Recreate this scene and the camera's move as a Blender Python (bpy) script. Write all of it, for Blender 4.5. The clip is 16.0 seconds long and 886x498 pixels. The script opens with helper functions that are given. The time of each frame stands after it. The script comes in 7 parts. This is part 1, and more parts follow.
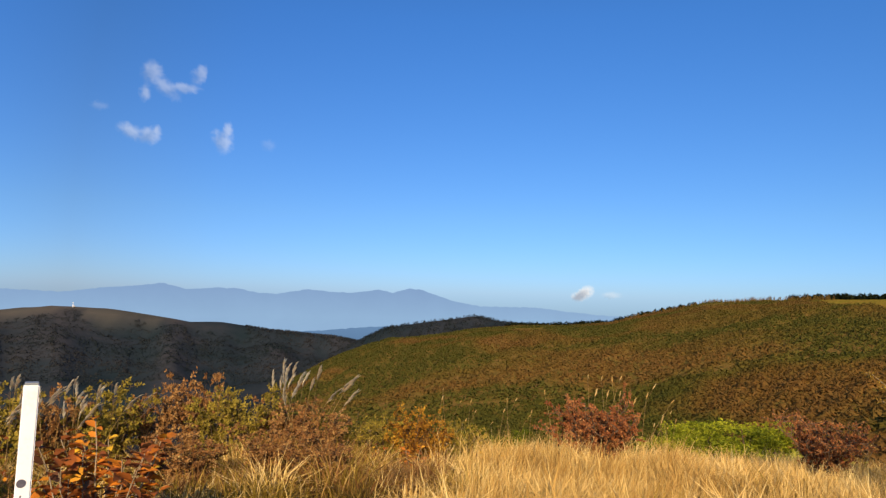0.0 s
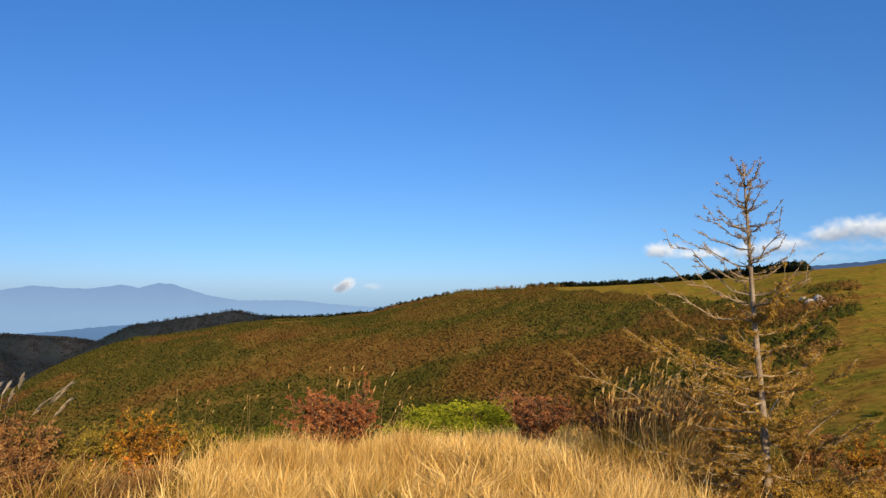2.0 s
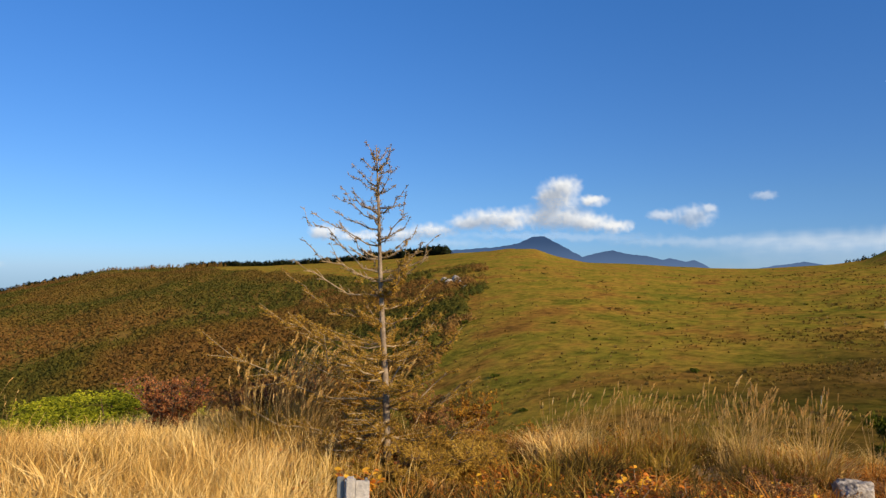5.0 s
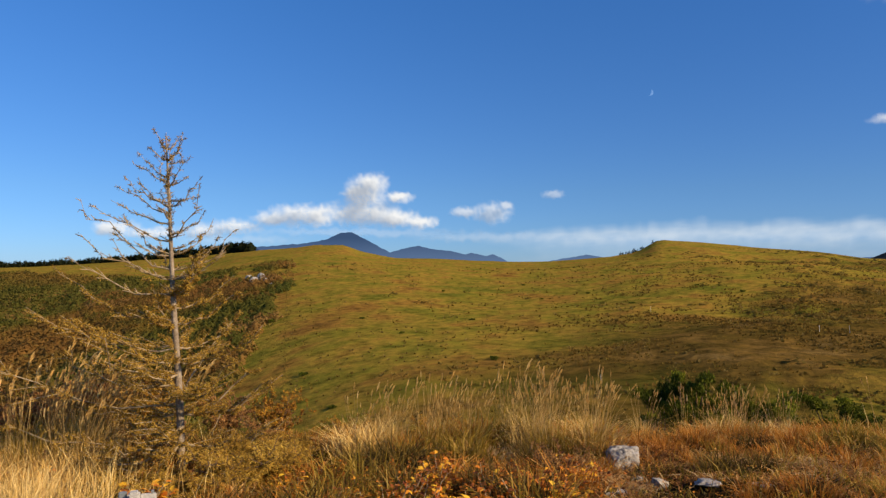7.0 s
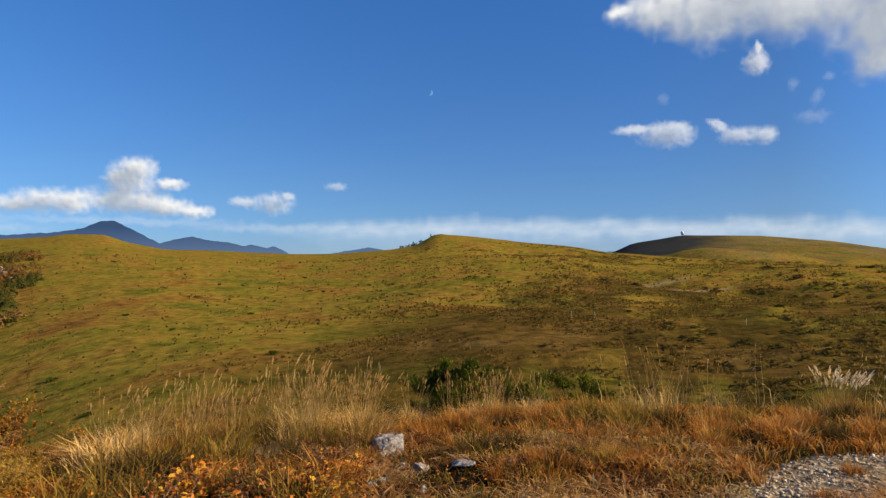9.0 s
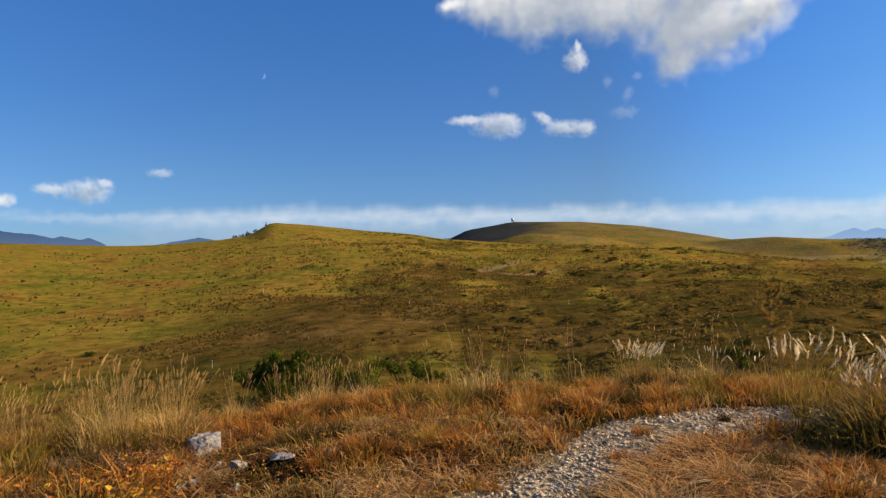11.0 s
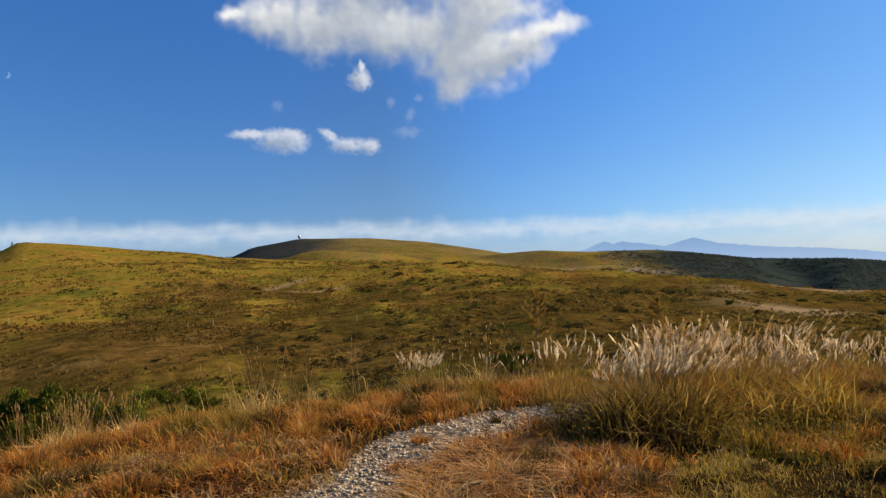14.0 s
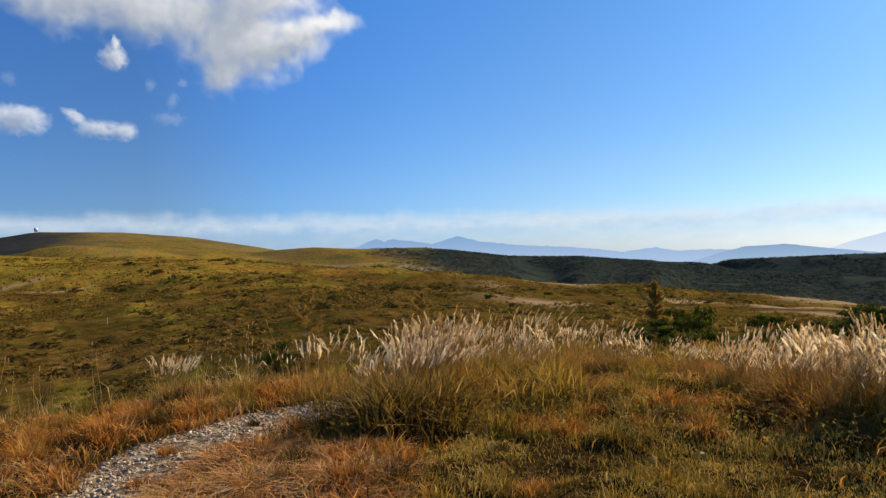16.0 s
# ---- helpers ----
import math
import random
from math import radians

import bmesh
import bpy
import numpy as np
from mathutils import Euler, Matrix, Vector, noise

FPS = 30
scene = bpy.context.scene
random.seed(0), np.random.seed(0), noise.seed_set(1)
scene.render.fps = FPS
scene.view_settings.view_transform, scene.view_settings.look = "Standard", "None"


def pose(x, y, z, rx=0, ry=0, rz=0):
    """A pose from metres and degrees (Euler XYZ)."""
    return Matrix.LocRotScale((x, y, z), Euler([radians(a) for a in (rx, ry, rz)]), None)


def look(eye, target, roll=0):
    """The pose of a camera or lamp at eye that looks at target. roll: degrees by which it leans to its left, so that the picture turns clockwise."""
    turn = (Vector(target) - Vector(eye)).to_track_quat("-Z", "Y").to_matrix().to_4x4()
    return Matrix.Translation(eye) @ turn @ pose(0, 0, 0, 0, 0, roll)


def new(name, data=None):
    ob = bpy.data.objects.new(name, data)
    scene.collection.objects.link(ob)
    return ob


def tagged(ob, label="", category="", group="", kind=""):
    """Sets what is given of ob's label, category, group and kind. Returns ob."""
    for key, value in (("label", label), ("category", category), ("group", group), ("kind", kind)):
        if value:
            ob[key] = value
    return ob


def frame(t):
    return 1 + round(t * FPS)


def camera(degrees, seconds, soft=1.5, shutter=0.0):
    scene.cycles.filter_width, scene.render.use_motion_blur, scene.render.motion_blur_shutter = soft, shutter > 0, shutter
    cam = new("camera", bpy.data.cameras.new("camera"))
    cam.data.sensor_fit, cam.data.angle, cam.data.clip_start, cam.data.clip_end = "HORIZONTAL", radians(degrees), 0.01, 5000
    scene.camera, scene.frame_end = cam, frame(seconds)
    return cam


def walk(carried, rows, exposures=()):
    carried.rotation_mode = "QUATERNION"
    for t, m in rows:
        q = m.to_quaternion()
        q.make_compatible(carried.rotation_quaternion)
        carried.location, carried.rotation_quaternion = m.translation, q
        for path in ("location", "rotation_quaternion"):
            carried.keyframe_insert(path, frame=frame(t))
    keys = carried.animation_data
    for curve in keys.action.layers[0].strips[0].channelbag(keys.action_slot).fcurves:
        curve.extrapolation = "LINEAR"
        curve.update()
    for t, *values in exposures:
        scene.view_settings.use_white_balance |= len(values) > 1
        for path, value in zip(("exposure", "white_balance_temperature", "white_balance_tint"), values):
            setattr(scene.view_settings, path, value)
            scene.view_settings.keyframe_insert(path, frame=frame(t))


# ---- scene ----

cam = camera(66.26, 16.0, soft=1.35)
# seconds, eye (x, y, z), heading, pitch, roll
PATH = [
    (0.0, 0.0, 0.0, 1.65, 0.0, 3.67, 1.41),
    (0.5, 0.072, 0.014, 1.653, -4.97, 2.87, 0.74),
    (1.0, 0.146, 0.009, 1.655, -10.15, 3.35, 1.07),
    (1.5, 0.202, -0.028, 1.664, -14.66, 3.31, 0.34),
    (2.0, 0.261, -0.045, 1.664, -19.93, 3.32, 0.42),
    (2.5, 0.334, -0.052, 1.663, -24.77, 3.53, 0.29),
    (3.0, 0.402, -0.063, 1.655, -29.76, 3.4, 0.2),
    (3.5, 0.447, -0.087, 1.651, -33.58, 2.81, -0.4),
    (4.0, 0.485, -0.114, 1.647, -38.01, 2.41, -0.2),
    (6.5, 0.552, -0.141, 1.61, -60.31, 1.75, 0.63),
    (7.0, 0.566, -0.166, 1.613, -63.78, 1.7, -0.19),
    (7.5, 0.585, -0.208, 1.613, -68.57, 1.59, -0.33),
    (8.0, 0.61, -0.245, 1.615, -72.56, 1.41, -0.37),
    (8.5, 0.639, -0.269, 1.615, -76.34, 1.31, -0.45),
    (9.0, 0.663, -0.291, 1.614, -81.98, 1.02, -0.1),
    (9.5, 0.678, -0.334, 1.614, -86.51, 0.48, -0.18),
    (12.0, 0.687, -0.574, 1.604, -101.2, 0.11, -1.11),
    (12.5, 0.686, -0.593, 1.602, -104.36, 0.16, -0.88),
    (13.0, 0.713, -0.6, 1.6, -106.5, -0.06, -1.22),
    (13.5, 0.73, -0.598, 1.597, -109.4, 0.8, -1.23),
    (14.0, 0.725, -0.61, 1.587, -113.32, 0.75, -2.2),
    (14.5, 0.718, -0.658, 1.584, -118.23, 0.31, -1.25),
    (15.0, 0.717, -0.693, 1.583, -122.5, 0.19, -1.25),
    (15.5, 0.709, -0.72, 1.583, -128.27, -0.04, -0.82),
    (16.0, 0.7, -0.742, 1.58, -132.3, -0.18, -1.87),
]
walk(cam, [(t, pose(x, y, z, 90 + p, 0, h) @ pose(0, 0, 0, 0, 0, r)) for t, x, y, z, h, p, r in PATH])

# ---- sky and sun ----
SUN_HEADING, SUN_HEIGHT = 181.0, 27.0
world = bpy.data.worlds.new("sky")
scene.world = world
world.use_nodes = True
wn, wl = world.node_tree.nodes, world.node_tree.links
wn.clear()
sky = wn.new("ShaderNodeTexSky")
sky.sky_type = "NISHITA"
sky.sun_disc = False
sky.sun_elevation, sky.sun_rotation = radians(SUN_HEIGHT), radians(SUN_HEADING)
sky.altitude, sky.air_density, sky.dust_density, sky.ozone_density = 1700, 1.0, 0.6, 5.0
clear = wn.new("ShaderNodeMix")
clear.data_type, clear.blend_type = "RGBA", "MULTIPLY"
clear.inputs[0].default_value = 1.0
# thin dry haze dims the lowest sky, the air above is clear and deep blue
up = wn.new("ShaderNodeSeparateXYZ")
wl.new(wn.new("ShaderNodeTexCoord").outputs["Generated"], up.inputs[0])
air = wn.new("ShaderNodeValToRGB")
air.color_ramp.elements.new(0.5)
for e, (p, c) in zip(air.color_ramp.elements, [(0.0, (0.50, 0.61, 0.93)), (0.11, (0.57, 0.71, 0.93)), (0.38, (0.53, 0.90, 1.28))]):
    e.position, e.color = p, (*c, 1)
wl.new(up.outputs[2], air.inputs[0])
turn_dot = wn.new("ShaderNodeVectorMath")
turn_dot.operation = "DOT_PRODUCT"
turn_dot.inputs[1].default_value = (0.321, 0.383, 0.0)
wl.new(up.inputs[0].links[0].from_socket, turn_dot.inputs[0])
half = wn.new("ShaderNodeMath")
half.operation, half.inputs[1].default_value = "ADD", 0.5
wl.new(turn_dot.outputs["Value"], half.inputs[0])
side = wn.new("ShaderNodeValToRGB")
while len(side.color_ramp.elements) < 7:
    side.color_ramp.elements.new(0.5)
for e, (p, c) in zip(side.color_ramp.elements, [(0.15, (1.56, 1.43, 1.15)), (0.40, (1.38, 1.30, 1.10)), (0.50, (1.22, 1.28, 1.19)), (0.60, (1.05, 1.18, 1.19)), (0.68, (0.99, 1.00, 0.95)), (0.76, (1.00, 1.08, 1.07)), (0.98, (1.09, 1.20, 1.16))]):
    e.position, e.color = p, (*c, 1)
wl.new(half.outputs[0], side.inputs[0])
both = wn.new("ShaderNodeMix")
both.data_type, both.blend_type = "RGBA", "MULTIPLY"
both.inputs[0].default_value = 1.0
wl.new(air.outputs[0], both.inputs[6])
wl.new(side.outputs[0], both.inputs[7])
wl.new(both.outputs[2], clear.inputs[7])
bg = wn.new("ShaderNodeBackground")
bg.inputs["Strength"].default_value = 0.078
wout = wn.new("ShaderNodeOutputWorld")
wl.new(sky.outputs[0], clear.inputs[6])
wl.new(clear.outputs[2], bg.inputs[0])
wl.new(bg.outputs[0], wout.inputs[0])

sun_data = bpy.data.lights.new("sun", "SUN")
sun_data.energy, sun_data.angle, sun_data.color = 5.0, radians(0.5), (1.0, 0.75, 0.475)
sun = new("sun", sun_data)
sa, se = radians(SUN_HEADING), radians(SUN_HEIGHT)
sun.matrix_world = look((300 * math.sin(sa) * math.cos(se), 300 * math.cos(sa) * math.cos(se), 300 * math.sin(se)), (0, 0, 0))
scene.view_settings.exposure = 0.45

# ---- number fields ----
RNG = np.random.default_rng(7)
LATTICE = RNG.random((256, 256))


def smooth_noise(x, y, size):
    """Value noise in 0..1 at that feature size, on arrays."""
    x, y = np.asarray(x, float) / size + 71.3, np.asarray(y, float) / size + 37.7
    i, j = np.floor(x).astype(int), np.floor(y).astype(int)
    u, v = x - i, y - j
    u, v = u * u * (3 - 2 * u), v * v * (3 - 2 * v)
    a, b = LATTICE[i % 256, j % 256], LATTICE[(i + 1) % 256, j % 256]
    c, d = LATTICE[i % 256, (j + 1) % 256], LATTICE[(i + 1) % 256, (j + 1) % 256]
    return a + (b - a) * u + (c - a) * v + (a - b - c + d) * u * v


def fbm(x, y, size, octaves=4):
    total, weight, amount = 0.0, 0.0, 1.0
    for k in range(octaves):
        total = total + amount * smooth_noise(x + 13.7 * k, y - 9.1 * k, size / 2 ** k)
        weight, amount = weight + amount, amount * 0.55
    return total / weight


def ramp01(v, lo, hi):
    v = np.clip((np.asarray(v, float) - lo) / (hi - lo), 0, 1)
    return v * v * (3 - 2 * v)


# ---- the lie of the land ----
CX, CY, EYE = 0.4, -0.3, 1.65


def polar(x, y):
    dx, dy = np.asarray(x, float) - CX, np.asarray(y, float) - CY
    az = np.degrees(np.arctan2(-dx, dy))
    return np.where(az > 90, az - 360, az), np.hypot(dx, dy)


STAND_X = [(60, 0.0), (30, 0.0), (0, 0.15), (-34, 0.45), (-60, 0.55), (-80, 0.65), (-105, 0.69), (-135, 0.70), (-200, 0.70)]
STAND_Y = [(60, 0.0), (30, 0.0), (0, 0.0), (-34, -0.09), (-60, -0.14), (-80, -0.28), (-105, -0.59), (-135, -0.74), (-200, -0.74)]


def place(az, r):
    """The point at that heading and distance from where one stands when facing it."""
    return knots(az, STAND_X) - r * np.sin(np.radians(az)), knots(az, STAND_Y) + r * np.cos(np.radians(az))


def knots(az, pairs, blur=0.0):
    pairs = sorted(pairs)
    if blur:
        return sum(knots(az + d * blur, pairs) for d in (-1, -0.66, -0.33, 0, 0.33, 0.66, 1)) / 7
    return np.interp(az, [p[0] for p in pairs], [p[1] for p in pairs])


BROW = [(-270, 11), (-215, 14), (-165, 14), (-140, 14), (-125, 12.5), (-110, 12.5), (-95, 11.5), (-80, 10), (-60, 9.5), (-46, 10), (-30, 12), (-10, 10.5), (10, 11), (90, 11)]
FALL = [(-270, 0.30), (-215, 0.1), (-165, 0.075), (-140, 0.085), (-120, 0.13), (-105, 0.24), (-90, 0.28), (90, 0.30)]
# crest heights in degrees above the eye's level, by heading
WOODED_CREST = [(90, -12), (30, -11), (14, -8.4), (11, -6.7), (8.4, -5.4), (6.1, -4.5), (4.3, -3.95), (1.9, -3.75), (-3.3, -3.0), (-6.1, -2.75),
                (-10.3, -2.6), (-13.9, -2.2), (-16.6, -1.5), (-19.2, -0.95), (-21.2, -0.4), (-25.3, -0.1), (-28.7, 0.1), (-33, 0.25), (-36.7, 0.45), (-43.8, 1.0)]
GRASSY_CREST = [(-48.7, 1.55), (-50.5, 1.7), (-53.2, 2.1), (-55.5, 2.05), (-56.9, 1.5), (-59.8, 0.88), (-69.3, 0.66), (-72.1, 0.64), (-77.6, 0.93), (-79.6, 1.3), (-81.4, 2.35),
                (-83.7, 2.12), (-87, 1.78), (-90.9, 1.34), (-93.9, 0.95), (-95.8, 0.6), (-103, 0.2), (-109, -0.05), (-116.8, -0.6), (-123.4, -1.5), (-129.6, -2.4), (-137, -3.35), (-142.4, -3.98), (-148.7, -4.54), (-155.4, -4.93), (-165, -5.35), (-215, -5.6), (-270, -12)]
CREST_FAR = [(90, 1100), (10, 1150), (-20, 1250), (-36, 1050), (-50, 800), (-60, 740), (-70, 800), (-81, 800), (-95, 760), (-110, 660), (-125, 560), (-145, 480), (-215, 480), (-270, 1100)]
FOOT_R = [(90, 300), (0, 260), (-20, 180), (-40, 105), (-62, 70), (-85, 60), (-215, 50), (-270, 300)]
FOOT = [(90, -17), (0, -17), (-40, -16), (-55, -14), (-85, -13.5), (-100, -12.5), (-115, -10.5), (-130, -8.8), (-145, -8.2), (-160, -8.8), (-215, -8.8), (-270, -17)]
DOME_CREST = [(-80, -14), (-88, -4), (-93, 0.0), (-95.8, 0.6), (-97.6, 1.42), (-101.4, 2.05), (-107, 1.9), (-112, 1.4), (-118.4, 0.22), (-122, -0.6), (-128, -3), (-136, -14)]
KNOLL_CREST = [(-96, -14), (-104, -3), (-111, -0.6), (-118, 0.15), (-121.7, 0.28), (-125.5, 0.0), (-130.2, 0.0), (-133.1, -0.3), (-137.8, -0.95), (-143.9, -1.15), (-147, -1.5), (-150.5, -1.78), (-152.8, -1.85), (-156, -2.6), (-165, -3.2), (-190, -3.6), (-215, -4), (-262, -14)]
INNER_CREST = [(-92, -14), (-96, -2.5), (-99.9, 0.28), (-101.3, 0.83), (-103.2, 1.06), (-106.1, 0.85), (-109.9, 0.31), (-114.5, -0.5), (-122, -3), (-130, -14)]
PLANTED_CREST = [(-140, -14), (-150, -3.4), (-153.4, -2.15), (-155.1, -1.72), (-159.4, -1.6), (-165.4, -1.45), (-180, -1.3), (-215, -1.6), (-250, -14)]
LEFT_CREST = [(88, -16), (65, -2), (50, -2.2), (32.9, -1.95), (30.9, -1.78), (29.8, -1.64), (28.4, -1.7), (26.1, -1.8), (24.4, -2.05), (21.7, -2.45), (20.1, -2.8), (17.9, -2.74), (16.2, -2.98), (14, -3.35), (11.2, -3.62), (8.5, -3.86), (6.6, -4.2), (3, -5.4), (-3, -8), (-10, -16)]
SPUR_CREST = [(18, -14), (12, -8), (8.4, -4.9), (4.8, -3.05), (1.9, -2.6), (-0.9, -2.2), (-2.8, -1.88), (-4.7, -2.22), (-6.1, -2.45), (-14, -2.75), (-20, -4), (-28, -14)]


def rise(az, r, pairs, far, foot_el, foot_r, back):
    """A hill seen from the knoll: it climbs from its foot to its crest, and falls away behind."""
    crest = knots(az, pairs)
    broad = (knots(az, pairs, 9.0) + knots(az, pairs, 5.0)) / 2
    foot_el = np.minimum(foot_el, broad - 1.5)
    u = np.log(np.maximum(r, 0.5) / foot_r) / np.log(far / foot_r)
    crest = broad + (crest - broad) * ramp01(u, 0.72, 0.99)
    el = foot_el + (crest - foot_el) * np.sin(np.clip(u, 0, 1) * math.pi / 2) ** 0.92 + 60 * np.minimum(u, 0)
    front = EYE + r * np.tan(np.radians(np.clip(el, -80, 30)))
    top = EYE + far * np.tan(np.radians(crest))
    return np.where(r < far, np.where(r < foot_r * 0.5, -500.0, front), top - back * (r - far))


def ground_z(x, y):
    az, r = polar(x, y)
    brow, fall = knots(az, BROW, 5.0), knots(az, FALL, 8.0)
    q = r - brow
    z = -0.055 * np.maximum(r - 1.5, 0) - fall * (np.sqrt(q * q + 6) + q) / 2
    z = z + 0.10 * (fbm(x, y, 2.2, 3) - 0.5) * ramp01(r, 2, 5)
    # tussocky hummocks beside the smooth track
    near = np.nonzero((r > 3.5) & (r < 16))
    if near[0].size:
        hx, hy, hr = np.asarray(x)[near], np.asarray(y)[near], r[near]
        z[near] = z[near] + 0.24 * (fbm(hx, hy, 0.75, 2) - 0.5) * ramp01(hr, 3.8, 5.2) * (1 - ramp01(hr, 12, 16)) * ramp01(off_track(hx, hy), 0.5, 1.1)
    z = np.maximum(z, -230 - 0.01 * r)
    rough = (fbm(x, y, 110, 4) - 0.5) * np.clip(r - 60, 0, 900) * 0.006
    far = knots(az, CREST_FAR, 6.0)
    rough = rough + (fbm(x, y, 170, 3) - 0.5) * 20 * ramp01(r, 130, 300) * (1 - ramp01(r, far * 0.72, far * 0.95)) * ramp01(-az, 76, 96)
    rough = rough + ((fbm(x, y, 16, 3) - 0.5) * 2.6 + (fbm(x + 50, y, 42, 3) - 0.5) * 4.0) * ramp01(r, 40, 110) * (1 - ramp01(r, far * 0.6, far * 0.9)) * (0.3 + 0.7 * ramp01(-az, 62, 92)) * ramp01(-az, 50, 56)
    # spurs and gullies that run slantwise down the wooded slope
    spurs = np.abs(smooth_noise(az * 5 + 62 * np.log(np.maximum(r, 1)), az * 0.7 - 9 * np.log(np.maximum(r, 1)), 17.0) - 0.5) + 0.4 * (smooth_noise(az * 5 + 50 * np.log(np.maximum(r, 1)), az, 7.0) - 0.5)
    rough = rough - np.clip(spurs + 0.1, 0, 1) * fbm(x, y, 140, 2) * np.clip(r, 0, 700) * 0.030 * ramp01(az, -49, -40) * ramp01(r, 120, 240) * (1 - ramp01(r, far * 0.72, far * 0.95))
    z = np.maximum(z, rise(az, r, WOODED_CREST + GRASSY_CREST, far, knots(az, FOOT, 8.0), knots(az, FOOT_R, 10.0), 0.16) + rough)
    z = np.maximum(z, rise(az, r, INNER_CREST, 1080.0, -4.0, 760.0, 0.16) + rough * 0.3)
    z = np.maximum(z, rise(az, r, DOME_CREST, 1500.0, -2.0, 880.0, 0.2) + rough * 0.4)
    z = np.maximum(z, rise(az, r, KNOLL_CREST, 1250.0, -7.5, 560.0, 0.2) + rough * 0.5 + ((fbm(x, y, 190, 3) - 0.7) * 26 + 20 * (smooth_noise(az * 10 + 0.02 * r, r * 0.02, 30.0) - 1.0)) * ramp01(r, 640, 780) * (1 - ramp01(r, 1080, 1230)))
    gullies = (smooth_noise(az * 10 + 0.006 * r, r * 0.02, 26.0) + 0.5 * smooth_noise(az * 10 - 0.012 * r, r * 0.03 + 40, 11.0) - 0.75)
    z = np.maximum(z, rise(az, r, PLANTED_CREST, 1700.0, -5.0, 1290.0, 0.2) + rough * 0.4 + (gullies - 0.75) * 16 * ramp01(r, 1300, 1420) * (1 - ramp01(r, 1560, 1690)))
    folds = ((fbm(x, y, 260, 4) - 0.8) * 30 + (gullies - 0.75) * 40) * ramp01(r, 1380, 1600) * (1 - ramp01(r, 1990, 2150))
    z = np.maximum(z, rise(az, r, LEFT_CREST, 2200.0, -9.0, 1350.0, 0.25) + rough * 1.3 + folds)
    z = np.maximum(z, rise(az, r, SPUR_CREST, 2000.0, -7.5, 1500.0, 0.2) + rough * 0.5)
    return z


def gz(x, y):
    return float(ground_z(np.array([x]), np.array([y]))[0])


# how far out the wood reaches, by heading
WOOD_EDGE = [(-51, 300), (-48, 380), (-45, 450), (-42, 520), (-36, 680), (-31, 850), (-28, 1050), (-25, 1500), (90, 6000)]


# the heading at which the wood gives way to open grass, by distance
OPEN_SIDE = [(100, -43), (165, -45), (250, -47.5), (330, -49), (420, -49.5), (600, -48)]


TRACK = [(-16.0, 2.6), (-9.0, 2.2), (-4.0, 1.5), (0.0, 0.9), (2.4, 0.6), (3.4, 0.2), (4.6, -0.7), (5.6, -1.4), (6.75, -2.4), (7.75, -3.6), (8.3, -4.7), (8.5, -5.7), (8.6, -6.9), (9.4, -8.6)]


SIDE_TRACK = [(3.0, -6.2), (3.5, -7.2), (3.9, -8.3), (4.4, -9.6), (5.2, -11.5)]


def off_track(x, y):
    """Distance to the middle of the gravel track; the narrow side track counts as further off."""
    best = np.full(np.shape(x), 1e9)
    for (ax, ay), (bx, by) in zip(SIDE_TRACK, SIDE_TRACK[1:]):
        t = np.clip(((x - ax) * (bx - ax) + (y - ay) * (by - ay)) / ((bx - ax) ** 2 + (by - ay) ** 2), 0, 1)
        best = np.minimum(best, 0.56 + np.hypot(x - ax - t * (bx - ax), y - ay - t * (by - ay)))
    for (ax, ay), (bx, by) in zip(TRACK, TRACK[1:]):
        t = np.clip(((x - ax) * (bx - ax) + (y - ay) * (by - ay)) / ((bx - ax) ** 2 + (by - ay) ** 2), 0, 1)
        best = np.minimum(best, np.hypot(x - ax - t * (bx - ax), y - ay - t * (by - ay)))
    # the track widens where it bends away
    return best - 0.2 * ramp01(x, 7.0, 8.2) * ramp01(y, -7.2, -6.4)


# ---- materials ----
def node_material(name):
    m = bpy.data.materials.new(name)
    m.use_nodes = True
    m.node_tree.nodes.clear()
    return m, m.node_tree.nodes, m.node_tree.links


def ramp_node(n, stops):
    r = n.new("ShaderNodeValToRGB")
    while len(r.color_ramp.elements) < len(stops):
        r.color_ramp.elements.new(0.5)
    for e, (p, c) in zip(r.color_ramp.elements, stops):
        e.position, e.color = p, (*c, 1)
    return r


def noise_node(n, l, coords, scale, detail=4, rough=0.6):
    t = n.new("ShaderNodeTexNoise")
    t.inputs["Scale"].default_value, t.inputs["Detail"].default_value, t.inputs["Roughness"].default_value = scale, detail, rough
    l.new(coords, t.inputs["Vector"])
    return t


def mix_color(n, l, fac, a, b, mode="MIX"):
    x = n.new("ShaderNodeMix")
    x.data_type, x.blend_type = "RGBA", mode
    for slot, v in ((0, fac), (6, a), (7, b)):
        if hasattr(v, "links"):
            l.new(v, x.inputs[slot])
        elif slot == 0:
            x.inputs[0].default_value = v
        else:
            x.inputs[slot].default_value = (*v, 1)
    return x.outputs[2]


def attribute(n, name):
    a = n.new("ShaderNodeAttribute")
    a.attribute_name = name
    return a.outputs["Fac"]


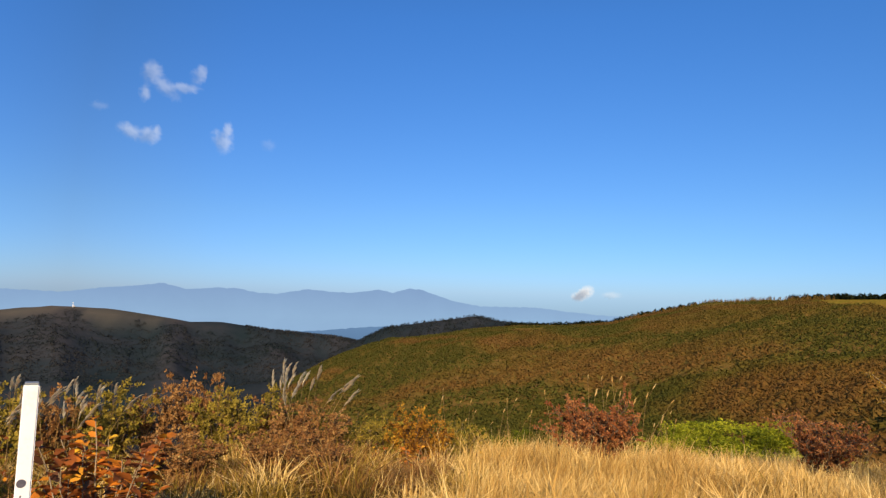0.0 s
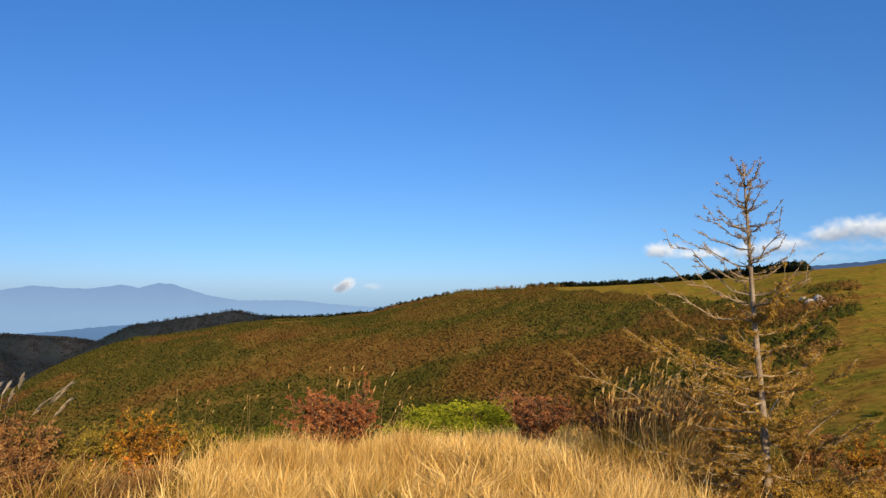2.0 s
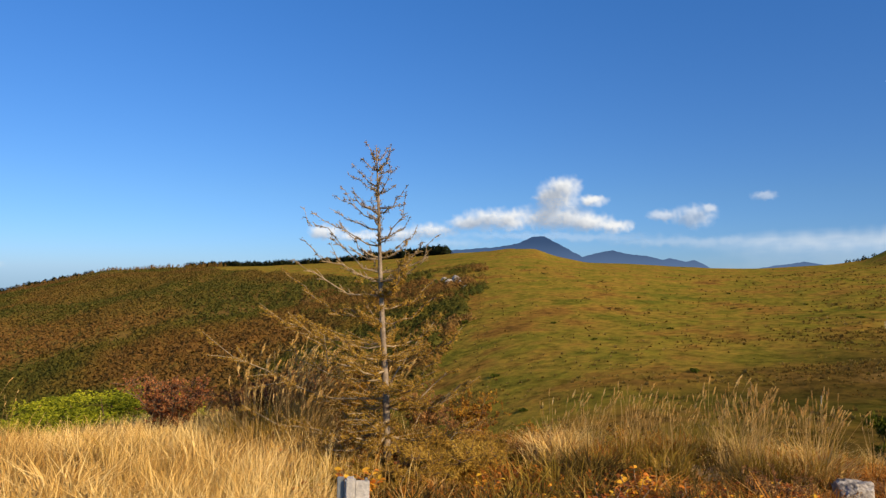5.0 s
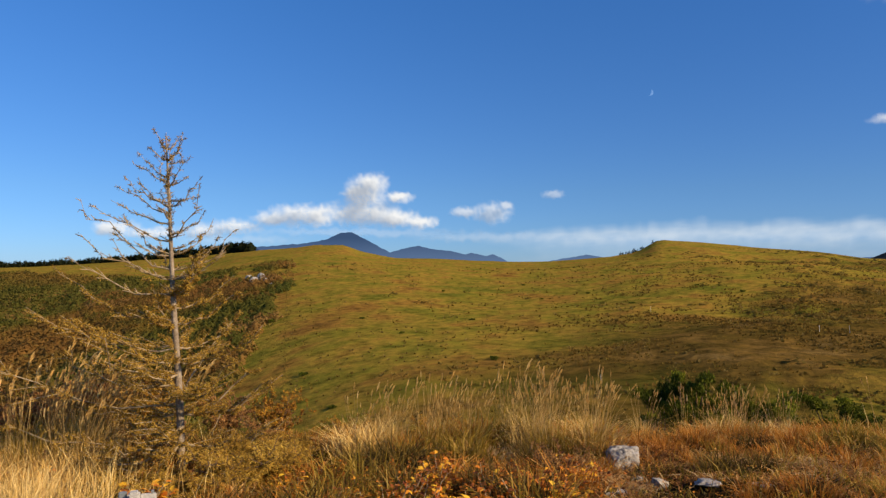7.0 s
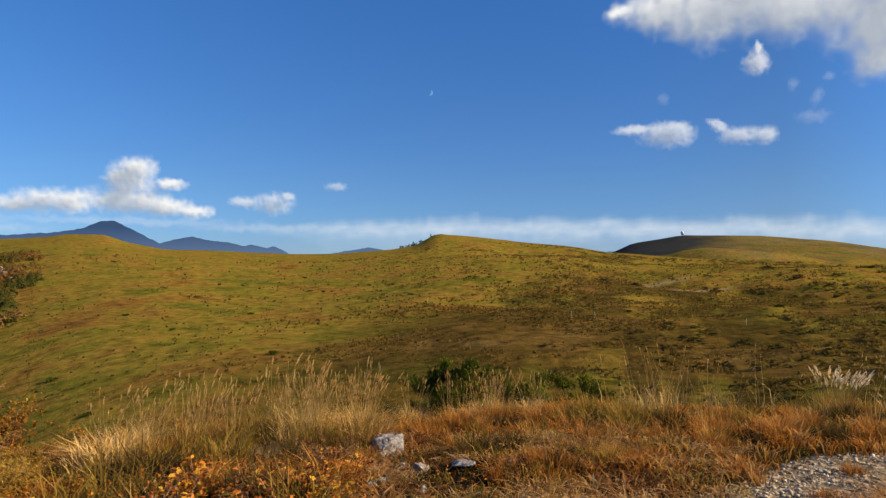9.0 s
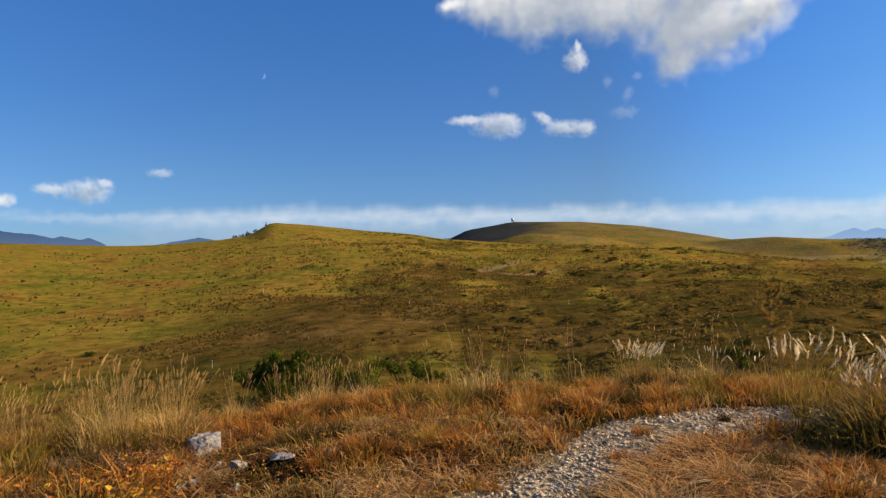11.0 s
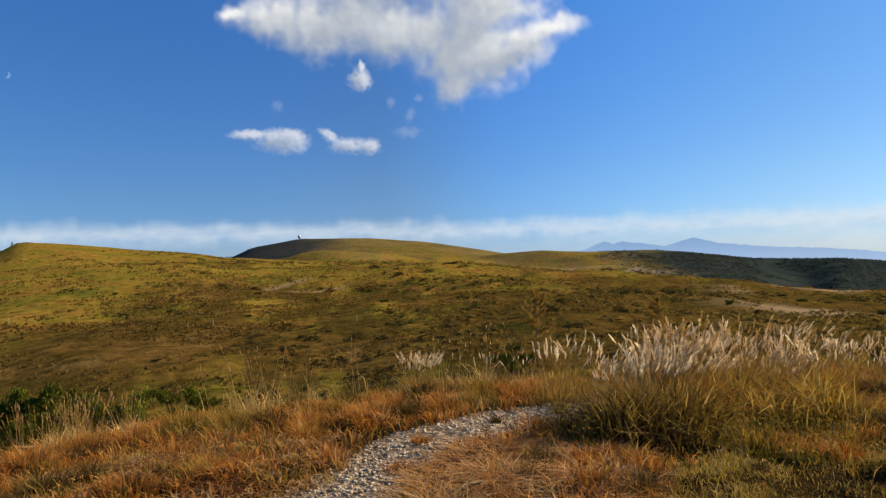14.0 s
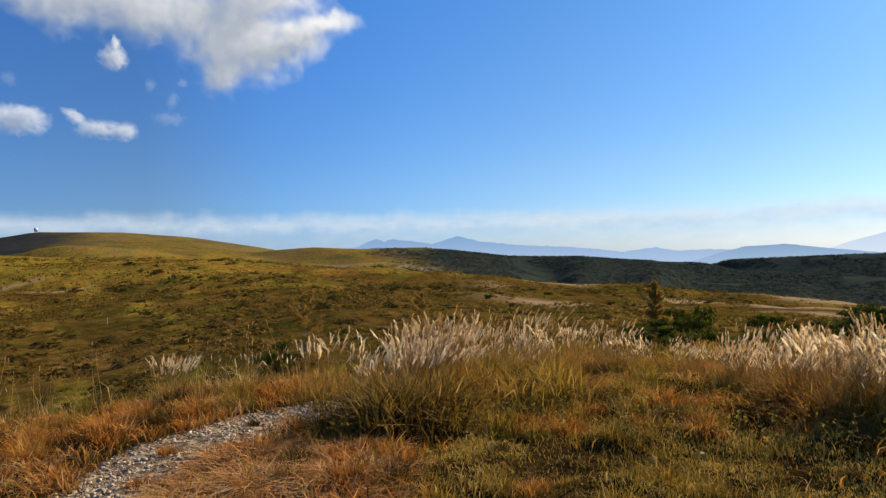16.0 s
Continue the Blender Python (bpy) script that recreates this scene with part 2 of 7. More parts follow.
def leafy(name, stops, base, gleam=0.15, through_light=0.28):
    """Blades, needles and leaves: colour by each piece's own tint, litter colour at the foot darkened for shade among
    blades, some light passing through.
    """
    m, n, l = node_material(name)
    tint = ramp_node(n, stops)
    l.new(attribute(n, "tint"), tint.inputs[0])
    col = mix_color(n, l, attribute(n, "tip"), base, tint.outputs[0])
    p = n.new("ShaderNodeBsdfPrincipled")
    p.inputs["Roughness"].default_value = 0.75
    p.inputs["Specular IOR Level"].default_value = gleam
    l.new(col, p.inputs["Base Color"])
    t = n.new("ShaderNodeBsdfTranslucent")
    l.new(col, t.inputs["Color"])
    mix = n.new("ShaderNodeMixShader")
    mix.inputs[0].default_value = through_light
    l.new(p.outputs[0], mix.inputs[1])
    l.new(t.outputs[0], mix.inputs[2])
    o = n.new("ShaderNodeOutputMaterial")
    l.new(mix.outputs[0], o.inputs[0])
    return m


def surface(name, stops, scale, fine=8.0, bump=0.3, rough=0.8, metal=0.0, specular=0.3, size=0.02, each=False):
    """A mottled solid: colour from coarse and fine noise, with relief."""
    m, n, l = node_material(name)
    g = n.new("ShaderNodeTexCoord").outputs["Object"]
    a, b = noise_node(n, l, g, scale, 5), noise_node(n, l, g, scale * fine, 4)
    add = n.new("ShaderNodeMath")
    add.operation, add.inputs[1].default_value = "MULTIPLY_ADD", 0.6
    sub = n.new("ShaderNodeMath")
    sub.operation, sub.inputs[1].default_value = "MULTIPLY", 0.4
    l.new(b.outputs["Fac"], sub.inputs[0])
    l.new(a.outputs["Fac"], add.inputs[0])
    l.new(sub.outputs[0], add.inputs[2])
    r = ramp_node(n, stops)
    l.new(add.outputs[0], r.inputs[0])
    p = n.new("ShaderNodeBsdfPrincipled")
    p.inputs["Roughness"].default_value, p.inputs["Metallic"].default_value, p.inputs["Specular IOR Level"].default_value = rough, metal, specular
    if each:
        lot = ramp_node(n, [(0.0, (0.45, 0.42, 0.37)), (0.5, (0.85, 0.82, 0.77)), (1.0, (1.2, 1.16, 1.10))])
        l.new(n.new("ShaderNodeNewGeometry").outputs["Random Per Island"], lot.inputs[0])
        l.new(mix_color(n, l, 1.0, r.outputs[0], lot.outputs[0], "MULTIPLY"), p.inputs["Base Color"])
    else:
        l.new(r.outputs[0], p.inputs["Base Color"])
    bn = n.new("ShaderNodeBump")
    bn.inputs["Strength"].default_value, bn.inputs["Distance"].default_value = bump, size
    l.new(add.outputs[0], bn.inputs["Height"])
    l.new(bn.outputs[0], p.inputs["Normal"])
    o = n.new("ShaderNodeOutputMaterial")
    l.new(p.outputs[0], o.inputs[0])
    return m


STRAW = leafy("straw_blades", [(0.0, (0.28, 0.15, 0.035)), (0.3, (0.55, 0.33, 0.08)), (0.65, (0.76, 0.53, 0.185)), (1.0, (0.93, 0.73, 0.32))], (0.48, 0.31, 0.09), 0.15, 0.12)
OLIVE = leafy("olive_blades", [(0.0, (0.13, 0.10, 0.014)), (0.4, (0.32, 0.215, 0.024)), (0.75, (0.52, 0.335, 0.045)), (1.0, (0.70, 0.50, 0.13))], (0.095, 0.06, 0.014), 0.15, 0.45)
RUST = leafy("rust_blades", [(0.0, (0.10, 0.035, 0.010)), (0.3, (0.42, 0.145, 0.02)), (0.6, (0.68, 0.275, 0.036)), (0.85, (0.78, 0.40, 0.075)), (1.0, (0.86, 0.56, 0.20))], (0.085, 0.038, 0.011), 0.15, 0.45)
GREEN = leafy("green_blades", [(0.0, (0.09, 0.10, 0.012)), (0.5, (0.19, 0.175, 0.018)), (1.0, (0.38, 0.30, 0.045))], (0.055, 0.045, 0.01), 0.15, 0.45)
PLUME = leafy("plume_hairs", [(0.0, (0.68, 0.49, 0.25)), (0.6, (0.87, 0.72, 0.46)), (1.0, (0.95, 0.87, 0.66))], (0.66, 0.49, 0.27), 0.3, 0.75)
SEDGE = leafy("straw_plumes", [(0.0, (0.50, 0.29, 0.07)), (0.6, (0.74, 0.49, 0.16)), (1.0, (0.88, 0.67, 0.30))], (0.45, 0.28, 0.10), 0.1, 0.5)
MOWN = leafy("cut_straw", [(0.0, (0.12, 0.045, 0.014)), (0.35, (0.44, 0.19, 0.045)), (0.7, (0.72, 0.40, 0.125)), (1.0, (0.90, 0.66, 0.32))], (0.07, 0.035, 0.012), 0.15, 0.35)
BROWN = leafy("brown_leaves", [(0.0, (0.11, 0.050, 0.020)), (0.5, (0.29, 0.135, 0.042)), (1.0, (0.48, 0.29, 0.10))], (0.09, 0.05, 0.016))
# ridge crowns blued and dulled: the valley's haze is in this colour
RIDGEWOODS = leafy("hazy_ridge_crowns", [(0.0, (0.026, 0.040, 0.042)), (0.5, (0.042, 0.048, 0.050)), (1.0, (0.068, 0.062, 0.058))], (0.036, 0.042, 0.043), 0.0, 0.4)
LEAFOLIVE = leafy("olive_leaves", [(0.0, (0.11, 0.09, 0.016)), (0.5, (0.27, 0.205, 0.028)), (1.0, (0.48, 0.37, 0.06))], (0.11, 0.08, 0.016))
SCRUB = leafy("scrub_crowns", [(0.0, (0.085, 0.078, 0.021)), (0.5, (0.145, 0.105, 0.028)), (1.0, (0.21, 0.165, 0.038))], (0.115, 0.086, 0.024), 0.0, 0.5)
AMBER = leafy("amber_leaves", [(0.0, (0.13, 0.05, 0.012)), (0.5, (0.40, 0.19, 0.02)), (1.0, (0.60, 0.36, 0.04))], (0.16, 0.08, 0.015))
# dark old growth; its tufts also stand in for shade between grass clumps
DARKGRASS = leafy("shaded_old_blades", [(0.0, (0.055, 0.035, 0.010)), (0.5, (0.13, 0.085, 0.016)), (1.0, (0.26, 0.17, 0.035))], (0.045, 0.03, 0.01))
TURF = leafy("trodden_turf", [(0.0, (0.20, 0.14, 0.025)), (0.4, (0.42, 0.30, 0.045)), (0.75, (0.62, 0.46, 0.085)), (1.0, (0.76, 0.60, 0.18))], (0.20, 0.14, 0.03), 0.1, 0.3)
STEM = leafy("dry_stems", [(0.0, (0.30, 0.18, 0.05)), (1.0, (0.55, 0.38, 0.15))], (0.22, 0.15, 0.04))
ORANGE = leafy("orange_leaves", [(0.0, (0.08, 0.032, 0.010)), (0.35, (0.30, 0.085, 0.012)), (0.7, (0.66, 0.22, 0.014)), (1.0, (0.80, 0.48, 0.03))], (0.25, 0.10, 0.02), 0.4)
CRIMSON = leafy("red_leaves", [(0.0, (0.12, 0.045, 0.018)), (0.5, (0.31, 0.105, 0.034)), (1.0, (0.46, 0.22, 0.08))], (0.12, 0.05, 0.02))
LIME = leafy("lime_needles", [(0.0, (0.08, 0.11, 0.010)), (0.5, (0.22, 0.25, 0.012)), (1.0, (0.44, 0.43, 0.028))], (0.09, 0.10, 0.015))
PINE = leafy("pine_needles", [(0.0, (0.026, 0.040, 0.005)), (0.5, (0.095, 0.115, 0.009)), (1.0, (0.30, 0.30, 0.022))], (0.02, 0.03, 0.01), 0.1, 0.2)
LARCH = leafy("larch_needles", [(0.0, (0.15, 0.095, 0.018)), (0.5, (0.37, 0.22, 0.032)), (1.0, (0.58, 0.40, 0.075))], (0.25, 0.12, 0.03))
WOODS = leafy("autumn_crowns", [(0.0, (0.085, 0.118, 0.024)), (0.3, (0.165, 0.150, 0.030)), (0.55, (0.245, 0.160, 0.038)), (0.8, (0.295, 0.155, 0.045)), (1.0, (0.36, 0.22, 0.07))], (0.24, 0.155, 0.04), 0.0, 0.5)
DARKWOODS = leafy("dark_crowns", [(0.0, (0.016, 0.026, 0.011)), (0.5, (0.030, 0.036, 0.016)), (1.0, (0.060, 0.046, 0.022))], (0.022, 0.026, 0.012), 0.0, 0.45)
# plantation crowns with a bluish lift that stands in for distance haze
FARWOODS = leafy("hazy_plantation_crowns", [(0.0, (0.036, 0.056, 0.052)), (0.5, (0.054, 0.074, 0.064)), (1.0, (0.082, 0.095, 0.072))], (0.050, 0.068, 0.060), 0.0, 0.5)
BARK = surface("larch_bark", [(0.3, (0.07, 0.052, 0.034)), (0.48, (0.21, 0.165, 0.115)), (0.7, (0.42, 0.36, 0.28))], 14.0, 6, 0.7, 0.9, size=0.01)
TWIG = surface("grey_twigs", [(0.3, (0.17, 0.125, 0.070)), (0.7, (0.44, 0.35, 0.22))], 20.0, 4, 0.4, 0.9)
DARKTWIG = surface("brown_twigs", [(0.3, (0.07, 0.042, 0.022)), (0.7, (0.19, 0.125, 0.075))], 20.0, 4, 0.4, 0.9)
STONE = surface("limestone", [(0.34, (0.05, 0.045, 0.04)), (0.43, (0.24, 0.22, 0.19)), (0.53, (0.40, 0.375, 0.33)), (0.7, (0.56, 0.53, 0.48))], 8.0, 4, 1.0, 0.85, size=0.02)
GRIT = surface("track_stones", [(0.3, (0.32, 0.26, 0.18)), (0.5, (0.58, 0.50, 0.36)), (0.75, (0.80, 0.72, 0.57))], 9.0, 6, 0.6, 0.9, each=True)
WHITE_PAINT = surface("white_paint", [(0.2, (0.60, 0.60, 0.58)), (0.5, (0.80, 0.80, 0.79)), (0.8, (0.84, 0.84, 0.83))], 5.0, 10, 0.1, 0.45)
GREY_WOOD = surface("weathered_wood", [(0.3, (0.30, 0.29, 0.27)), (0.7, (0.58, 0.56, 0.52))], 16.0, 5, 0.5, 0.8)
GREY_METAL = surface("dull_metal", [(0.3, (0.25, 0.27, 0.27)), (0.7, (0.40, 0.42, 0.42))], 10.0, 5, 0.1, 0.5, 0.6)
DARK_MARK = surface("dark_smudge", [(0.3, (0.05, 0.05, 0.07)), (0.7, (0.12, 0.11, 0.14))], 30.0, 5, 0.05, 0.6)


def ground_material():
    m, n, l = node_material("moor_ground")
    g = n.new("ShaderNodeNewGeometry").outputs["Position"]
    huge, big, mid, fine = noise_node(n, l, g, 0.012, 5), noise_node(n, l, g, 0.045, 8, 0.68), noise_node(n, l, g, 0.30, 8, 0.72), noise_node(n, l, g, 9.0, 5, 0.7)
    grass = ramp_node(n, [(0.30, (0.105, 0.122, 0.018)), (0.43, (0.185, 0.165, 0.023)), (0.53, (0.26, 0.186, 0.031)), (0.60, (0.25, 0.146, 0.030)), (0.70, (0.165, 0.090, 0.024))])
    l.new(big.outputs["Fac"], grass.inputs[0])
    heath = ramp_node(n, [(0.30, (0.040, 0.046, 0.010)), (0.42, (0.074, 0.060, 0.013)), (0.53, (0.108, 0.073, 0.017)), (0.62, (0.148, 0.095, 0.025)), (0.72, (0.22, 0.148, 0.048))])
    l.new(big.outputs["Fac"], heath.inputs[0])
    soil = ramp_node(n, [(0.3, (0.018, 0.012, 0.005)), (0.55, (0.055, 0.036, 0.012)), (0.75, (0.13, 0.088, 0.030))])
    l.new(fine.outputs["Fac"], soil.inputs[0])
    gravel = ramp_node(n, [(0.34, (0.07, 0.050, 0.030)), (0.48, (0.24, 0.19, 0.12)), (0.62, (0.52, 0.44, 0.31))])
    l.new(fine.outputs["Fac"], gravel.inputs[0])
    wood = ramp_node(n, [(0.35, (0.12, 0.105, 0.022)), (0.5, (0.19, 0.125, 0.03)), (0.65, (0.24, 0.14, 0.04))])
    l.new(big.outputs["Fac"], wood.inputs[0])
    # dark ground of the far ridge, blued for the haze
    dark = ramp_node(n, [(0.3, (0.016, 0.027, 0.032)), (0.5, (0.027, 0.035, 0.042)), (0.68, (0.046, 0.046, 0.050))])
    folds = n.new("ShaderNodeMix")
    folds.data_type = "FLOAT"
    folds.inputs[0].default_value = 0.6
    l.new(huge.outputs["Fac"], folds.inputs[2])
    l.new(big.outputs["Fac"], folds.inputs[3])
    kind = n.new("ShaderNodeMix")
    kind.data_type = "FLOAT"
    kind.inputs[0].default_value = 0.4
    l.new(folds.outputs[0], kind.inputs[2])
    l.new(attribute(n, "gully"), kind.inputs[3])
    l.new(kind.outputs[0], dark.inputs[0])
    # edges of the kinds of cover are ragged
    ragged = n.new("ShaderNodeMath")
    ragged.operation, ragged.inputs[1].default_value, ragged.inputs[2].default_value = "MULTIPLY_ADD", 1.5, -0.75
    l.new(huge.outputs["Fac"], ragged.inputs[0])

    def weight(name, noise_socket):
        a = n.new("ShaderNodeMath")
        a.operation = "ADD"
        l.new(attribute(n, name), a.inputs[0])
        l.new(noise_socket, a.inputs[1])
        r = ramp_node(n, [(0.28, (0, 0, 0)), (0.72, (1, 1, 1))])
        l.new(a.outputs[0], r.inputs[0])
        return r.outputs[0]
    rag2 = n.new("ShaderNodeMath")
    rag2.operation, rag2.inputs[1].default_value, rag2.inputs[2].default_value = "MULTIPLY_ADD", 1.2, -0.6
    l.new(mid.outputs["Fac"], rag2.inputs[0])
    c = mix_color(n, l, weight("heath", ragged.outputs[0]), grass.outputs[0], heath.outputs[0])
    tuss = ramp_node(n, [(0.36, (0.34, 0.33, 0.30)), (0.47, (0.90, 0.88, 0.86)), (0.60, (1.50, 1.38, 1.20))])
    l.new(mid.outputs["Fac"], tuss.inputs[0])
    c = mix_color(n, l, 0.72, c, tuss.outputs[0], "MULTIPLY")
    c = mix_color(n, l, attribute(n, "wood"), c, wood.outputs[0])
    c = mix_color(n, l, attribute(n, "dark"), c, dark.outputs[0])
    # plantation ground, blued for the haze like its crowns
    pines = ramp_node(n, [(0.38, (0.026, 0.040, 0.036)), (0.5, (0.036, 0.052, 0.044)), (0.62, (0.050, 0.063, 0.050))])
    l.new(folds.outputs[0], pines.inputs[0])
    c = mix_color(n, l, attribute(n, "planted"), c, pines.outputs[0])
    c = mix_color(n, l, attribute(n, "pale"), c, (0.52, 0.41, 0.25))
    c = mix_color(n, l, attribute(n, "near"), c, soil.outputs[0])
    c = mix_color(n, l, weight("track", rag2.outputs[0]), c, gravel.outputs[0])
    p = n.new("ShaderNodeBsdfPrincipled")
    p.inputs["Roughness"].default_value, p.inputs["Specular IOR Level"].default_value = 1.0, 0.0
    l.new(c, p.inputs["Base Color"])
    b1 = n.new("ShaderNodeBump")
    b1.inputs["Strength"].default_value, b1.inputs["Distance"].default_value = 0.8, 1.2
    l.new(mid.outputs["Fac"], b1.inputs["Height"])
    b2 = n.new("ShaderNodeBump")
    b2.inputs["Strength"].default_value, b2.inputs["Distance"].default_value = 0.6, 0.03
    l.new(fine.outputs["Fac"], b2.inputs["Height"])
    l.new(b1.outputs[0], b2.inputs["Normal"])
    l.new(b2.outputs[0], p.inputs["Normal"])
    o = n.new("ShaderNodeOutputMaterial")
    l.new(p.outputs[0], o.inputs[0])
    return m


# ---- mesh helpers ----
def raw_mesh(name, verts, tris, material, smooth=False, **fields):
    """A mesh from arrays of vertices and triangles (or quads), with float fields on its vertices."""
    verts, tris = np.asarray(verts, np.float32), np.asarray(tris, np.int32)
    me = bpy.data.meshes.new(name)
    k = tris.shape[1]
    me.vertices.add(len(verts))
    me.vertices.foreach_set("co", verts.ravel())
    me.loops.add(tris.size)
    me.loops.foreach_set("vertex_index", tris.ravel())
    me.polygons.add(len(tris))
    me.polygons.foreach_set("loop_start", np.arange(0, tris.size, k, dtype=np.int32))
    for key, values in fields.items():
        a = me.attributes.new(key, "FLOAT", "POINT")
        a.data.foreach_set("value", np.asarray(values, np.float32).ravel())
    me.update(calc_edges=True)
    me.validate()
    if smooth:
        me.polygons.foreach_set("use_smooth", np.ones(len(tris), bool))
    me.materials.append(material)
    return me


def part(name, me, parent, label=""):
    ob = new(name, me)
    ob.parent = parent
    if label:
        tagged(ob, label)
    return ob


def bm_mesh(name, bm, material, smooth=False):
    me = bpy.data.meshes.new(name)
    bm.to_mesh(me)
    bm.free()
    if smooth:
        me.polygons.foreach_set("use_smooth", np.ones(len(me.polygons), bool))
    me.materials.append(material)
    return me


def thing(name, label, category, group="", at=None):
    ob = new(name)
    if at is not None:
        ob.matrix_world = at
    return tagged(ob, label, category, group)


def blade_arrays(x, y, z, height, width, lean, direction, tint, droop=1.6):
    """Curved tapering blades: five vertices and three triangles each, as arrays."""
    count = len(x)
    face = direction + math.pi / 2 + RNG.uniform(-0.9, 0.9, count)
    wx, wy = np.cos(face) * width / 2, np.sin(face) * width / 2
    dx, dy = np.cos(direction), np.sin(direction)
    v = np.empty((count, 5, 3), np.float32)
    for i, (f, side) in enumerate(((0.0, -1), (0.0, 1), (0.55, -0.75), (0.55, 0.75), (1.0, 0))):
        bend = lean * f ** droop
        v[:, i, 0] = x + dx * height * bend + side * wx
        v[:, i, 1] = y + dy * height * bend + side * wy
        v[:, i, 2] = z + height * f * np.sqrt(np.maximum(1 - (lean * f) ** 2 * 0.75, 0.1))
    # dry blades twist and snap over towards the tip
    for axis in (0, 1):
        own = RNG.normal(scale=0.20, size=count) * height
        v[:, 4, axis] += own
        v[:, 2, axis] += own * 0.25
        v[:, 3, axis] += own * 0.25
    v[:, 4, 2] -= height * np.maximum(RNG.normal(0.02, 0.16, count), 0)
    base = np.arange(count)[:, None] * 5
    t = np.concatenate([base + [0, 1, 3], base + [0, 3, 2], base + [2, 3, 4]], 1).reshape(-1, 3)
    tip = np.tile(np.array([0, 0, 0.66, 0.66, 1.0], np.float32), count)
    return v.reshape(-1, 3), t, np.repeat(tint, 5), tip


def join_arrays(pieces):
    vs, ts, tints, tips, start = [], [], [], [], 0
    for v, t, a, b in pieces:
        vs.append(v), ts.append(t + start), tints.append(a), tips.append(b)
        start += len(v)
    return np.concatenate(vs), np.concatenate(ts), np.concatenate(tints), np.concatenate(tips)


def tube_arrays(points, radii, sides=5, tint=0.5):
    """A tapering tube along points, as arrays."""
    pts = [Vector(p) for p in points]
    v, t = [], []
    for i, p in enumerate(pts):
        d = (pts[min(i + 1, len(pts) - 1)] - pts[max(i - 1, 0)]).normalized()
        a = d.orthogonal().normalized()
        b = d.cross(a)
        for k in range(sides):
            w = 2 * math.pi * k / sides
            v.append(p + (a * math.cos(w) + b * math.sin(w)) * radii[i])
        if i:
            for k in range(sides):
                q, s = (i - 1) * sides + k, (i - 1) * sides + (k + 1) % sides
                t += [(q, s, s + sides), (q, s + sides, q + sides)]
    v = np.array([tuple(p) for p in v], np.float32)
    return v, np.array(t), np.full(len(v), tint, np.float32), np.ones(len(v), np.float32)


def tuft_arrays(centres, size, count, tint, flat=1.0, slim=0.35):
    """Loose leaf or needle slips about each centre, turned every way, as arrays of triangles."""
    centres = np.repeat(np.asarray(centres, float), count, 0)
    size = np.repeat(np.broadcast_to(size, (len(centres) // count,)), count)
    tint = np.repeat(tint, count)
    m = len(centres)
    d = RNG.normal(size=(m, 3))
    d[:, 2] *= flat
    d /= np.linalg.norm(d, axis=1)[:, None]
    w = np.cross(d, RNG.normal(size=(m, 3)))
    w /= np.linalg.norm(w, axis=1)[:, None] + 1e-9
    s = size * RNG.uniform(0.6, 1.3, m)
    v = np.empty((m, 4, 3), np.float32)
    v[:, 0] = centres + d * (s * 0.1)[:, None]
    v[:, 1] = centres + d * (s * 0.55)[:, None] + w * (s * slim)[:, None]
    v[:, 2] = centres + d * s[:, None]
    v[:, 3] = centres + d * (s * 0.55)[:, None] - w * (s * slim)[:, None]
    base = np.arange(m)[:, None] * 4
    t = np.concatenate([base + [0, 1, 2], base + [0, 2, 3]], 1).reshape(-1, 3)
    return v.reshape(-1, 3), t, np.repeat(np.clip(tint + RNG.uniform(-0.2, 0.2, m), 0, 1), 4), np.ones(m * 4, np.float32)


def scatter(count, az_lo, az_hi, r_lo, r_hi):
    az = RNG.uniform(az_lo, az_hi, count)
    r = np.sqrt(RNG.uniform(r_lo ** 2, r_hi ** 2, count))
    x, y = place(az, r)
    return x, y, az, r


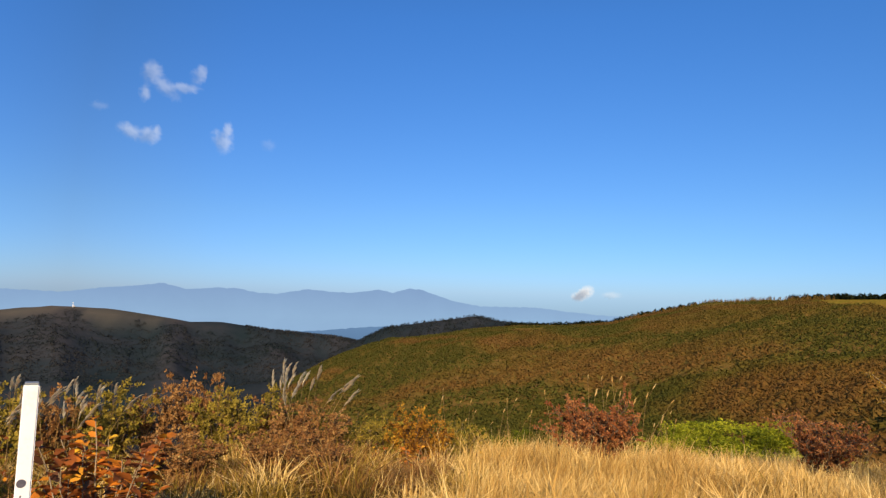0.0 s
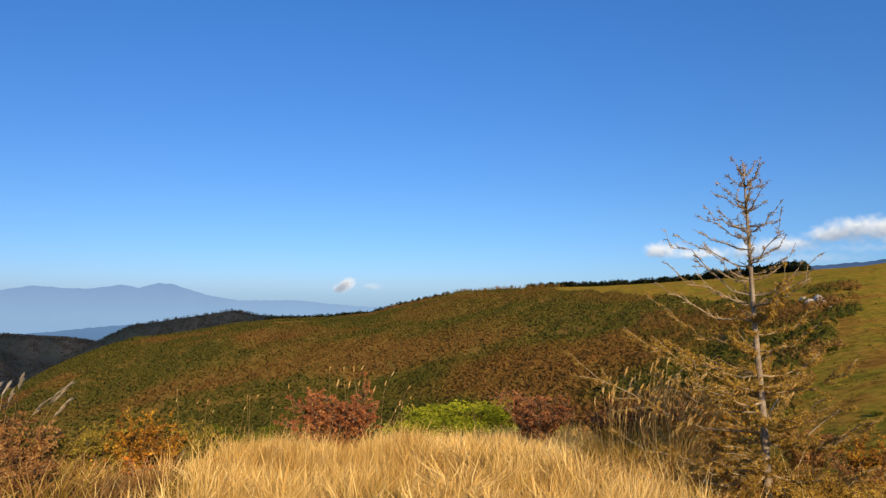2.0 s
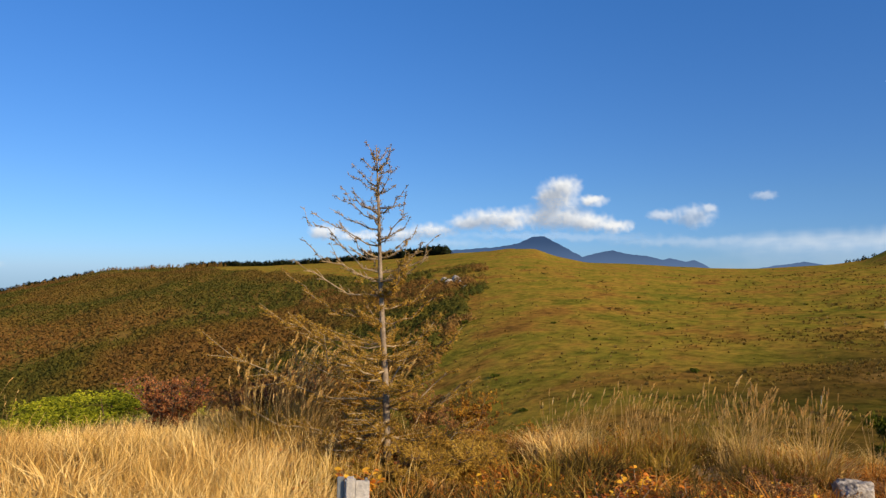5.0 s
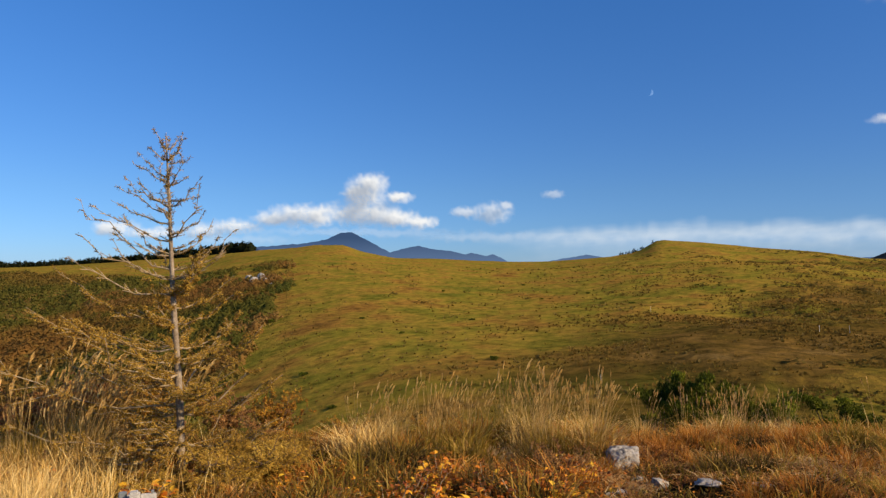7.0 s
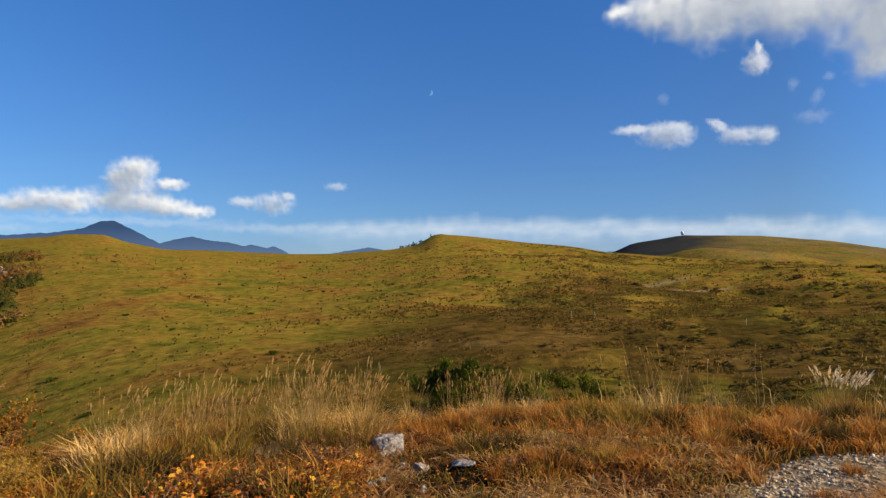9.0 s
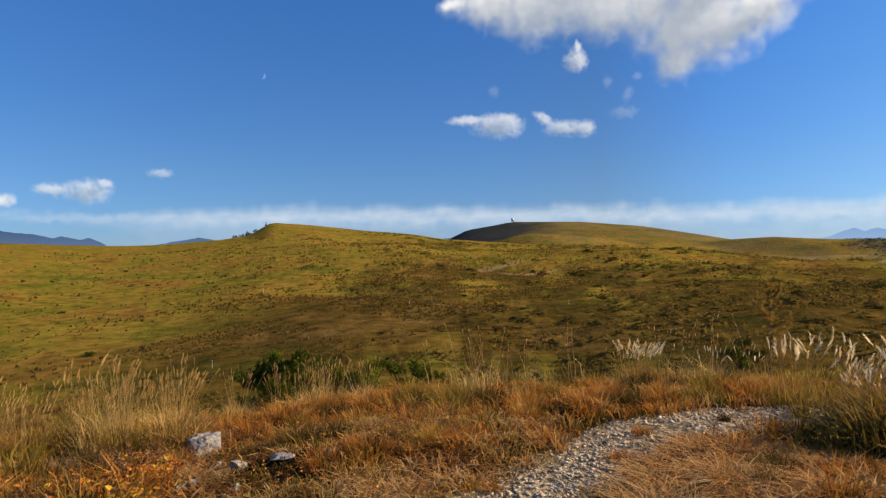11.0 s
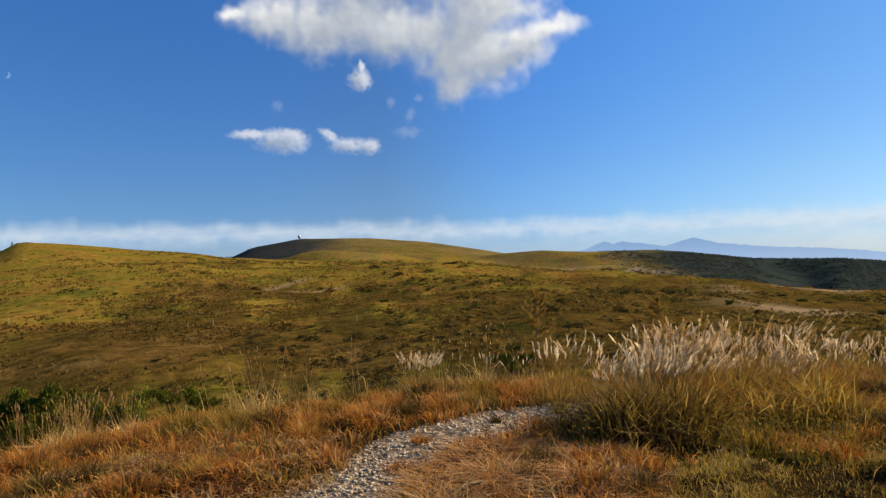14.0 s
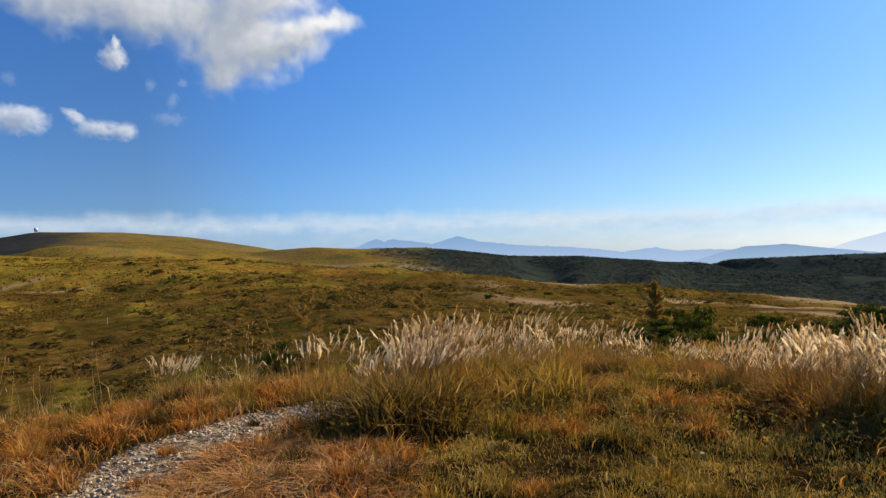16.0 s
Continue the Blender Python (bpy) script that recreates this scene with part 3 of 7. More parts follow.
# ---- ground ----
def build_ground():
    radii = np.concatenate([[0.0], np.arange(0.6, 16, 0.2), np.geomspace(16, 4900, 210)])
    az = np.concatenate([np.arange(-270, -176, 2.0), np.arange(-176, 44, 0.6), np.arange(44, 90, 2.0)])
    turns = len(az)
    A, R = np.meshgrid(az, radii)
    x, y = CX - R * np.sin(np.radians(A)), CY + R * np.cos(np.radians(A))
    z = ground_z(x, y)
    i = np.arange(len(radii) - 1)[:, None] * turns
    j = np.arange(turns)[None, :]
    quads = np.stack([i + j, i + (j + 1) % turns, i + turns + (j + 1) % turns, i + turns + j], -1).reshape(-1, 4)
    quads = quads[:, ::-1]
    P = A
    # kinds of cover
    far = knots(P, CREST_FAR, 6.0)
    heath = 0.14 + 0.60 * ramp01(-P + 30 * (fbm(x, y, 110, 4) - 0.5) + 9 * ramp01(-R, -230, -90), 58, 98)
    # a green shoulder runs along the rim of the bowl
    rim_from = knots(P, [(-70, 0.16), (-82, 0.18), (-95, 0.21), (-106, 0.25), (-118, 0.27), (-135, 0.40)])
    rim = ramp01(R / far + 0.2 * (fbm(x, y, 55, 3) - 0.5), rim_from, rim_from + 0.16) * (1 - 0.55 * ramp01(-P, 134, 142)) * (1 - ramp01(R - far, 20, 80))
    heath = heath * (1 - rim * (0.95 - 0.55 * ramp01(-P, 78, 96)))
    heath = heath + 0.5 * ramp01(-P, 80.0, 80.8) * (1 - ramp01(-P, 81.2, 83.5)) * ramp01(R, far * 0.8, far * 0.9) * ramp01(far - R, -1, 8)
    # green swaths along the slope
    heath = heath - 0.32 * ramp01(fbm(P * 2.2 + 40, R * 0.10, 7, 3), 0.50, 0.60) * ramp01(-P, 82, 96)
    heath = heath + 0.34 * ramp01(-P, 114, 126) * (1 - ramp01(R / far, 0.75, 0.95)) * ramp01(R, 40, 70)
    heath = np.where(R > far + 60, 0.12 + 0.9 * (fbm(x, y, 120, 3) - 0.5), heath)
    edge = knots(P, WOOD_EDGE)
    side = knots(R, OPEN_SIDE) - 7 * (fbm(x, y, 50, 3) - 0.5)
    wood = ramp01(P - side, -1, 2) * ramp01(R, 60, 120) * (1 - ramp01(R, edge - 60, edge))
    planted = ramp01(-P + 10 * (fbm(x, y, 120, 3) - 0.5) + 0.012 * (R - 900), 129, 135) * ramp01(R + 60 * (fbm(x, y, 80, 3) - 0.5), 560, 640)
    clearing = np.hypot((P + 157.5) / 2.4, (R - 1295) / 30)
    # valley floor's shadow and the ridge's haze are put into this dark tone
    dark = ramp01(P, 9, 14) * ramp01(R, 260, 420)
    dark = np.maximum(dark, ramp01(P, -1, 3) * ramp01(R, 1200, 1300)) * (1 - ramp01(R + 150 * (fbm(x, y, 160, 3) - 0.5), 1850, 2050) * ramp01(P, 17, 23))
    dark = np.maximum(dark, ramp01(P, -16, -12) * ramp01(R, 1350, 1450))
    # round hill toned slightly darker and bluer for the haze
    dark = np.maximum(dark, 0.10 * ramp01(-P, 92, 98) * ramp01(R, 1100, 1180))
    # rocky face of the round hill, its shade and haze painted slate dark
    dark = np.maximum(dark, 0.95 * ramp01(-P, 93, 95) * (1 - ramp01(-P + 6 * (fbm(x, y, 60, 3) - 0.5), 101, 106)) * ramp01(R, 1120, 1180))
    dark = np.maximum(dark, 0.4 * ramp01(fbm(x, y, 70, 3), 0.54, 0.62) * ramp01(-P, 98, 108) * ramp01(R, 800, 950))
    # relief drawn into the ridge colour: gully floors dark, spurs paler
    gully = smooth_noise(P * 10 + 0.006 * R, R * 0.02, 26.0) + 0.5 * smooth_noise(P * 10 - 0.012 * R, R * 0.03 + 40, 11.0) - 0.75
    gully = np.clip(0.5 + 0.7 * gully + 0.9 * (fbm(x, y, 90, 4) - 0.5), 0, 1)
    near = 1 - ramp01(R, 15, 40)
    # pale dry fields below the plantation and bare streaks in the bowl
    ragged = 22 * (fbm(x, y, 30, 3) - 0.5)
    pale = ramp01(-P, 131, 138) * ramp01(R + ragged, far * 0.90, far * 0.99) * (1 - ramp01(R + ragged, 590, 640)) * 0.8
    pale = np.maximum(pale, 0.5 * ramp01(-P, 132, 142) * ramp01(R, 90, 160) * (1 - ramp01(R, far * 0.9, far)) * ramp01(fbm(x * 0.5, y, 38, 4), 0.50, 0.60))
    # far hills faintly paled in patches to stand in for haze
    pale = np.maximum(pale, 0.07 * ramp01(fbm(x, y, 110, 4), 0.48, 0.62) * ramp01(-P, 100, 106) * (1 - ramp01(-P, 132, 138)) * ramp01(R, 800, 900))
    pale = np.maximum(pale, 0.11 * ramp01(P, 19, 23) * ramp01(R + 160 * (fbm(x, y, 70, 3) - 0.5), 2040, 2120))
    pale = np.maximum(pale, 0.8 * (1 - ramp01(clearing + 0.5 * (fbm(x, y, 40, 3) - 0.5), 0.7, 1.1)))
    # plantation colour thinly over the round hill too, for its hazy green
    planted = np.maximum(planted, 0.25 * ramp01(-P, 92, 97) * (1 - ramp01(-P, 119, 123)) * ramp01(R, 1100, 1180))
    planted = planted * (1 - ramp01(-clearing, -1.2, -0.8))
    # bare tan ground on the shoulder of the low hill
    pale = np.maximum(pale, 0.55 * ramp01(-P, 118, 124) * (1 - ramp01(-P, 132, 136)) * ramp01(R, 700, 760) * (1 - ramp01(R, 1000, 1100)) * ramp01(fbm(x, y, 60, 3), 0.52, 0.6))
    for a0, a1, r0, r1 in ((-98.5, -102.2, 276, 300), (-100.5, -105.0, 236, 262)):
        f = (P - a0) / (a1 - a0)
        pale = np.maximum(pale, ramp01(f, -0.1, 0.1) * (1 - ramp01(f, 0.9, 1.1)) * (1 - ramp01(np.abs(R + ragged * 0.4 - r0 - (r1 - r0) * f), 1, 7)) * 0.42)
    track = np.where(R < 16, 1 - ramp01(off_track(x, y), 0.32, 0.66), 0)
    me = raw_mesh("ground", np.stack([x, y, z], -1).reshape(-1, 3), quads, ground_material(), True, heath=heath, wood=wood, dark=dark, near=near, track=track, pale=pale, planted=planted, gully=gully)
    return tagged(new("ground", me), "rolling autumn moorland with grass, heath and a stony track", "ground", kind="structure")


build_ground()


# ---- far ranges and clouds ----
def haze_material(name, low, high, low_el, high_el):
    """Far ranges seen through the air: its haze is put into their glowing colour, paler and bluer towards their foot.
    """
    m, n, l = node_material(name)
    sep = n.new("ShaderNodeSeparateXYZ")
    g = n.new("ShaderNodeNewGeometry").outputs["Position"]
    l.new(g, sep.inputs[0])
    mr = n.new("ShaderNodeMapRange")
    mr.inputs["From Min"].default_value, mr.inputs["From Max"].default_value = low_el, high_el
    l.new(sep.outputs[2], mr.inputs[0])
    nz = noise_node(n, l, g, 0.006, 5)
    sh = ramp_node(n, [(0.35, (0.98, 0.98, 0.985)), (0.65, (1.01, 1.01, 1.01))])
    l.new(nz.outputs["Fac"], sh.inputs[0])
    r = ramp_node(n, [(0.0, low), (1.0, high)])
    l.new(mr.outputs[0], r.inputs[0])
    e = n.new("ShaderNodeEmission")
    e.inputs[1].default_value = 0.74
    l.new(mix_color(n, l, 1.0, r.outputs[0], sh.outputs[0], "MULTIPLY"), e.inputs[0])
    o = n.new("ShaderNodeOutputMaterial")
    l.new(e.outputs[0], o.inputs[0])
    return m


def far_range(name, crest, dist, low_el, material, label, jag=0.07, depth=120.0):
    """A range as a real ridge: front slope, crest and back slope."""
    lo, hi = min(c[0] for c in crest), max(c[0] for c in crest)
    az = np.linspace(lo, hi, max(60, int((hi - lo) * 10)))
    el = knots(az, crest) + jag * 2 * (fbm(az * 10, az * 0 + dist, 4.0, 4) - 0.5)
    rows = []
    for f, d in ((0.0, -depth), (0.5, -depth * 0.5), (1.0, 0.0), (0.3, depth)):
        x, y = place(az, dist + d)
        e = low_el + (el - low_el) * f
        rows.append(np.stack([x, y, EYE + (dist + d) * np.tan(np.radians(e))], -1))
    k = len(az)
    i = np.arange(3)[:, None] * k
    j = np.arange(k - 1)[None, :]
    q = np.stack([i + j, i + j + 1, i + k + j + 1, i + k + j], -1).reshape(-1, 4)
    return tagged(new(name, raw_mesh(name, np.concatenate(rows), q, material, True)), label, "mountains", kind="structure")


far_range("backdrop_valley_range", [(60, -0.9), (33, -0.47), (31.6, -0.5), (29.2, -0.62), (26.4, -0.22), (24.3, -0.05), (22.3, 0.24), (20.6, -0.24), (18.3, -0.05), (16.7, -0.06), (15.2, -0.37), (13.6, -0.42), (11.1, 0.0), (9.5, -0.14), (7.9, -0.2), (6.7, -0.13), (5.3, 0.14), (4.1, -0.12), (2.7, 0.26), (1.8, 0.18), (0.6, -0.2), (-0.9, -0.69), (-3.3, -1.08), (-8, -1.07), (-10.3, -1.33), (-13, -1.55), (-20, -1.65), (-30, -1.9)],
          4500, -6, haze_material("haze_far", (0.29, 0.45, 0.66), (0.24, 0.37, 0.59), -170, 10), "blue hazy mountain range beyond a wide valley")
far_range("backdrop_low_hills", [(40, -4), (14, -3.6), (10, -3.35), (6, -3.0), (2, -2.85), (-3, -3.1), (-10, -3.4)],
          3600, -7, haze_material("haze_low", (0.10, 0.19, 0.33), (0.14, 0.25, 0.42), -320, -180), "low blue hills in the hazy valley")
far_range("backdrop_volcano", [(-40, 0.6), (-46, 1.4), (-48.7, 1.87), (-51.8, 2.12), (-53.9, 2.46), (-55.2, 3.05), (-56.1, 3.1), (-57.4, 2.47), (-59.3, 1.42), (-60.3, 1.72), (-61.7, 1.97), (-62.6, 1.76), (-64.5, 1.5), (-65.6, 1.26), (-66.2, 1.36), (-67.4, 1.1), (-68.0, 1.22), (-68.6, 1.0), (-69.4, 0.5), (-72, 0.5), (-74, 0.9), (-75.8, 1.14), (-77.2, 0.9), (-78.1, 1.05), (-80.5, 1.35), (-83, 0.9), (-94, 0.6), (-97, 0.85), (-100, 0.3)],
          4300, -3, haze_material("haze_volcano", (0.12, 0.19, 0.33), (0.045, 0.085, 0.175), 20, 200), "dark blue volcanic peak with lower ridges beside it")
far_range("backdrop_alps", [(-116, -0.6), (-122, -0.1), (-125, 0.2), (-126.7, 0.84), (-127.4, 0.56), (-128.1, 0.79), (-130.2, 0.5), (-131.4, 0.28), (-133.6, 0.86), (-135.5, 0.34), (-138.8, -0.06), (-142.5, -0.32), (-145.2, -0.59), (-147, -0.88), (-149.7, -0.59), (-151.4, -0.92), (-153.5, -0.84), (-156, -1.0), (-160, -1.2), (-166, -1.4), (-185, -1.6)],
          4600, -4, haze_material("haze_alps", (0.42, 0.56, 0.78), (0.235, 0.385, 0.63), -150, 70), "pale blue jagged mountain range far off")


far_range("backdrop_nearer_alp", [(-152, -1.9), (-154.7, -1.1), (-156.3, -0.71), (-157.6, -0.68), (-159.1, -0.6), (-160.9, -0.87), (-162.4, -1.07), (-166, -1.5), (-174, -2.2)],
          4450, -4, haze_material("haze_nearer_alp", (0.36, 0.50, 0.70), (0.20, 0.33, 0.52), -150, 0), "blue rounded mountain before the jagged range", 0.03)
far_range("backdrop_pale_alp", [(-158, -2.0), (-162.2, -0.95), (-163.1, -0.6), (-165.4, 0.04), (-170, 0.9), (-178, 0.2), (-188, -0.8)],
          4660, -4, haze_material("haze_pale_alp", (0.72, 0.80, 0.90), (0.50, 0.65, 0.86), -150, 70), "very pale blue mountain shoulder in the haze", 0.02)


def cloud_material(name, bright, dim, strength):
    m, n, l = node_material(name)
    g = n.new("ShaderNodeNewGeometry").outputs["Position"]
    fine = noise_node(n, l, g, 0.008, 9, 0.58)
    a = n.new("ShaderNodeMath")
    a.operation, a.inputs[1].default_value, a.inputs[2].default_value = "MULTIPLY_ADD", 0.24, -0.12
    l.new(fine.outputs["Fac"], a.inputs[0])
    s = n.new("ShaderNodeMath")
    s.operation = "ADD"
    l.new(attribute(n, "cover"), s.inputs[0])
    l.new(a.outputs[0], s.inputs[1])
    alpha = n.new("ShaderNodeMapRange")
    alpha.interpolation_type = "SMOOTHSTEP"
    alpha.inputs["From Min"].default_value, alpha.inputs["From Max"].default_value = -0.22, 1.0
    l.new(s.outputs[0], alpha.inputs[0])
    am = n.new("ShaderNodeMath")
    am.operation = "MULTIPLY"
    l.new(alpha.outputs[0], am.inputs[0])
    l.new(attribute(n, "veil"), am.inputs[1])
    t2 = n.new("ShaderNodeMath")
    t2.operation = "ADD"
    l.new(attribute(n, "lit"), t2.inputs[0])
    l.new(a.outputs[0], t2.inputs[1])
    col = ramp_node(n, [(0.12, dim), (0.80, bright)])
    l.new(t2.outputs[0], col.inputs[0])
    e = n.new("ShaderNodeEmission")
    e.inputs[1].default_value = strength
    l.new(col.outputs[0], e.inputs[0])
    tr = n.new("ShaderNodeBsdfTransparent")
    mix = n.new("ShaderNodeMixShader")
    l.new(am.outputs[0], mix.inputs[0])
    l.new(tr.outputs[0], mix.inputs[1])
    l.new(e.outputs[0], mix.inputs[2])
    o = n.new("ShaderNodeOutputMaterial")
    l.new(mix.outputs[0], o.inputs[0])
    return m


CLOUD = cloud_material("cloud_white", (0.94, 0.94, 0.93), (0.42, 0.47, 0.55), 0.72)
BANK = cloud_material("cloud_bank", (0.74, 0.82, 0.90), (0.46, 0.62, 0.83), 0.70)


def cloud(label, puffs, veil=1.0, material=None, grain=1.0, dist=4700.0, name="cloud"):
    """A cloud far off on the sky's dome. puffs: heading, height, half width, half height in degrees and tilt."""
    a0, a1 = min(p[0] - p[2] * 1.7 for p in puffs), max(p[0] + p[2] * 1.7 for p in puffs)
    e0, e1 = min(p[1] - p[3] * 1.9 for p in puffs), max(p[1] + p[3] * 1.9 for p in puffs)
    na, ne = int(min(330, max(40, (a1 - a0) * 10))), int(min(130, max(24, (e1 - e0) * 10)))
    A, E = np.meshgrid(np.linspace(a0, a1, na), np.linspace(e0, e1, ne))

    def body(A, E):
        """How deep inside the cloud: billows of several sizes on the puffs."""
        wa = A + 0.8 * grain * (fbm(A * 10, E * 10, 9.0 * grain, 3) - 0.5)
        we = E + 0.8 * grain * (fbm(A * 10 + 400, E * 10, 9.0 * grain, 3) - 0.5)
        total = 0.0
        for pa, pe, ra, re, *tilt in puffs:
            t = radians(tilt[0]) if tilt else 0.0
            da, de = wa - pa, we - pe
            u, v = (da * math.cos(t) + de * math.sin(t)) / ra, (-da * math.sin(t) + de * math.cos(t)) / re
            total = total + np.exp(7.0 * (1 - np.sqrt(u * u + v * v)))
        billow = 1 - np.abs(2 * fbm(A * 10 + 77, E * 10, 12.0 * grain, 3) - 1) * 2.0
        return np.log(total + 1e-4) / 7.0 + 0.22 * billow - 0.14

    cover = body(A, E)
    edge = np.minimum(np.minimum(A - a0, a1 - A) / (0.1 * (a1 - a0)), np.minimum(E - e0, e1 - E) / (0.1 * (e1 - e0)))
    # sunlit side bright, what the cloud itself shades grey, both put into the glow
    step = 0.9 * grain
    shade = sum(np.clip(body(A - step * k * 0.75, E + step * k * 0.65), -0.2, 0.6) for k in (0.6, 1.4, 2.4)) / 3
    lit = np.clip(0.98 - 1.25 * (shade + 0.2) + 0.25 * np.clip(cover, -0.2, 0.6), 0, 1)
    cover = cover * 1.25 + 0.10 - 1.5 * (1 - np.clip(edge, 0, 1))
    x, y = place(A, dist * np.cos(np.radians(E)))
    z = EYE + dist * np.sin(np.radians(E)) + 0 * x
    i = np.arange(ne - 1)[:, None] * na
    j = np.arange(na - 1)[None, :]
    q = np.stack([i + j, i + j + 1, i + na + j + 1, i + na + j], -1).reshape(-1, 4)
    me = raw_mesh(name, np.stack([x, y, z], -1).reshape(-1, 3), q, material or CLOUD, True, cover=cover, veil=np.full(A.shape, veil), lit=lit)
    ob = tagged(new(name, me), label, "cloud", kind="structure")
    ob.visible_shadow = False
    return ob


cloud("large white cumulus cloud with a grey underside", [(-96.9, 19.8, 1.0, 0.54), (-100.2, 19.6, 3.6, 1.61), (-103.3, 19.1, 3.8, 2.81), (-106.4, 19.6, 4.75, 2.62), (-109.5, 18.7, 4.05, 2.64), (-112.8, 18.1, 2.8, 2.81), (-115.0, 15.8, 2.4, 3.12), (-116.4, 17.2, 3.9, 3.4), (-118.9, 16.4, 2.7, 2.63), (-120.9, 17.2, 2.6, 1.83), (-123.1, 18.3, 2.65, 1.06), (-112.6, 22.9, 13.35, 2.8), (-117.6, 20.1, 5.4, 2.46), (-114.8, 14.3, 1.6, 1.58)], 1.0, grain=1.5)
cloud("small white cloud puff below the large cloud", [(-106.9, 14.9, 1.0, 0.94), (-107.0, 15.9, 0.3, 0.55)], 0.75, grain=0.45)
cloud("small flat white cumulus cloud", [(-100.3, 10.0, 2.25, 0.97), (-98.0, 10.5, 1.95, 0.46), (-101.2, 10.5, 1.15, 0.59)], 0.66, grain=0.6)
cloud("small white cloud streak", [(-104.1, 10.5, 1.05, 0.46, 35), (-105.7, 9.6, 1.55, 0.67), (-107.5, 9.5, 0.95, 0.71)], 0.60, grain=0.5)
cloud("thin wisp of cloud", [(-109.4, 13.1, 0.45, 0.55), (-111.0, 12.0, 0.4, 0.64, 25), (-111.7, 13.3, 0.5, 0.33), (-110.7, 10.6, 1.2, 0.56)], 0.13, grain=0.5)
cloud("faint cloud wisp", [(-100.0, 12.8, 0.55, 0.46)], 0.10, grain=0.4)
cloud("towering white cumulus cloud over the volcano", [(-57.7, 7.2, 1.4, 0.97), (-57.2, 6.1, 1.75, 1.48), (-56.3, 6.4, 0.9, 0.8), (-56.9, 4.7, 3.15, 1.1), (-59.6, 4.3, 2.15, 0.79), (-61.9, 4.0, 1.6, 0.53), (-60.1, 6.1, 1.2, 0.48), (-53.4, 4.5, 1.0, 0.85)], 1.0, grain=0.6)
cloud("white cumulus bank behind the larch", [(-52.3, 4.5, 3.2, 0.93), (-50.0, 4.2, 2.05, 0.65), (-46.7, 3.5, 2.2, 0.64), (-44.3, 3.1, 1.95, 0.58), (-37.8, 3.2, 1.85, 0.69), (-40.6, 2.9, 2.45, 0.44)], 0.9, grain=0.6)
cloud("greyish cumulus fragment", [(-68.0, 4.7, 1.6, 0.92), (-65.7, 4.8, 1.35, 0.5), (-69.1, 5.3, 0.65, 0.42)], 0.6, grain=0.5)
cloud("tiny cloud scrap", [(-73.0, 6.2, 0.95, 0.38)], 0.38, grain=0.4)
cloud("thin grey cloud layer below the cumulus", [(-56.9, 3.1, 9.35, 0.38), (-66.9, 2.7, 5.7, 0.43), (-46.9, 2.4, 5.25, 0.46)], 0.2, grain=0.7)
cloud("small bright cloud over the valley", [(-11.8, 0.2, 0.9, 0.52, -28), (-11.3, -0.1, 0.55, 0.38)], 1.0, grain=0.25)
cloud("faint cloud over the valley", [(-14.0, 0.1, 0.8, 0.33)], 0.3, grain=0.3)
cloud("ragged thin white cloud", [(23.9, 16.3, 0.9, 0.83), (23.0, 15.4, 1.4, 0.58, 35), (21.5, 15.4, 1.25, 0.38), (20.3, 16.6, 0.6, 0.85, 25), (24.3, 14.7, 0.45, 0.67)], 0.28, grain=0.45)
cloud("thin white cloud scrap", [(25.2, 11.7, 0.95, 0.55, 25), (23.9, 11.5, 0.9, 0.64), (23.4, 11.9, 0.4, 0.43)], 0.34, grain=0.4)
cloud("thin upright cloud scrap", [(18.4, 11.6, 0.75, 0.97, -30), (18.0, 12.5, 0.4, 0.71)], 0.36, grain=0.4)
cloud("faint cloud wisp", [(27.4, 13.3, 0.7, 0.37)], 0.10, grain=0.3)
cloud("faint cloud wisp", [(14.8, 11.6, 0.65, 0.5)], 0.09, grain=0.3)


def cloud_bank():
    """The long low bank of cloud above the horizon."""
    A, E = np.meshgrid(np.linspace(-62, -185, 500), np.linspace(-1.5, 4.6, 44))
    top = 3.2 + 0.8 * np.cos(np.radians(A)) + 0.35 * (fbm(A * 10, A * 0, 70, 4) - 0.5) + 0.55 * (np.abs(fbm(A * 10 + 200, A * 0, 16, 3) * 2 - 1) - 0.2)
    lumps = fbm(A * 4, E * 18, 9.0, 5) - 0.5
    cover = np.clip((top - E) / 0.8, -1, 1) * 0.55 + 0.25 + 0.45 * lumps
    cover = cover - 1.2 * (1 - ramp01(-A, 62, 78)) - 0.9 * ramp01(-E, -0.4, 1.2)
    veil = 0.30 + 0.55 * ramp01(E, top - 2.0, top - 0.3)
    # lit upper edge of the bank, put into its glow
    lit = np.clip(0.35 + 0.45 * ramp01(E, top - 1.6, top) + 0.9 * (fbm(A * 5 + 50, E * 16, 8.0, 4) - 0.5), 0, 1)
    x, y = place(A, 4750 * np.cos(np.radians(E)))
    z = EYE + 4750 * np.sin(np.radians(E)) + 0 * x
    na, ne = A.shape[1], A.shape[0]
    i = np.arange(ne - 1)[:, None] * na
    j = np.arange(na - 1)[None, :]
    q = np.stack([i + j, i + j + 1, i + na + j + 1, i + na + j], -1).reshape(-1, 4)
    me = raw_mesh("cloud_bank", np.stack([x, y, z], -1).reshape(-1, 3), q, BANK, True, cover=cover, veil=veil, lit=lit)
    ob = tagged(new("cloud_bank", me), "long low bank of pale cloud along the horizon", "cloud", kind="structure")
    ob.visible_shadow = False


cloud_bank()


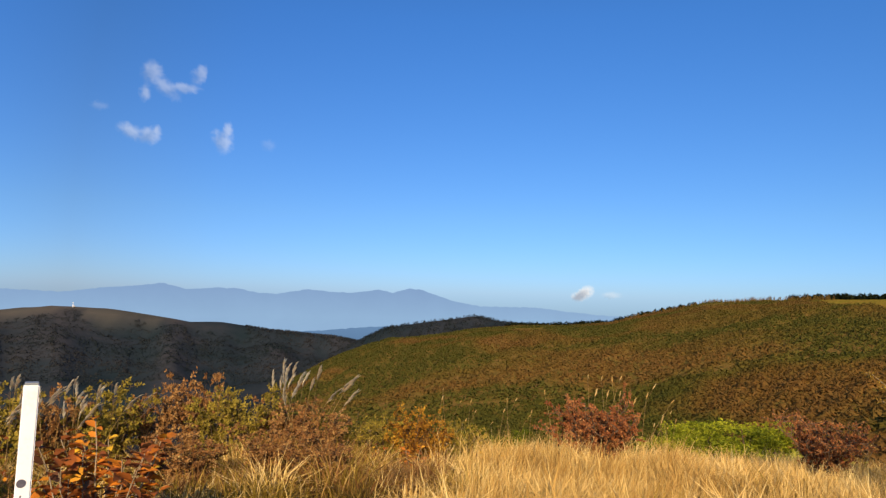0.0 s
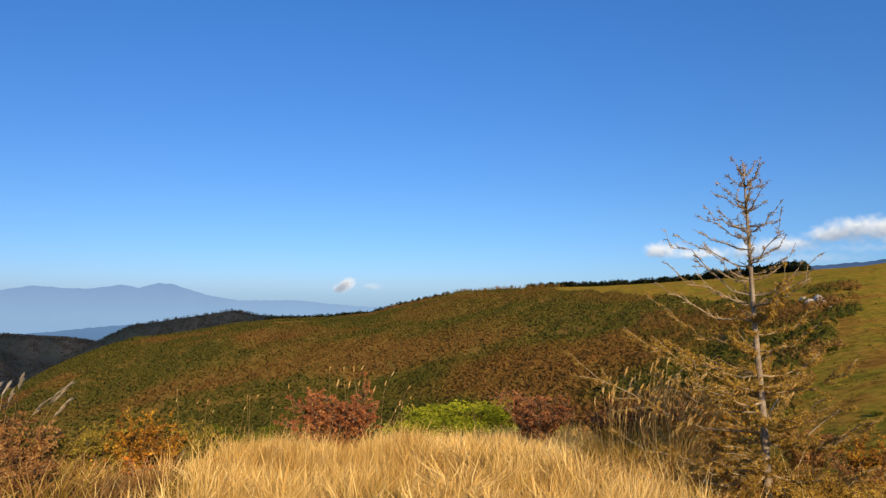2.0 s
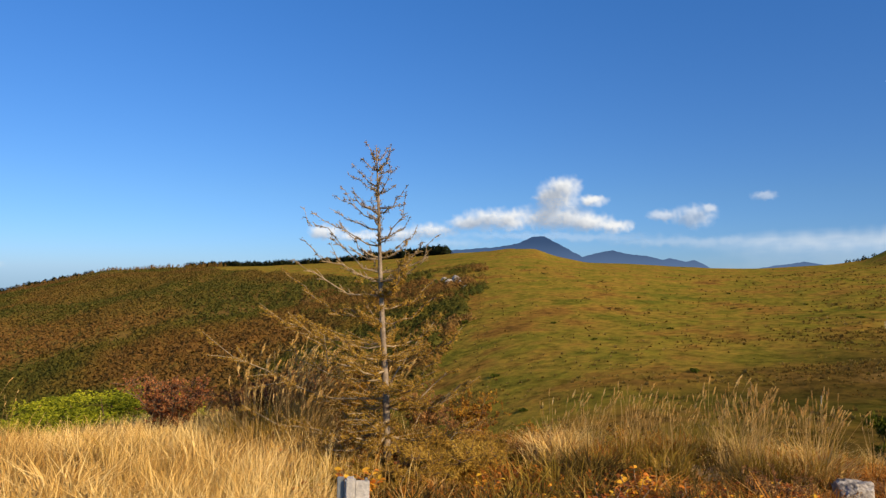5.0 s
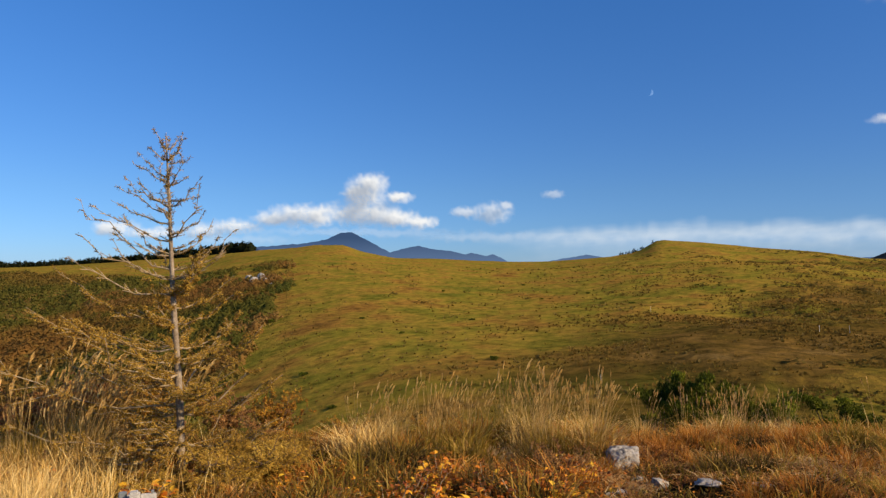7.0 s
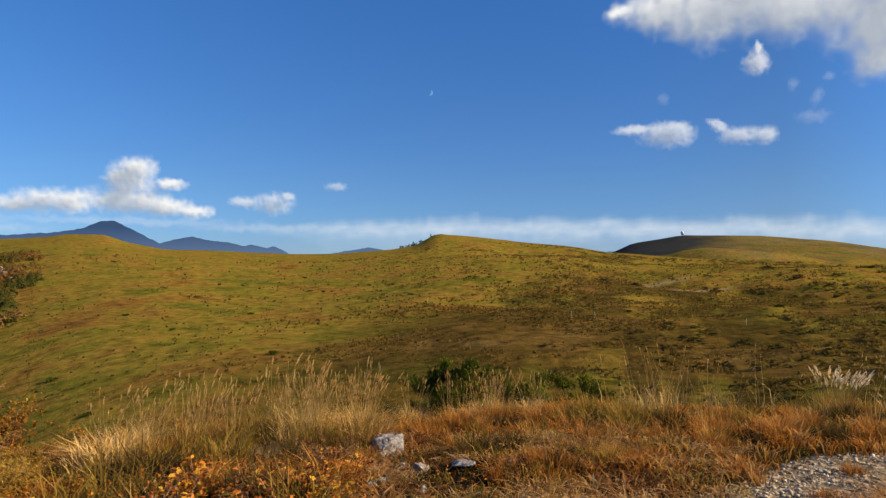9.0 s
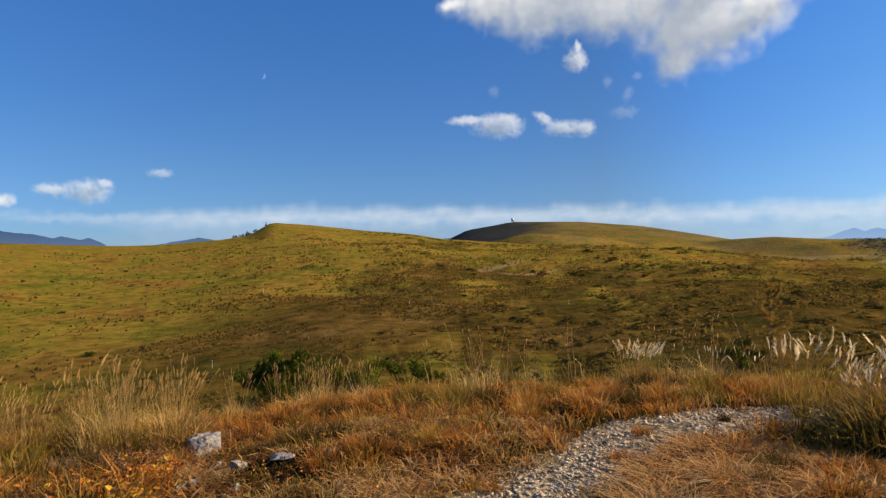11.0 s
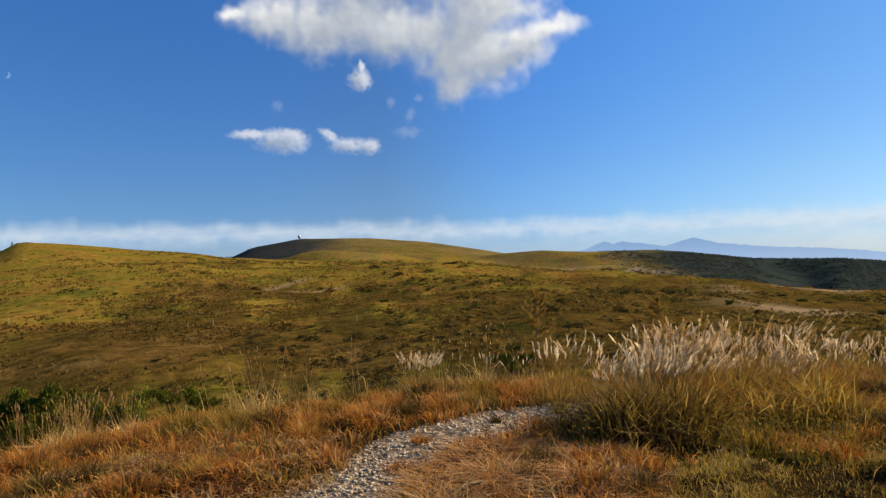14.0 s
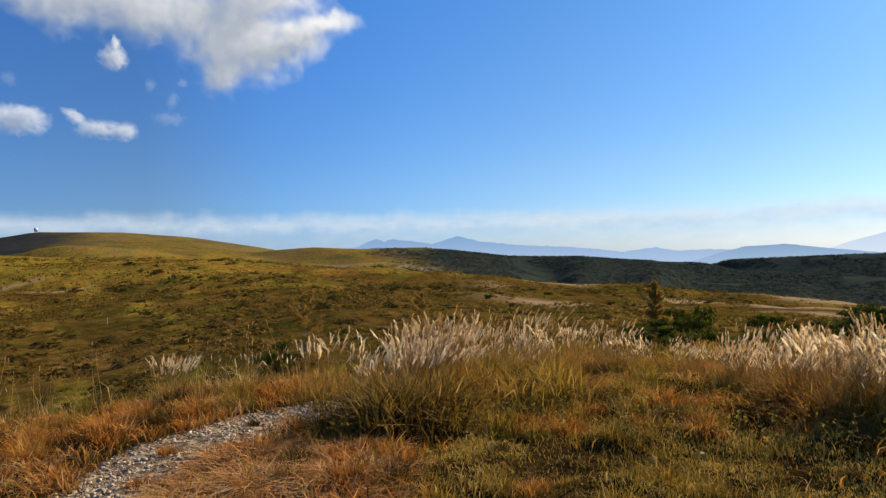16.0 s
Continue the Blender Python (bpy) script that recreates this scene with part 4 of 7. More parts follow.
def moon():
    m, n, l = node_material("moon_face")
    e = n.new("ShaderNodeEmission")
    g = noise_node(n, l, n.new("ShaderNodeTexCoord").outputs["Object"], 0.08, 4)
    r = ramp_node(n, [(0.4, (0.10, 0.22, 0.48)), (0.65, (0.16, 0.29, 0.54))])
    l.new(g.outputs["Fac"], r.inputs[0])
    l.new(r.outputs[0], e.inputs[0])
    o = n.new("ShaderNodeOutputMaterial")
    l.new(e.outputs[0], o.inputs[0])
    bm = bmesh.new()
    pts = [(20 * math.cos(a), 20 * math.sin(a)) for a in np.linspace(-math.pi / 2, math.pi / 2, 16)]
    pts += [(6 * math.cos(a), 20 * math.sin(a)) for a in np.linspace(math.pi / 2, -math.pi / 2, 16)[1:-1]]
    bm.faces.new([bm.verts.new((x, y, 0)) for x, y in pts])
    ob = tagged(new("moon", bm_mesh("moon", bm, m)), "pale half moon in the daytime sky", "moon", kind="structure")
    x, y = place(-80.9, 4650 * math.cos(radians(14)))
    ob.matrix_world = look((float(x), float(y), EYE + 4650 * math.sin(radians(14))), (CX, CY, EYE)) @ pose(0, 0, 0, 0, 180, 20)


moon()


# ---- woods on the hills ----
def crown_kind(shape, slips):
    """One tree crown, one unit high: overlapping sprays of foliage that follow its rounded or pointed outline."""
    rings = ((0.0, 0.20), (0.30, 0.36), (0.60, 0.31), (0.85, 0.17), (1.0, 0.02)) if shape == "round" else ((0.0, 0.27), (0.30, 0.24), (0.62, 0.14), (1.0, 0.01))
    v, h = [], []
    for k in range(slips):
        z = (k + RNG.uniform(0.1, 0.9)) / slips
        rad = np.interp(z, [r[0] for r in rings], [r[1] for r in rings]) * RNG.uniform(0.75, 1.08)
        a = 2.4 * k + RNG.uniform(-0.5, 0.5)
        out = Vector((math.cos(a), math.sin(a), 0.25 + 0.9 * z * (1 if shape == "round" else 0.5)))
        out = (out.normalized() + Vector(tuple(RNG.normal(scale=0.22, size=3)))).normalized()
        c = Vector((rad * math.cos(a), rad * math.sin(a), z))
        d = (Vector((0, 0, 1)) - out * out.z + Vector(tuple(RNG.normal(scale=0.25, size=3)))).normalized()
        w = out.cross(d).normalized() * RNG.uniform(0.55, 0.95) * max(rad, 0.12) * (1.0 if slips < 14 else 0.62)
        s = RNG.uniform(0.12, 0.2) * (1.5 if slips < 14 else 1.0)
        v += [tuple(c - d * s + w), tuple(c - d * s - w), tuple(c + d * s)]
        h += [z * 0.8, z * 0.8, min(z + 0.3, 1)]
    v = np.array(v)
    lift = np.stack([v[:, 0], v[:, 1], 0.18 + 0.30 * v[:, 2]], -1)
    return v, np.arange(3 * slips).reshape(-1, 3), np.array(h), lift / np.linalg.norm(lift, axis=1)[:, None]


def woods(name, x, y, height, tint, material, label, shapes, slips=7, sink=0.3, wide_by=1.0):
    """Many crowns as one mass of foliage, each with its own tint."""
    z = ground_z(x, y)
    kinds = [crown_kind(s, slips) for s in shapes for _ in range(4)]
    pick = RNG.integers(0, len(kinds), len(x))
    vs, ts, tints, tips, normals, start = [], [], [], [], [], 0
    for k, (v, t, h, out) in enumerate(kinds):
        m = np.nonzero(pick == k)[0]
        if not len(m):
            continue
        turn = RNG.uniform(0, 2 * math.pi, len(m))
        c, s = np.cos(turn)[:, None], np.sin(turn)[:, None]
        wide = (height[m] * RNG.uniform(0.85, 1.25, len(m)) * wide_by)[:, None]
        px = (v[None, :, 0] * c - v[None, :, 1] * s) * wide + x[m][:, None]
        py = (v[None, :, 0] * s + v[None, :, 1] * c) * wide + y[m][:, None]
        pz = v[None, :, 2] * height[m][:, None] + (z[m] - sink)[:, None]
        vs.append(np.stack([px, py, pz], -1).reshape(-1, 3))
        ts.append((t[None] + (start + np.arange(len(m)) * len(v))[:, None, None]).reshape(-1, 3))
        start += len(m) * len(v)
        normals.append(np.stack([out[None, :, 0] * c - out[None, :, 1] * s, out[None, :, 0] * s + out[None, :, 1] * c, np.repeat(out[None, :, 2], len(m), 0)], -1).reshape(-1, 3))
        tints.append(np.clip(tint[m][:, None] + RNG.uniform(-0.06, 0.06, (len(m), len(v))), 0, 1).ravel())
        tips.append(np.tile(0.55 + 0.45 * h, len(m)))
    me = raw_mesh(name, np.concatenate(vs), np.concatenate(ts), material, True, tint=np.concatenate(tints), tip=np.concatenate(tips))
    # the sprays of a crown are shaded as one rounded mass
    me.normals_split_custom_set_from_vertices(np.concatenate(normals).astype(np.float32))
    return tagged(new(name, me), label, "trees", kind="stuff")


def plant_woods():
    # the mixed autumn wood on the slope facing the knoll
    for count, span, slips, label in ((14000, (-52, 13, 165, 430), 12, "mixed autumn wood of rust and olive crowns low on the slope"), (60000, (-52, 13, 430, 1260), 6, "mixed autumn wood of rust and olive crowns high on the slope")):
        x, y, az, r = scatter(count, *span)
        crest = knots(az, CREST_FAR, 6.0)
        edge = np.minimum(knots(az, WOOD_EDGE), crest + 30)
        keep = r < edge * (0.93 + 0.14 * fbm(x, y, 60, 3))
        bald = (r > crest * 0.86) & (fbm(x, y, 90, 3) > 0.60) & (az < 8)
        shore = (az > -1) & (r > crest * 0.95) & (fbm(x, y, 70, 3) > 0.42)
        keep &= ~bald & ~shore & (az + 7 * (fbm(x, y, 50, 3) - 0.5) > knots(r, OPEN_SIDE))
        x, y, az, r = x[keep], y[keep], az[keep], r[keep]
        tint = np.clip(0.58 + 1.2 * (fbm(x, y, 190, 4) - 0.5) + RNG.normal(scale=0.045, size=len(x)), 0.3, 1)
        green = fbm(x + 500, y, 120, 3) + 0.19 * ramp01(az, -10, 6) + 0.16 * ramp01(-az, 26, 40)
        tint = tint + (0.15 + 0.08 * RNG.random(len(x)) - tint) * ramp01(green, 0.53, 0.71)
        h = (RNG.uniform(2.8, 3.9, len(x)) if slips > 8 else RNG.uniform(2.6, 4.4, len(x))) * (1 + 0.15 * ramp01(-r, -420, -200))
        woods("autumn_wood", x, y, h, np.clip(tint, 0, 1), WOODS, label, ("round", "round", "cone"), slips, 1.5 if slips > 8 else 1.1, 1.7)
    # dark conifers along the crests
    az = np.concatenate([RNG.uniform(-15, -5.5, 420), RNG.uniform(-48, -27, 1000), RNG.uniform(-20.5, -15, 150)])
    r = knots(az, CREST_FAR, 6.0) + RNG.uniform(0, 45, len(az))
    x, y = place(az, r)
    h = RNG.uniform(6.5, 10.5, len(x)) + np.where(az < -41, 4, 0)
    woods("conifer_belt", x, y, h, RNG.uniform(0, 0.6, len(x)), DARKWOODS, "dark green conifer belt along the hill crest", ("cone", "round"), 22, wide_by=1.7)
    # bare autumn trees breaking the skyline
    az = RNG.uniform(-30, -15, 260)
    r = knots(az, CREST_FAR, 6.0) - RNG.uniform(-4, 30, 260)
    x, y = place(az, r)
    woods("crest_trees", x, y, RNG.uniform(5, 8.5, 260), RNG.uniform(0.45, 1.0, 260), WOODS, "thin autumn trees along the wooded crest", ("round", "cone"), 20, wide_by=0.7)
    # a few wind-bent trees on the shoulder of the peak
    az = RNG.uniform(-81.0, -78.4, 16)
    x, y = place(az, knots(az, CREST_FAR, 6.0) - RNG.uniform(2, 20, 16))
    woods("shoulder_trees", x, y, RNG.uniform(3.0, 6.5, 16), RNG.uniform(0.1, 0.6, 16), DARKWOODS, "small dark trees on the shoulder of the grassy peak", ("round", "cone"), 22, 0.3, 1.1)
    # dark woods on the low hill
    x, y, az, r = scatter(44000, -170, -124, 580, 1720)
    keep = (RNG.random(len(x)) < ramp01(-az + 10 * (fbm(x, y, 120, 3) - 0.5) + 0.012 * (r - 900), 129, 135)) & (r > 605 + 30 * (fbm(x, y, 150, 3) - 0.5))
    keep &= (np.hypot((az + 157.5) / 2.4, (r - 1295) / 30) > 1.1) & (fbm(x, y, 90, 3) > 0.36)
    x, y = x[keep], y[keep]
    woods("dark_wood", x, y, RNG.uniform(2.2, 3.2, len(x)), np.clip(0.45 + 2.4 * (fbm(x, y, 170, 3) - 0.5) + RNG.normal(scale=0.06, size=len(x)), 0, 1), FARWOODS, "hazy blue-green conifer plantation on the low hill", ("round",), 5, 1.2, 2.7)
    az = RNG.uniform(-170, -136, 700)
    r = 600 + RNG.uniform(-10, 40, 700) + 50 * (fbm(az * 10, az * 0, 60, 3) - 0.5)
    x, y = place(az, r)
    woods("conifer_belt", x, y, RNG.uniform(5, 9, 700), RNG.uniform(0, 0.5, 700), DARKWOODS, "dark conifer belt along the foot of the low hill", ("cone", "round"), 12, 1.0, 1.6)
    # woods on the ridge across the valley
    x, y, az, r = scatter(15000, -2, 40, 1480, 2225)
    keep = ~((az > 16) & (r + 160 * (fbm(x, y, 70, 3) - 0.5) > 2060)) & (az > knots(r, [(1100, 12), (2230, 2)])) & (fbm(x, y, 60, 3) > 0.32)
    x, y = x[keep], y[keep]
    tint = np.clip(0.4 + 1.8 * (fbm(x, y, 160, 3) - 0.5) + RNG.normal(scale=0.12, size=len(x)), 0, 1)
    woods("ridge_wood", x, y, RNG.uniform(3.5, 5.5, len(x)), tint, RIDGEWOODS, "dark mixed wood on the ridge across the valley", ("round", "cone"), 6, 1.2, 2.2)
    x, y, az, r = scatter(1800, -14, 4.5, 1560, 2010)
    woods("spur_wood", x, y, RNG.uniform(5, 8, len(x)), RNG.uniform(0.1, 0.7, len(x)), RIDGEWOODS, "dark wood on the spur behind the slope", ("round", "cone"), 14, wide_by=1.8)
    # thicket at the foot of the outcrop and below the larch
    x, y, az, r = scatter(3600, -51.5, -36, 110, 480)
    keep = (az + 9 * (fbm(x, y, 40, 3) - 0.5) > knots(r, OPEN_SIDE) - 0.8) & (fbm(x, y, 30, 3) > 0.42)
    x, y = x[keep], y[keep]
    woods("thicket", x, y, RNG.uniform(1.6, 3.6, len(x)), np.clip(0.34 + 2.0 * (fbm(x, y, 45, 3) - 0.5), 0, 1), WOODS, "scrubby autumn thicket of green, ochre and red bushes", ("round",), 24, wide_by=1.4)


plant_woods()


def scrub():
    """Low wide scrub in patches over the heath."""
    x, y, az, r = scatter(90000, -168, -54, 60, 620)
    patch = 0.5 * fbm(x, y, 60, 3) + 0.5 * fbm(x + 40, y, 14, 3)
    keep = RNG.random(len(x)) < ramp01(patch, 0.50, 0.62) * (0.006 + 0.34 * ramp01(-az, 76, 100)) * (1 - 0.65 * ramp01(r, 170, 300))
    x, y, r = x[keep], y[keep], r[keep]
    woods("heath_scrub", x, y, RNG.uniform(0.35, 1.1, len(x)) * (1 + 0.6 * ramp01(r, 130, 260)), np.clip(0.45 + 1.6 * (fbm(x, y, 45, 3) - 0.5), 0, 1), SCRUB, "low dark heather and bamboo scrub in patches over the heath", ("round",), 7, 0.08, 3.4)


scrub()


def old_path():
    """A straight line of low scrub where an old path climbs the slope."""
    r = np.geomspace(70, 330, 150)
    x, y = place(-50.5 - 0.25 * np.log(r / 70) + RNG.normal(scale=0.07, size=150), r)
    woods("path_scrub", x, y, RNG.uniform(0.15, 0.5, 150), RNG.uniform(0.4, 1.0, 150), SCRUB, "line of low scrub along an old path up the slope", ("round",), 10, 0.05, 1.5)


old_path()


def tussocks():
    """Heather and sedge tussocks over the open bowl, standing up out of the turf."""
    x, y, az, r = scatter(300000, -168, -47, 24, 470)
    clump = 0.6 * fbm(x, y, 22, 4) + 0.4 * fbm(x + 90, y, 6, 3)
    chance = 0.004 + 0.80 * ramp01(clump, 0.45, 0.60) * (0.06 + 0.94 * ramp01(-az + 9 * ramp01(-r, -230, -90), 64, 92)) * (1 - 0.85 * ramp01(r / knots(az, CREST_FAR, 6.0), 0.20, 0.42))
    keep = RNG.random(len(x)) < chance
    x, y, az, r = x[keep], y[keep], az[keep], r[keep]
    m = len(x)
    z = ground_z(x, y)
    size = RNG.uniform(0.18, 0.42, m) * (1 + r / 330)
    tint = np.clip(0.56 + 0.30 * ramp01(az, -92, -66) + 1.1 * (fbm(x, y, 26, 4) - 0.5) + RNG.normal(scale=0.26, size=m), 0, 1)
    slips = 3
    a = RNG.uniform(0, 2 * math.pi, (m, slips))
    ox, oy = np.cos(a), np.sin(a)
    s = size[:, None] * RNG.uniform(0.6, 1.2, (m, slips))
    cx, cy = x[:, None] + ox * s * 0.25, y[:, None] + oy * s * 0.25
    v = np.empty((m, slips, 3, 3), np.float32)
    for k, side in ((0, 0.55), (1, -0.55)):
        v[:, :, k, 0], v[:, :, k, 1], v[:, :, k, 2] = cx - oy * s * side, cy + ox * s * side, z[:, None] - 0.05
    v[:, :, 2, 0], v[:, :, 2, 1], v[:, :, 2, 2] = cx + ox * s * 0.5, cy + oy * s * 0.5, z[:, None] + s * 0.85
    t = np.arange(m * slips * 3).reshape(-1, 3)
    tone = np.repeat(np.clip(tint[:, None] + RNG.uniform(-0.12, 0.12, (m, slips)), 0, 1).ravel(), 3)
    tip = np.tile(np.array([0.0, 0.0, 1.0], np.float32), m * slips)
    mat = leafy("heather", [(0.0, (0.07, 0.058, 0.016)), (0.35, (0.155, 0.094, 0.022)), (0.65, (0.24, 0.145, 0.034)), (0.85, (0.26, 0.20, 0.031)), (1.0, (0.38, 0.28, 0.09))], (0.13, 0.086, 0.021), 0.0, 0.5)
    tagged(new("heath_tussocks", raw_mesh("heath_tussocks", v.reshape(-1, 3), t, mat, False, tint=tone, tip=tip)), "brown heather and sedge tussocks across the bowl", "heather", kind="stuff")


tussocks()


# ---- shrubs and dwarf pines ----
def branching(radius, height, stems, steps=5, wander=0.25, fan=1.0, up=0.3):
    """Woody stems that fan out of the ground: a list of point lists."""
    out = []
    for k in range(stems):
        a = 2 * math.pi * k / stems + random.uniform(-0.4, 0.4)
        reach = radius * random.uniform(0.45, 1.0) * fan
        top = height * random.uniform(0.55, 1.0)
        p, pts = Vector((random.uniform(-0.05, 0.05), random.uniform(-0.05, 0.05), -0.08)), []
        for i in range(steps + 1):
            f = i / steps
            pts.append(Vector((math.cos(a) * reach * f ** (1 + up), math.sin(a) * reach * f ** (1 + up), -0.08 + (top + 0.08) * f ** (1 - up * 0.5)))
                       + Vector((random.uniform(-1, 1), random.uniform(-1, 1), random.uniform(-0.4, 0.4))) * wander * 0.18 * radius * f)
        out.append(pts)
    return out


def shrub_meshes(name, radius, height, stems, foliage, slip, per_twig, leaf_from=0.25, slim=0.35, twigs=3, tint_mid=0.5, thick=0.012, squash=1.0, up=0.3):
    wood, spots, tints = [], [], []
    for pts in branching(radius, height, stems, up=up):
        wood.append(tube_arrays(pts, np.linspace(thick, thick * 0.25, len(pts)), 4))
        own = random.uniform(-0.25, 0.25)
        for i in range(1, len(pts)):
            for _ in range(twigs):
                f = random.random()
                a = pts[i - 1].lerp(pts[i], f)
                d = Vector((random.uniform(-1, 1), random.uniform(-1, 1), random.uniform(-0.1, 0.9))).normalized() * radius * random.uniform(0.15, 0.38)
                b = a + d
                b.z = max(b.z, 0.02)
                wood.append(tube_arrays([a, b], [thick * 0.4, thick * 0.15], 3))
                if i / len(pts) > leaf_from:
                    for _ in range(per_twig):
                        spots.append(tuple(a.lerp(b, random.uniform(0.3, 1.05))))
                        tints.append(tint_mid + own + random.uniform(-0.2, 0.2))
    w = join_arrays(wood)
    f = tuft_arrays(np.array(spots), slip, 3, np.clip(tints, 0, 1), squash, slim)
    return (raw_mesh(name + "_wood", w[0], w[1], DARKTWIG), raw_mesh(name + "_foliage", f[0], f[1], foliage, False, tint=f[2], tip=f[3]))


def shrub(name, meshes, az, r, label, category="shrub", group="", scale=(1, 1, 1), turn=0.0, sink=0.0):
    x, y = (float(c) for c in place(az, r))
    ob = thing(name, label, category, group, pose(x, y, gz(x, y) - sink, 0, 0, turn) @ Matrix.Diagonal((*scale, 1)))
    part("branchwork", meshes[0], ob)
    part("foliage", meshes[1], ob)
    return ob


red_meshes = shrub_meshes("red_shrub", 0.52, 0.74, 44, CRIMSON, 0.028, 10, 0.15, 0.3, twigs=5)
shrub("red_shrub", red_meshes, -11.3, 9.3, "russet red deciduous shrub with bare grey twigs", scale=(1.2, 1.1, 1.28))
brown_meshes = shrub_meshes("brown_shrub", 0.55, 0.72, 40, CRIMSON, 0.026, 6, 0.2, 0.28, tint_mid=0.6, twigs=5)
shrub("brown_shrub", brown_meshes, -27.0, 9.6, "brown half-bare shrub beside the green juniper", scale=(1.15, 1.05, 1.12), turn=40)
shrub("brown_shrub", brown_meshes, -33.5, 9.4, "brown leafless shrub beside tall grass", scale=(1.0, 1.0, 0.9), turn=130)


def lumpy_meshes(name, seed, lumps_count, needles, slip, foliage, thick=0.03, tint_mid=0.4, slim=0.22, pad=1.0, tall=0.6):
    """An evergreen bush one unit high and wide: crooked limbs that end in rounded pads of needles with upright shoots."""
    rs = random.Random(seed)
    wood, spots, tints = [], [], []
    for k in range(lumps_count):
        a, out = rs.uniform(0, 2 * math.pi), math.sqrt(rs.random()) * 0.9
        top = (1.0 - 0.55 * out ** 2) * rs.uniform(0.45, 1.0)
        c = Vector((math.cos(a) * out, math.sin(a) * out, top * 0.86))
        size = rs.uniform(0.16, 0.32) * pad
        wood.append(tube_arrays([Vector((0, 0, -0.06)), Vector((c.x * 0.45, c.y * 0.45, c.z * 0.35)) + Vector((rs.uniform(-0.06, 0.06), rs.uniform(-0.06, 0.06), 0)), c], [thick, thick * 0.7, thick * 0.3], 4))
        own = rs.uniform(-0.2, 0.2)
        shoots = [Vector((rs.uniform(-1, 1), rs.uniform(-1, 1), 0)) * size for _ in range(4)]
        for q in range(needles):
            d = Vector((rs.gauss(0, 1), rs.gauss(0, 1), rs.gauss(0.25, 0.8))).normalized()
            p = c + Vector((d.x * size * 1.25, d.y * size * 1.25, d.z * size * tall)) * rs.uniform(0.35, 1.0)
            if q % 4 == 0:
                p = c + shoots[q // 4 % 4] + Vector((rs.gauss(0, 0.02), rs.gauss(0, 0.02), size * tall * rs.uniform(0.1, 1.0)))
            spots.append((p.x, p.y, max(p.z, 0.02)))
            # yellow-green tips; pad tops also tinted brighter as if sunlit
            tints.append(tint_mid + own + 0.5 * d.z * rs.random())
    w = join_arrays(wood)
    f = tuft_arrays(np.array(spots), slip, 4, np.clip(tints, 0, 1), 0.5 + tall * 0.8, slim)
    return (raw_mesh(name + "_wood", w[0], w[1], DARKTWIG), raw_mesh(name + "_foliage", f[0], f[1], foliage, False, tint=f[2], tip=f[3]))


pine_meshes = [lumpy_meshes("dwarf_pine", 5 + k, 15, 150, 0.055, PINE, slim=0.2, pad=0.92, tall=0.26) for k in range(3)]
lime_meshes = lumpy_meshes("juniper", 31, 32, 110, 0.05, LIME, 0.018, 0.46, 0.2, 1.0, 0.45)
shrub("juniper_bush", lime_meshes, -22.2, 12.6, "bright yellow-green spreading juniper bush", scale=(1.6, 1.15, 0.95))
shrub("juniper_bush", lime_meshes, -19.2, 12.2, "low bright green juniper bush", scale=(0.75, 0.75, 0.74), turn=80)
shrub("juniper_bush", lime_meshes, -25.2, 13.0, "low bright green juniper bush", scale=(0.85, 0.85, 0.85), turn=200)
# low ochre growth round the foot of the larch
ochre_meshes = shrub_meshes("ochre_bush", 0.42, 0.42, 30, LARCH, 0.045, 12, 0.1, 0.07, twigs=5, tint_mid=0.62, up=0.6)
for k, (a, r, sx, sz) in enumerate([(-47.6, 6.6, 1.2, 0.95), (-50.0, 6.8, 1.0, 0.9), (-45.4, 6.2, 0.8, 0.6), (-42.0, 6.2, 0.75, 0.6), (-51.5, 7.4, 0.8, 0.75)]):
    shrub("ochre_bush", ochre_meshes, a, r, "low ochre-green twiggy bush at the foot of the larch", "shrub", "low growth by the larch", (sx, sx, sz), 70 * k, 0.03)
# heading, distance, breadth, height of the top above the eye's level in degrees
PINES = [(-81.4, 15.0, 0.45, -8.7), (-83.0, 15.2, 0.55, -8.0), (-85.4, 15.4, 0.50, -9.2), (-87.6, 15.2, 0.60, -8.5), (-92.6, 15.5, 0.55, -9.6), (-94.0, 15.6, 0.3, -10.0),
         (-118.6, 19.0, 0.40, -7.7), (-147.8, 20, 0.65, -7.2), (-149.9, 20.5, 0.75, -6.7), (-151.9, 24, 0.75, -5.4), (-158.1, 23, 0.75, -6.2), (-156.8, 21, 0.6, -7.3), (-155.2, 19, 0.3, -7.8), (-164.0, 22, 0.9, -6.0), (-166.0, 22, 1.1, -5.2),
         (-4.0, 14.0, 0.5, -10.6)]
for k, (a, r, s, top) in enumerate(PINES):
    x, y = place(a, r)
    h = EYE + r * math.tan(radians(top)) - gz(float(x), float(y))
    h = h * (1.16 if a > -100 else 1.22) + 0.15
    shrub("dwarf_pine", pine_meshes[k % 3], a, r, "dark green dwarf pine bush among dry grass", "pine", "dwarf pines", (s * 1.55, s * 1.55, max(h, 0.45)), 67 * k, 0.05)

